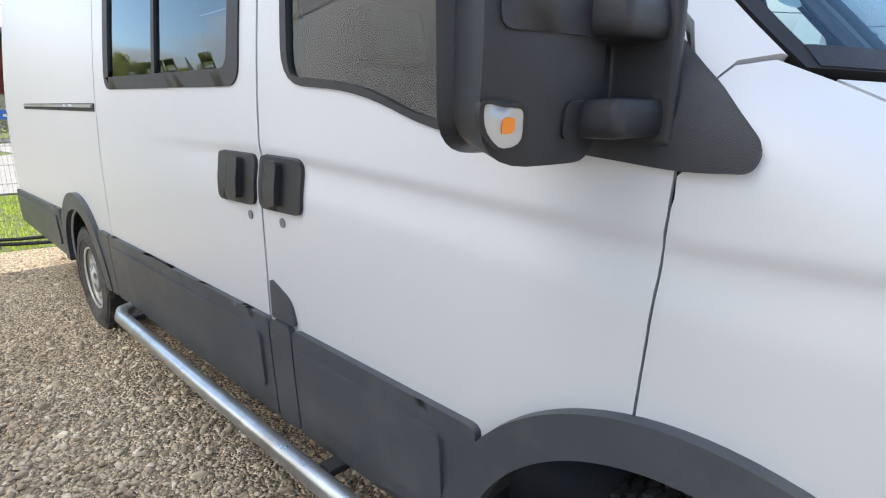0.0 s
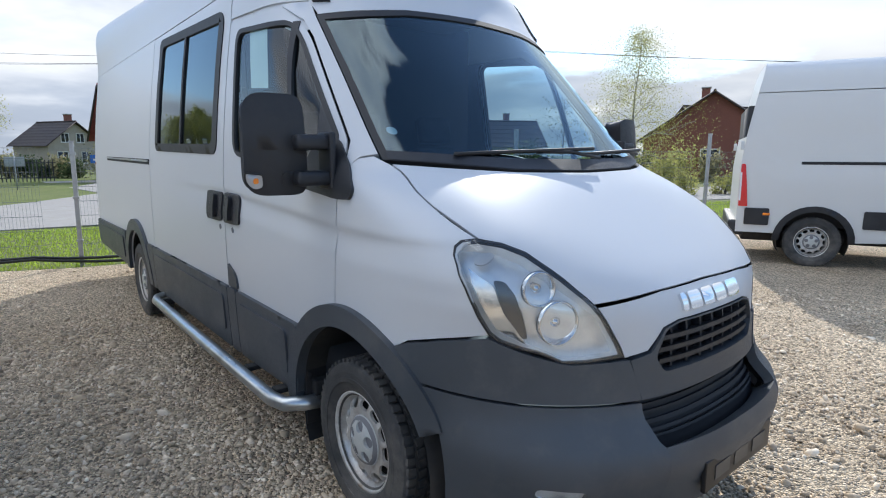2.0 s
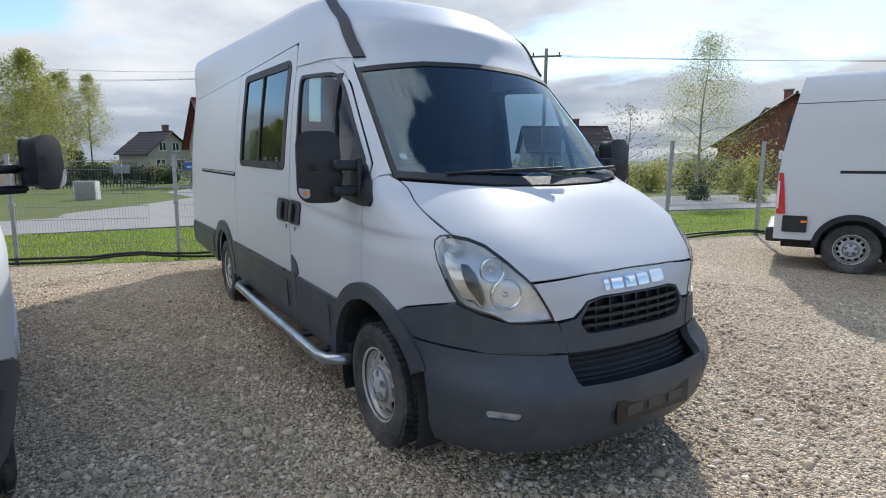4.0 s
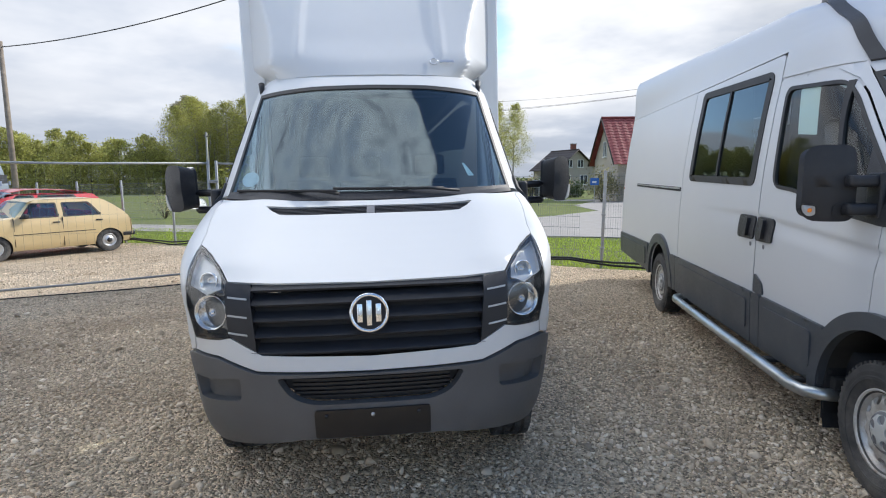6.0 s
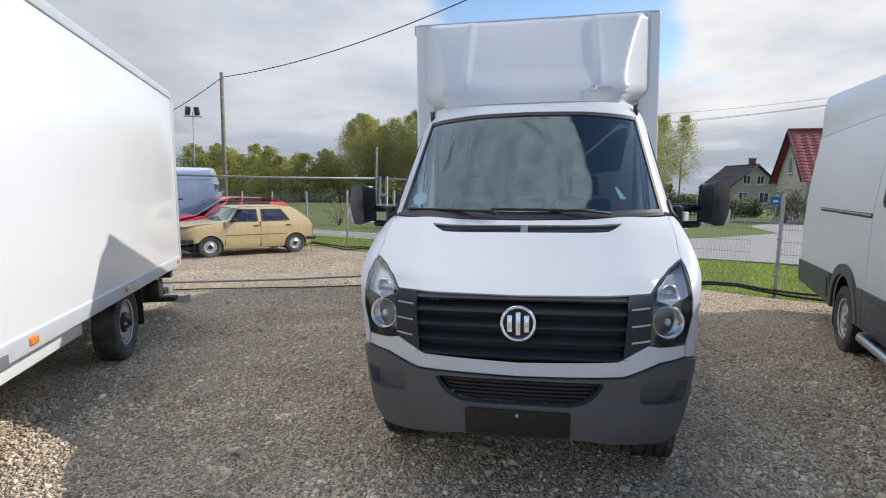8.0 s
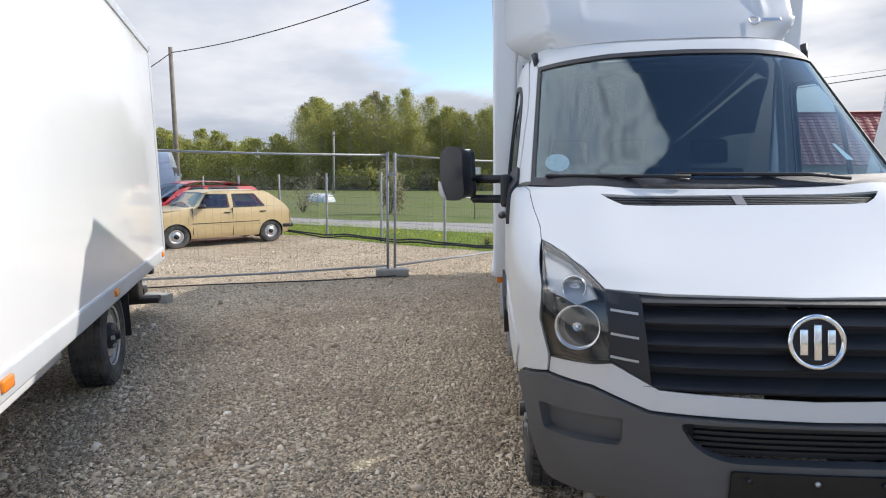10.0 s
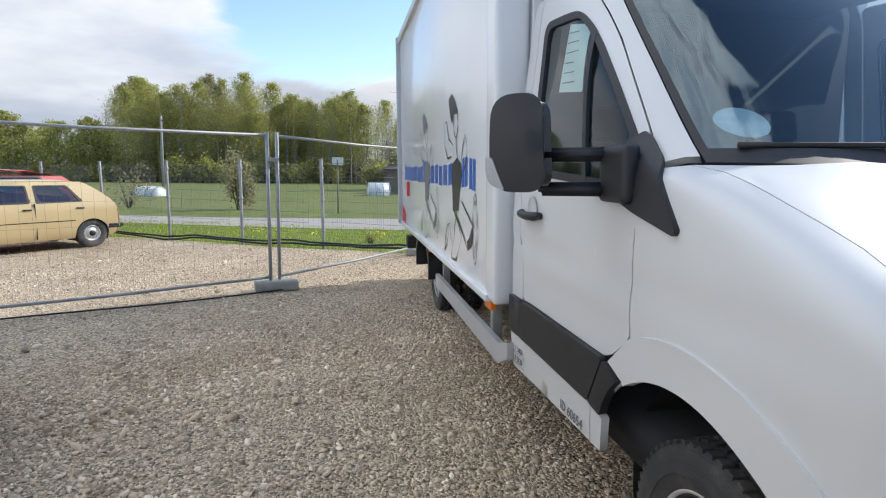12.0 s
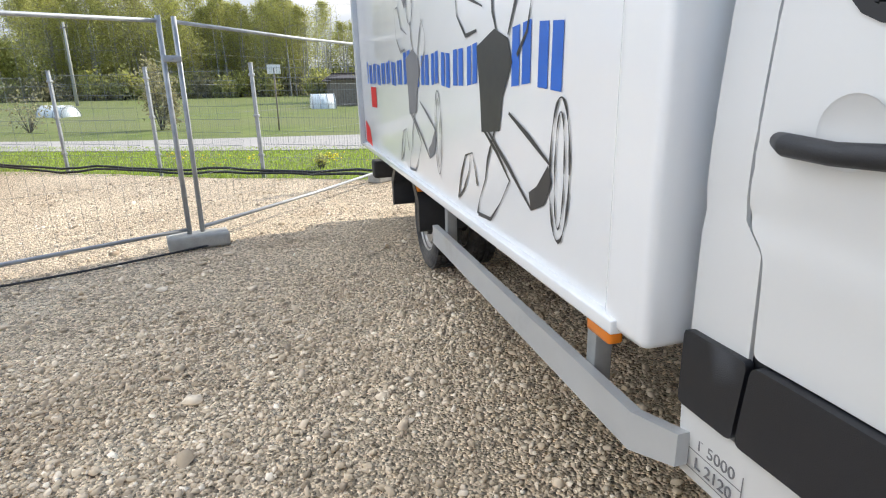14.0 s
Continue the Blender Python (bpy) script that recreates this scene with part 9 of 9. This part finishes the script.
# ---- poles, wires, signs ----
def power_pole(x, y, h, label, arms=True, z=-0.3, concrete=False):
    ob = thing("power_pole", pose(x, y, z, rnd.uniform(-0.8, 0.8), rnd.uniform(-0.8, 0.8), 0), label, "power pole")
    part("pole", tube([(0, 0, 0), (0, 0, h * 0.5), (0, 0, h)], 0.13, 10, taper=[1, 0.85, 0.7]), M_CONC if concrete else M_WOODPOLE, ob)
    if arms:
        part("cross_arm", boxed(-0.8, 0.8, -0.05, 0.05, h - 0.45, h - 0.35, 0.01), M_WOODPOLE, ob)
        for k in (-0.7, 0.0, 0.7):
            lathe([(0.03, 0), (0.05, 0.05), (0.035, 0.1), (0.05, 0.14), (0.001, 0.17)], 10, bm := bmesh.new(), "z", Matrix.Translation((k, 0, h - 0.35)))
            part("insulator", bm, M_LAMPDARK, ob)
    return ob


def wire(a, b, sag, label="black overhead power line", r=0.012):
    a, b = Vector(a), Vector(b)
    pts = [a.lerp(b, t) - Vector((0, 0, sag * 4 * t * (1 - t))) for t in np.linspace(0, 1, 22)]
    return tagged(part("power_line", tube(pts, r, 5, caps=False), M_CABLE, None), label, "power line")


power_pole(-30.5, -2.05, 7.9, "weathered wooden power pole beyond the parked cars", False)
power_pole(-0.2, 30.0, 7.9, "dark wooden power pole behind the houses' gardens")
power_pole(-58.0, 13.8, 6.6, "grey concrete pole in front of the birch wood", True, -0.4, True)
wire((-30.5, -2.05, 7.35), (-15.96, 7.33, 8.61 + 0.4), 0.5, r=0.022)
wire((-15.96, 7.33, 8.61 + 0.4), (4.0, 18.0, 11.5), 0.2, r=0.022)
wire((-30.5, -2.05, 7.35), (-56, -14, 6.0), 1.2, r=0.022)
for z, dx in ((7.5, -0.7), (7.5, 0.0), (7.5, 0.7)):
    wire((-0.2 + dx, 30.0, z - 0.25), (60, 44 + dx, z + 1.0), 0.8, r=0.010)
    wire((-0.2 + dx, 30.0, z - 0.25), (-75, 52 + dx * 2, z + 5.0 + (1.6 if dx > 0 else 0.5 * dx)), 1.2, r=0.014)
mast = thing("floodlight_mast", pose(-58.0, -4.3, -0.4), "thin steel mast with two floodlights", "mast")
part("mast_pole", tube([(0, 0, 0), (0, 0, 9.2)], 0.07, 8, taper=[1, 0.6]), M_GALV, mast)
part("cross_arm", boxed(-0.1, 0.1, -0.8, 0.8, 8.7, 8.8, 0.02), M_GALV, mast)
for y in (-0.45, 0.35):
    part("floodlight", boxed(-0.15, 0.15, -0.22, 0.22, -0.4, 0.4, 0.05, pose(0.1, y, 9.25, 0, 20, 20 if y < 0 else -20)), M_LAMPDARK, mast)
M_SIGNB = material("blue_sign_face", (0.02, 0.12, 0.42), 0.4, vary=0.05)
sg = thing("road_sign", pose(-23.25, 30.4, -0.3, 0, 0, 35), "small blue road sign on a post by the lane", "road sign")
part("sign_post", tube([(0, 0, 0), (0, 0, 1.9)], 0.03, 8), M_GALV, sg)
face = part("sign_face", boxed(-0.3, 0.3, -0.05, -0.032, 1.3, 1.8, 0.01), M_SIGNB, sg)
part("sign_mark", boxed(-0.16, 0.12, -0.056, -0.051, 1.45, 1.58), M_FRAME, face, smooth=False)
sg = thing("road_sign", pose(-23.6, 25.0, -0.3, 0, 0, 40), "grey back of a road sign on a metal post", "road sign")
part("sign_post", tube([(0, 0, 0), (0, 0, 1.75)], 0.03, 8), M_GALV, sg)
part("sign_face", boxed(-0.42, 0.42, 0.032, 0.05, 1.2, 1.7, 0.01), M_GALV, sg)
sg = thing("small_sign", pose(-20.6, 9.1, -0.35, 0, 0, 60), "small white notice on a thin post on the lawn", "sign")
part("sign_post", tube([(0, 0, 0), (0, 0, 2.2)], 0.03, 6), M_WOODPOLE, sg)
part("sign_face", boxed(-0.22, 0.22, -0.02, 0.02, 2.0, 2.3, 0.005), M_FRAME, sg)
cabn = thing("utility_cabinet", pose(-21.5, 20.5, -0.35, 0, 0, 20), "white utility cabinet on the grass island", "cabinet")
part("body", boxed(-0.5, 0.5, -0.25, 0.25, 0.0, 1.0, 0.03), M_FRAME, cabn)
part("door", boxed(-0.45, 0.45, -0.27, -0.252, 0.1, 0.95, 0.01), M_GREYR, cabn)

# ---- loose stones over the yard ----
def stones(name, count, cx, cy, rx, ry, size, seed, label):
    """Angular little stones, each its own closed shape, half sunk into the bed."""
    r = np.random.RandomState(seed)
    ico = np.array([(0, 0, 1), (0.894, 0, 0.447), (0.276, 0.851, 0.447), (-0.724, 0.526, 0.447), (-0.724, -0.526, 0.447), (0.276, -0.851, 0.447), (0.724, 0.526, -0.447), (-0.276, 0.851, -0.447), (-0.894, 0, -0.447), (-0.276, -0.851, -0.447), (0.724, -0.526, -0.447), (0, 0, -1)])
    tri = np.array([(0, 1, 2), (0, 2, 3), (0, 3, 4), (0, 4, 5), (0, 5, 1), (1, 6, 2), (2, 7, 3), (3, 8, 4), (4, 9, 5), (5, 10, 1), (6, 7, 2), (7, 8, 3), (8, 9, 4), (9, 10, 5), (10, 6, 1)])
    rad = np.sqrt(r.uniform(0, 1, count))
    an = r.uniform(0, 2 * np.pi, count)
    x, y = cx + rx * rad * np.cos(an), cy + ry * rad * np.sin(an)
    patch = np.sin(1.9 * x + 0.7 * y + 1.1) * np.sin(1.3 * y - 0.8 * x) + 0.6 * np.sin(4.1 * x - 2.2 * y) * np.sin(3.3 * y + 1.7 * x + 2.0)
    keep = ((-0.482 * x + 0.876 * y) < 7.2) & (r.uniform(0, 1, count) < 0.78 + 0.45 * patch)
    x, y = x[keep], y[keep]
    n = len(x)
    z = -np.minimum(0.30, 0.017 * np.maximum(0.0, -x - 8.0))
    s = size * np.exp(r.normal(0, 0.36, n))
    v = ico[None] * r.uniform(0.52, 1.30, (n, 12, 1))
    sc = np.stack([r.uniform(0.8, 1.4, n), r.uniform(0.6, 1.0, n), r.uniform(0.4, 0.75, n)], 1)
    v = v * sc[:, None, :] * s[:, None, None]
    a, b = r.uniform(0, 2 * np.pi, n), r.normal(0, 0.35, n)
    ca, sa, cb, sb = np.cos(a), np.sin(a), np.cos(b), np.sin(b)
    vx, vz = v[..., 0] * cb[:, None] - v[..., 2] * sb[:, None], v[..., 0] * sb[:, None] + v[..., 2] * cb[:, None]
    wx, wy = vx * ca[:, None] - v[..., 1] * sa[:, None], vx * sa[:, None] + v[..., 1] * ca[:, None]
    out = np.stack([wx + x[:, None], wy + y[:, None], vz + z[:, None] + 0.24 * s[:, None]], 2).reshape(-1, 3)
    faces = (tri[None] + (np.arange(n) * 12)[:, None, None]).reshape(-1, 3)
    me = bpy.data.meshes.new(name)
    me.vertices.add(len(out))
    me.vertices.foreach_set("co", out.astype(np.float32).ravel())
    me.loops.add(faces.size)
    me.loops.foreach_set("vertex_index", faces.astype(np.int32).ravel())
    me.polygons.add(len(faces))
    me.polygons.foreach_set("loop_start", np.arange(0, faces.size, 3, dtype=np.int32))
    me.update(calc_edges=True)
    me.materials.append(M_STONE)
    return tagged(new(name, me), label, "gravel", kind="stuff")


stones("gravel", 76000, -2.4, -0.9, 4.2, 3.4, 0.0098, 3, "loose grey and brown crushed stones")
stones("gravel", 40000, -4.0, 1.0, 8.5, 7.0, 0.0118, 5, "loose grey and brown crushed stones")
stones("gravel", 30000, 1.5, 2.6, 4.5, 3.5, 0.0112, 6, "loose grey and brown crushed stones")
stones("gravel", 3200, -1.8, -0.2, 6.0, 5.0, 0.0185, 8, "larger crushed stones lying on the gravel")


def flowers(name, spots, seed, label):
    """Small yellow heads on short stalks, in loose clumps."""
    r = random.Random(seed)
    bm = bmesh.new()
    for x, y, w, n in spots:
        for i in range(n):
            px, py, h = x + r.gauss(0, w), y + r.gauss(0, w), r.uniform(0.07, 0.20)
            m = pose(px, py, gz(px, py) + h, r.uniform(-25, 25), r.uniform(-25, 25), 0)
            bmesh.ops.create_cone(bm, cap_ends=True, segments=7, radius1=0.008, radius2=0.024, depth=0.018, matrix=m)
    return tagged(part(name, bm, M_YELLOW, None), label, "flowers", kind="stuff")


M_YELLOW = material("dandelion_yellow", (0.78, 0.62, 0.03), 0.7, vary=0.15, scale=30)
flowers("dandelions", [(-11.3, 4.15, 0.11, 34), (-14.15, 2.7, 0.13, 16), (-13.0, 3.2, 0.5, 14), (-9.4, 5.1, 0.5, 16)], 9, "yellow dandelions flowering in the verge")
slab = thing("concrete_block", pose(-7.42, -3.14, 0, 0, 0, 55), "pale concrete block lying on the gravel", "block")
part("block", boxed(-0.16, 0.16, -0.07, 0.07, -0.01, 0.10, 0.012), M_CONC, slab)
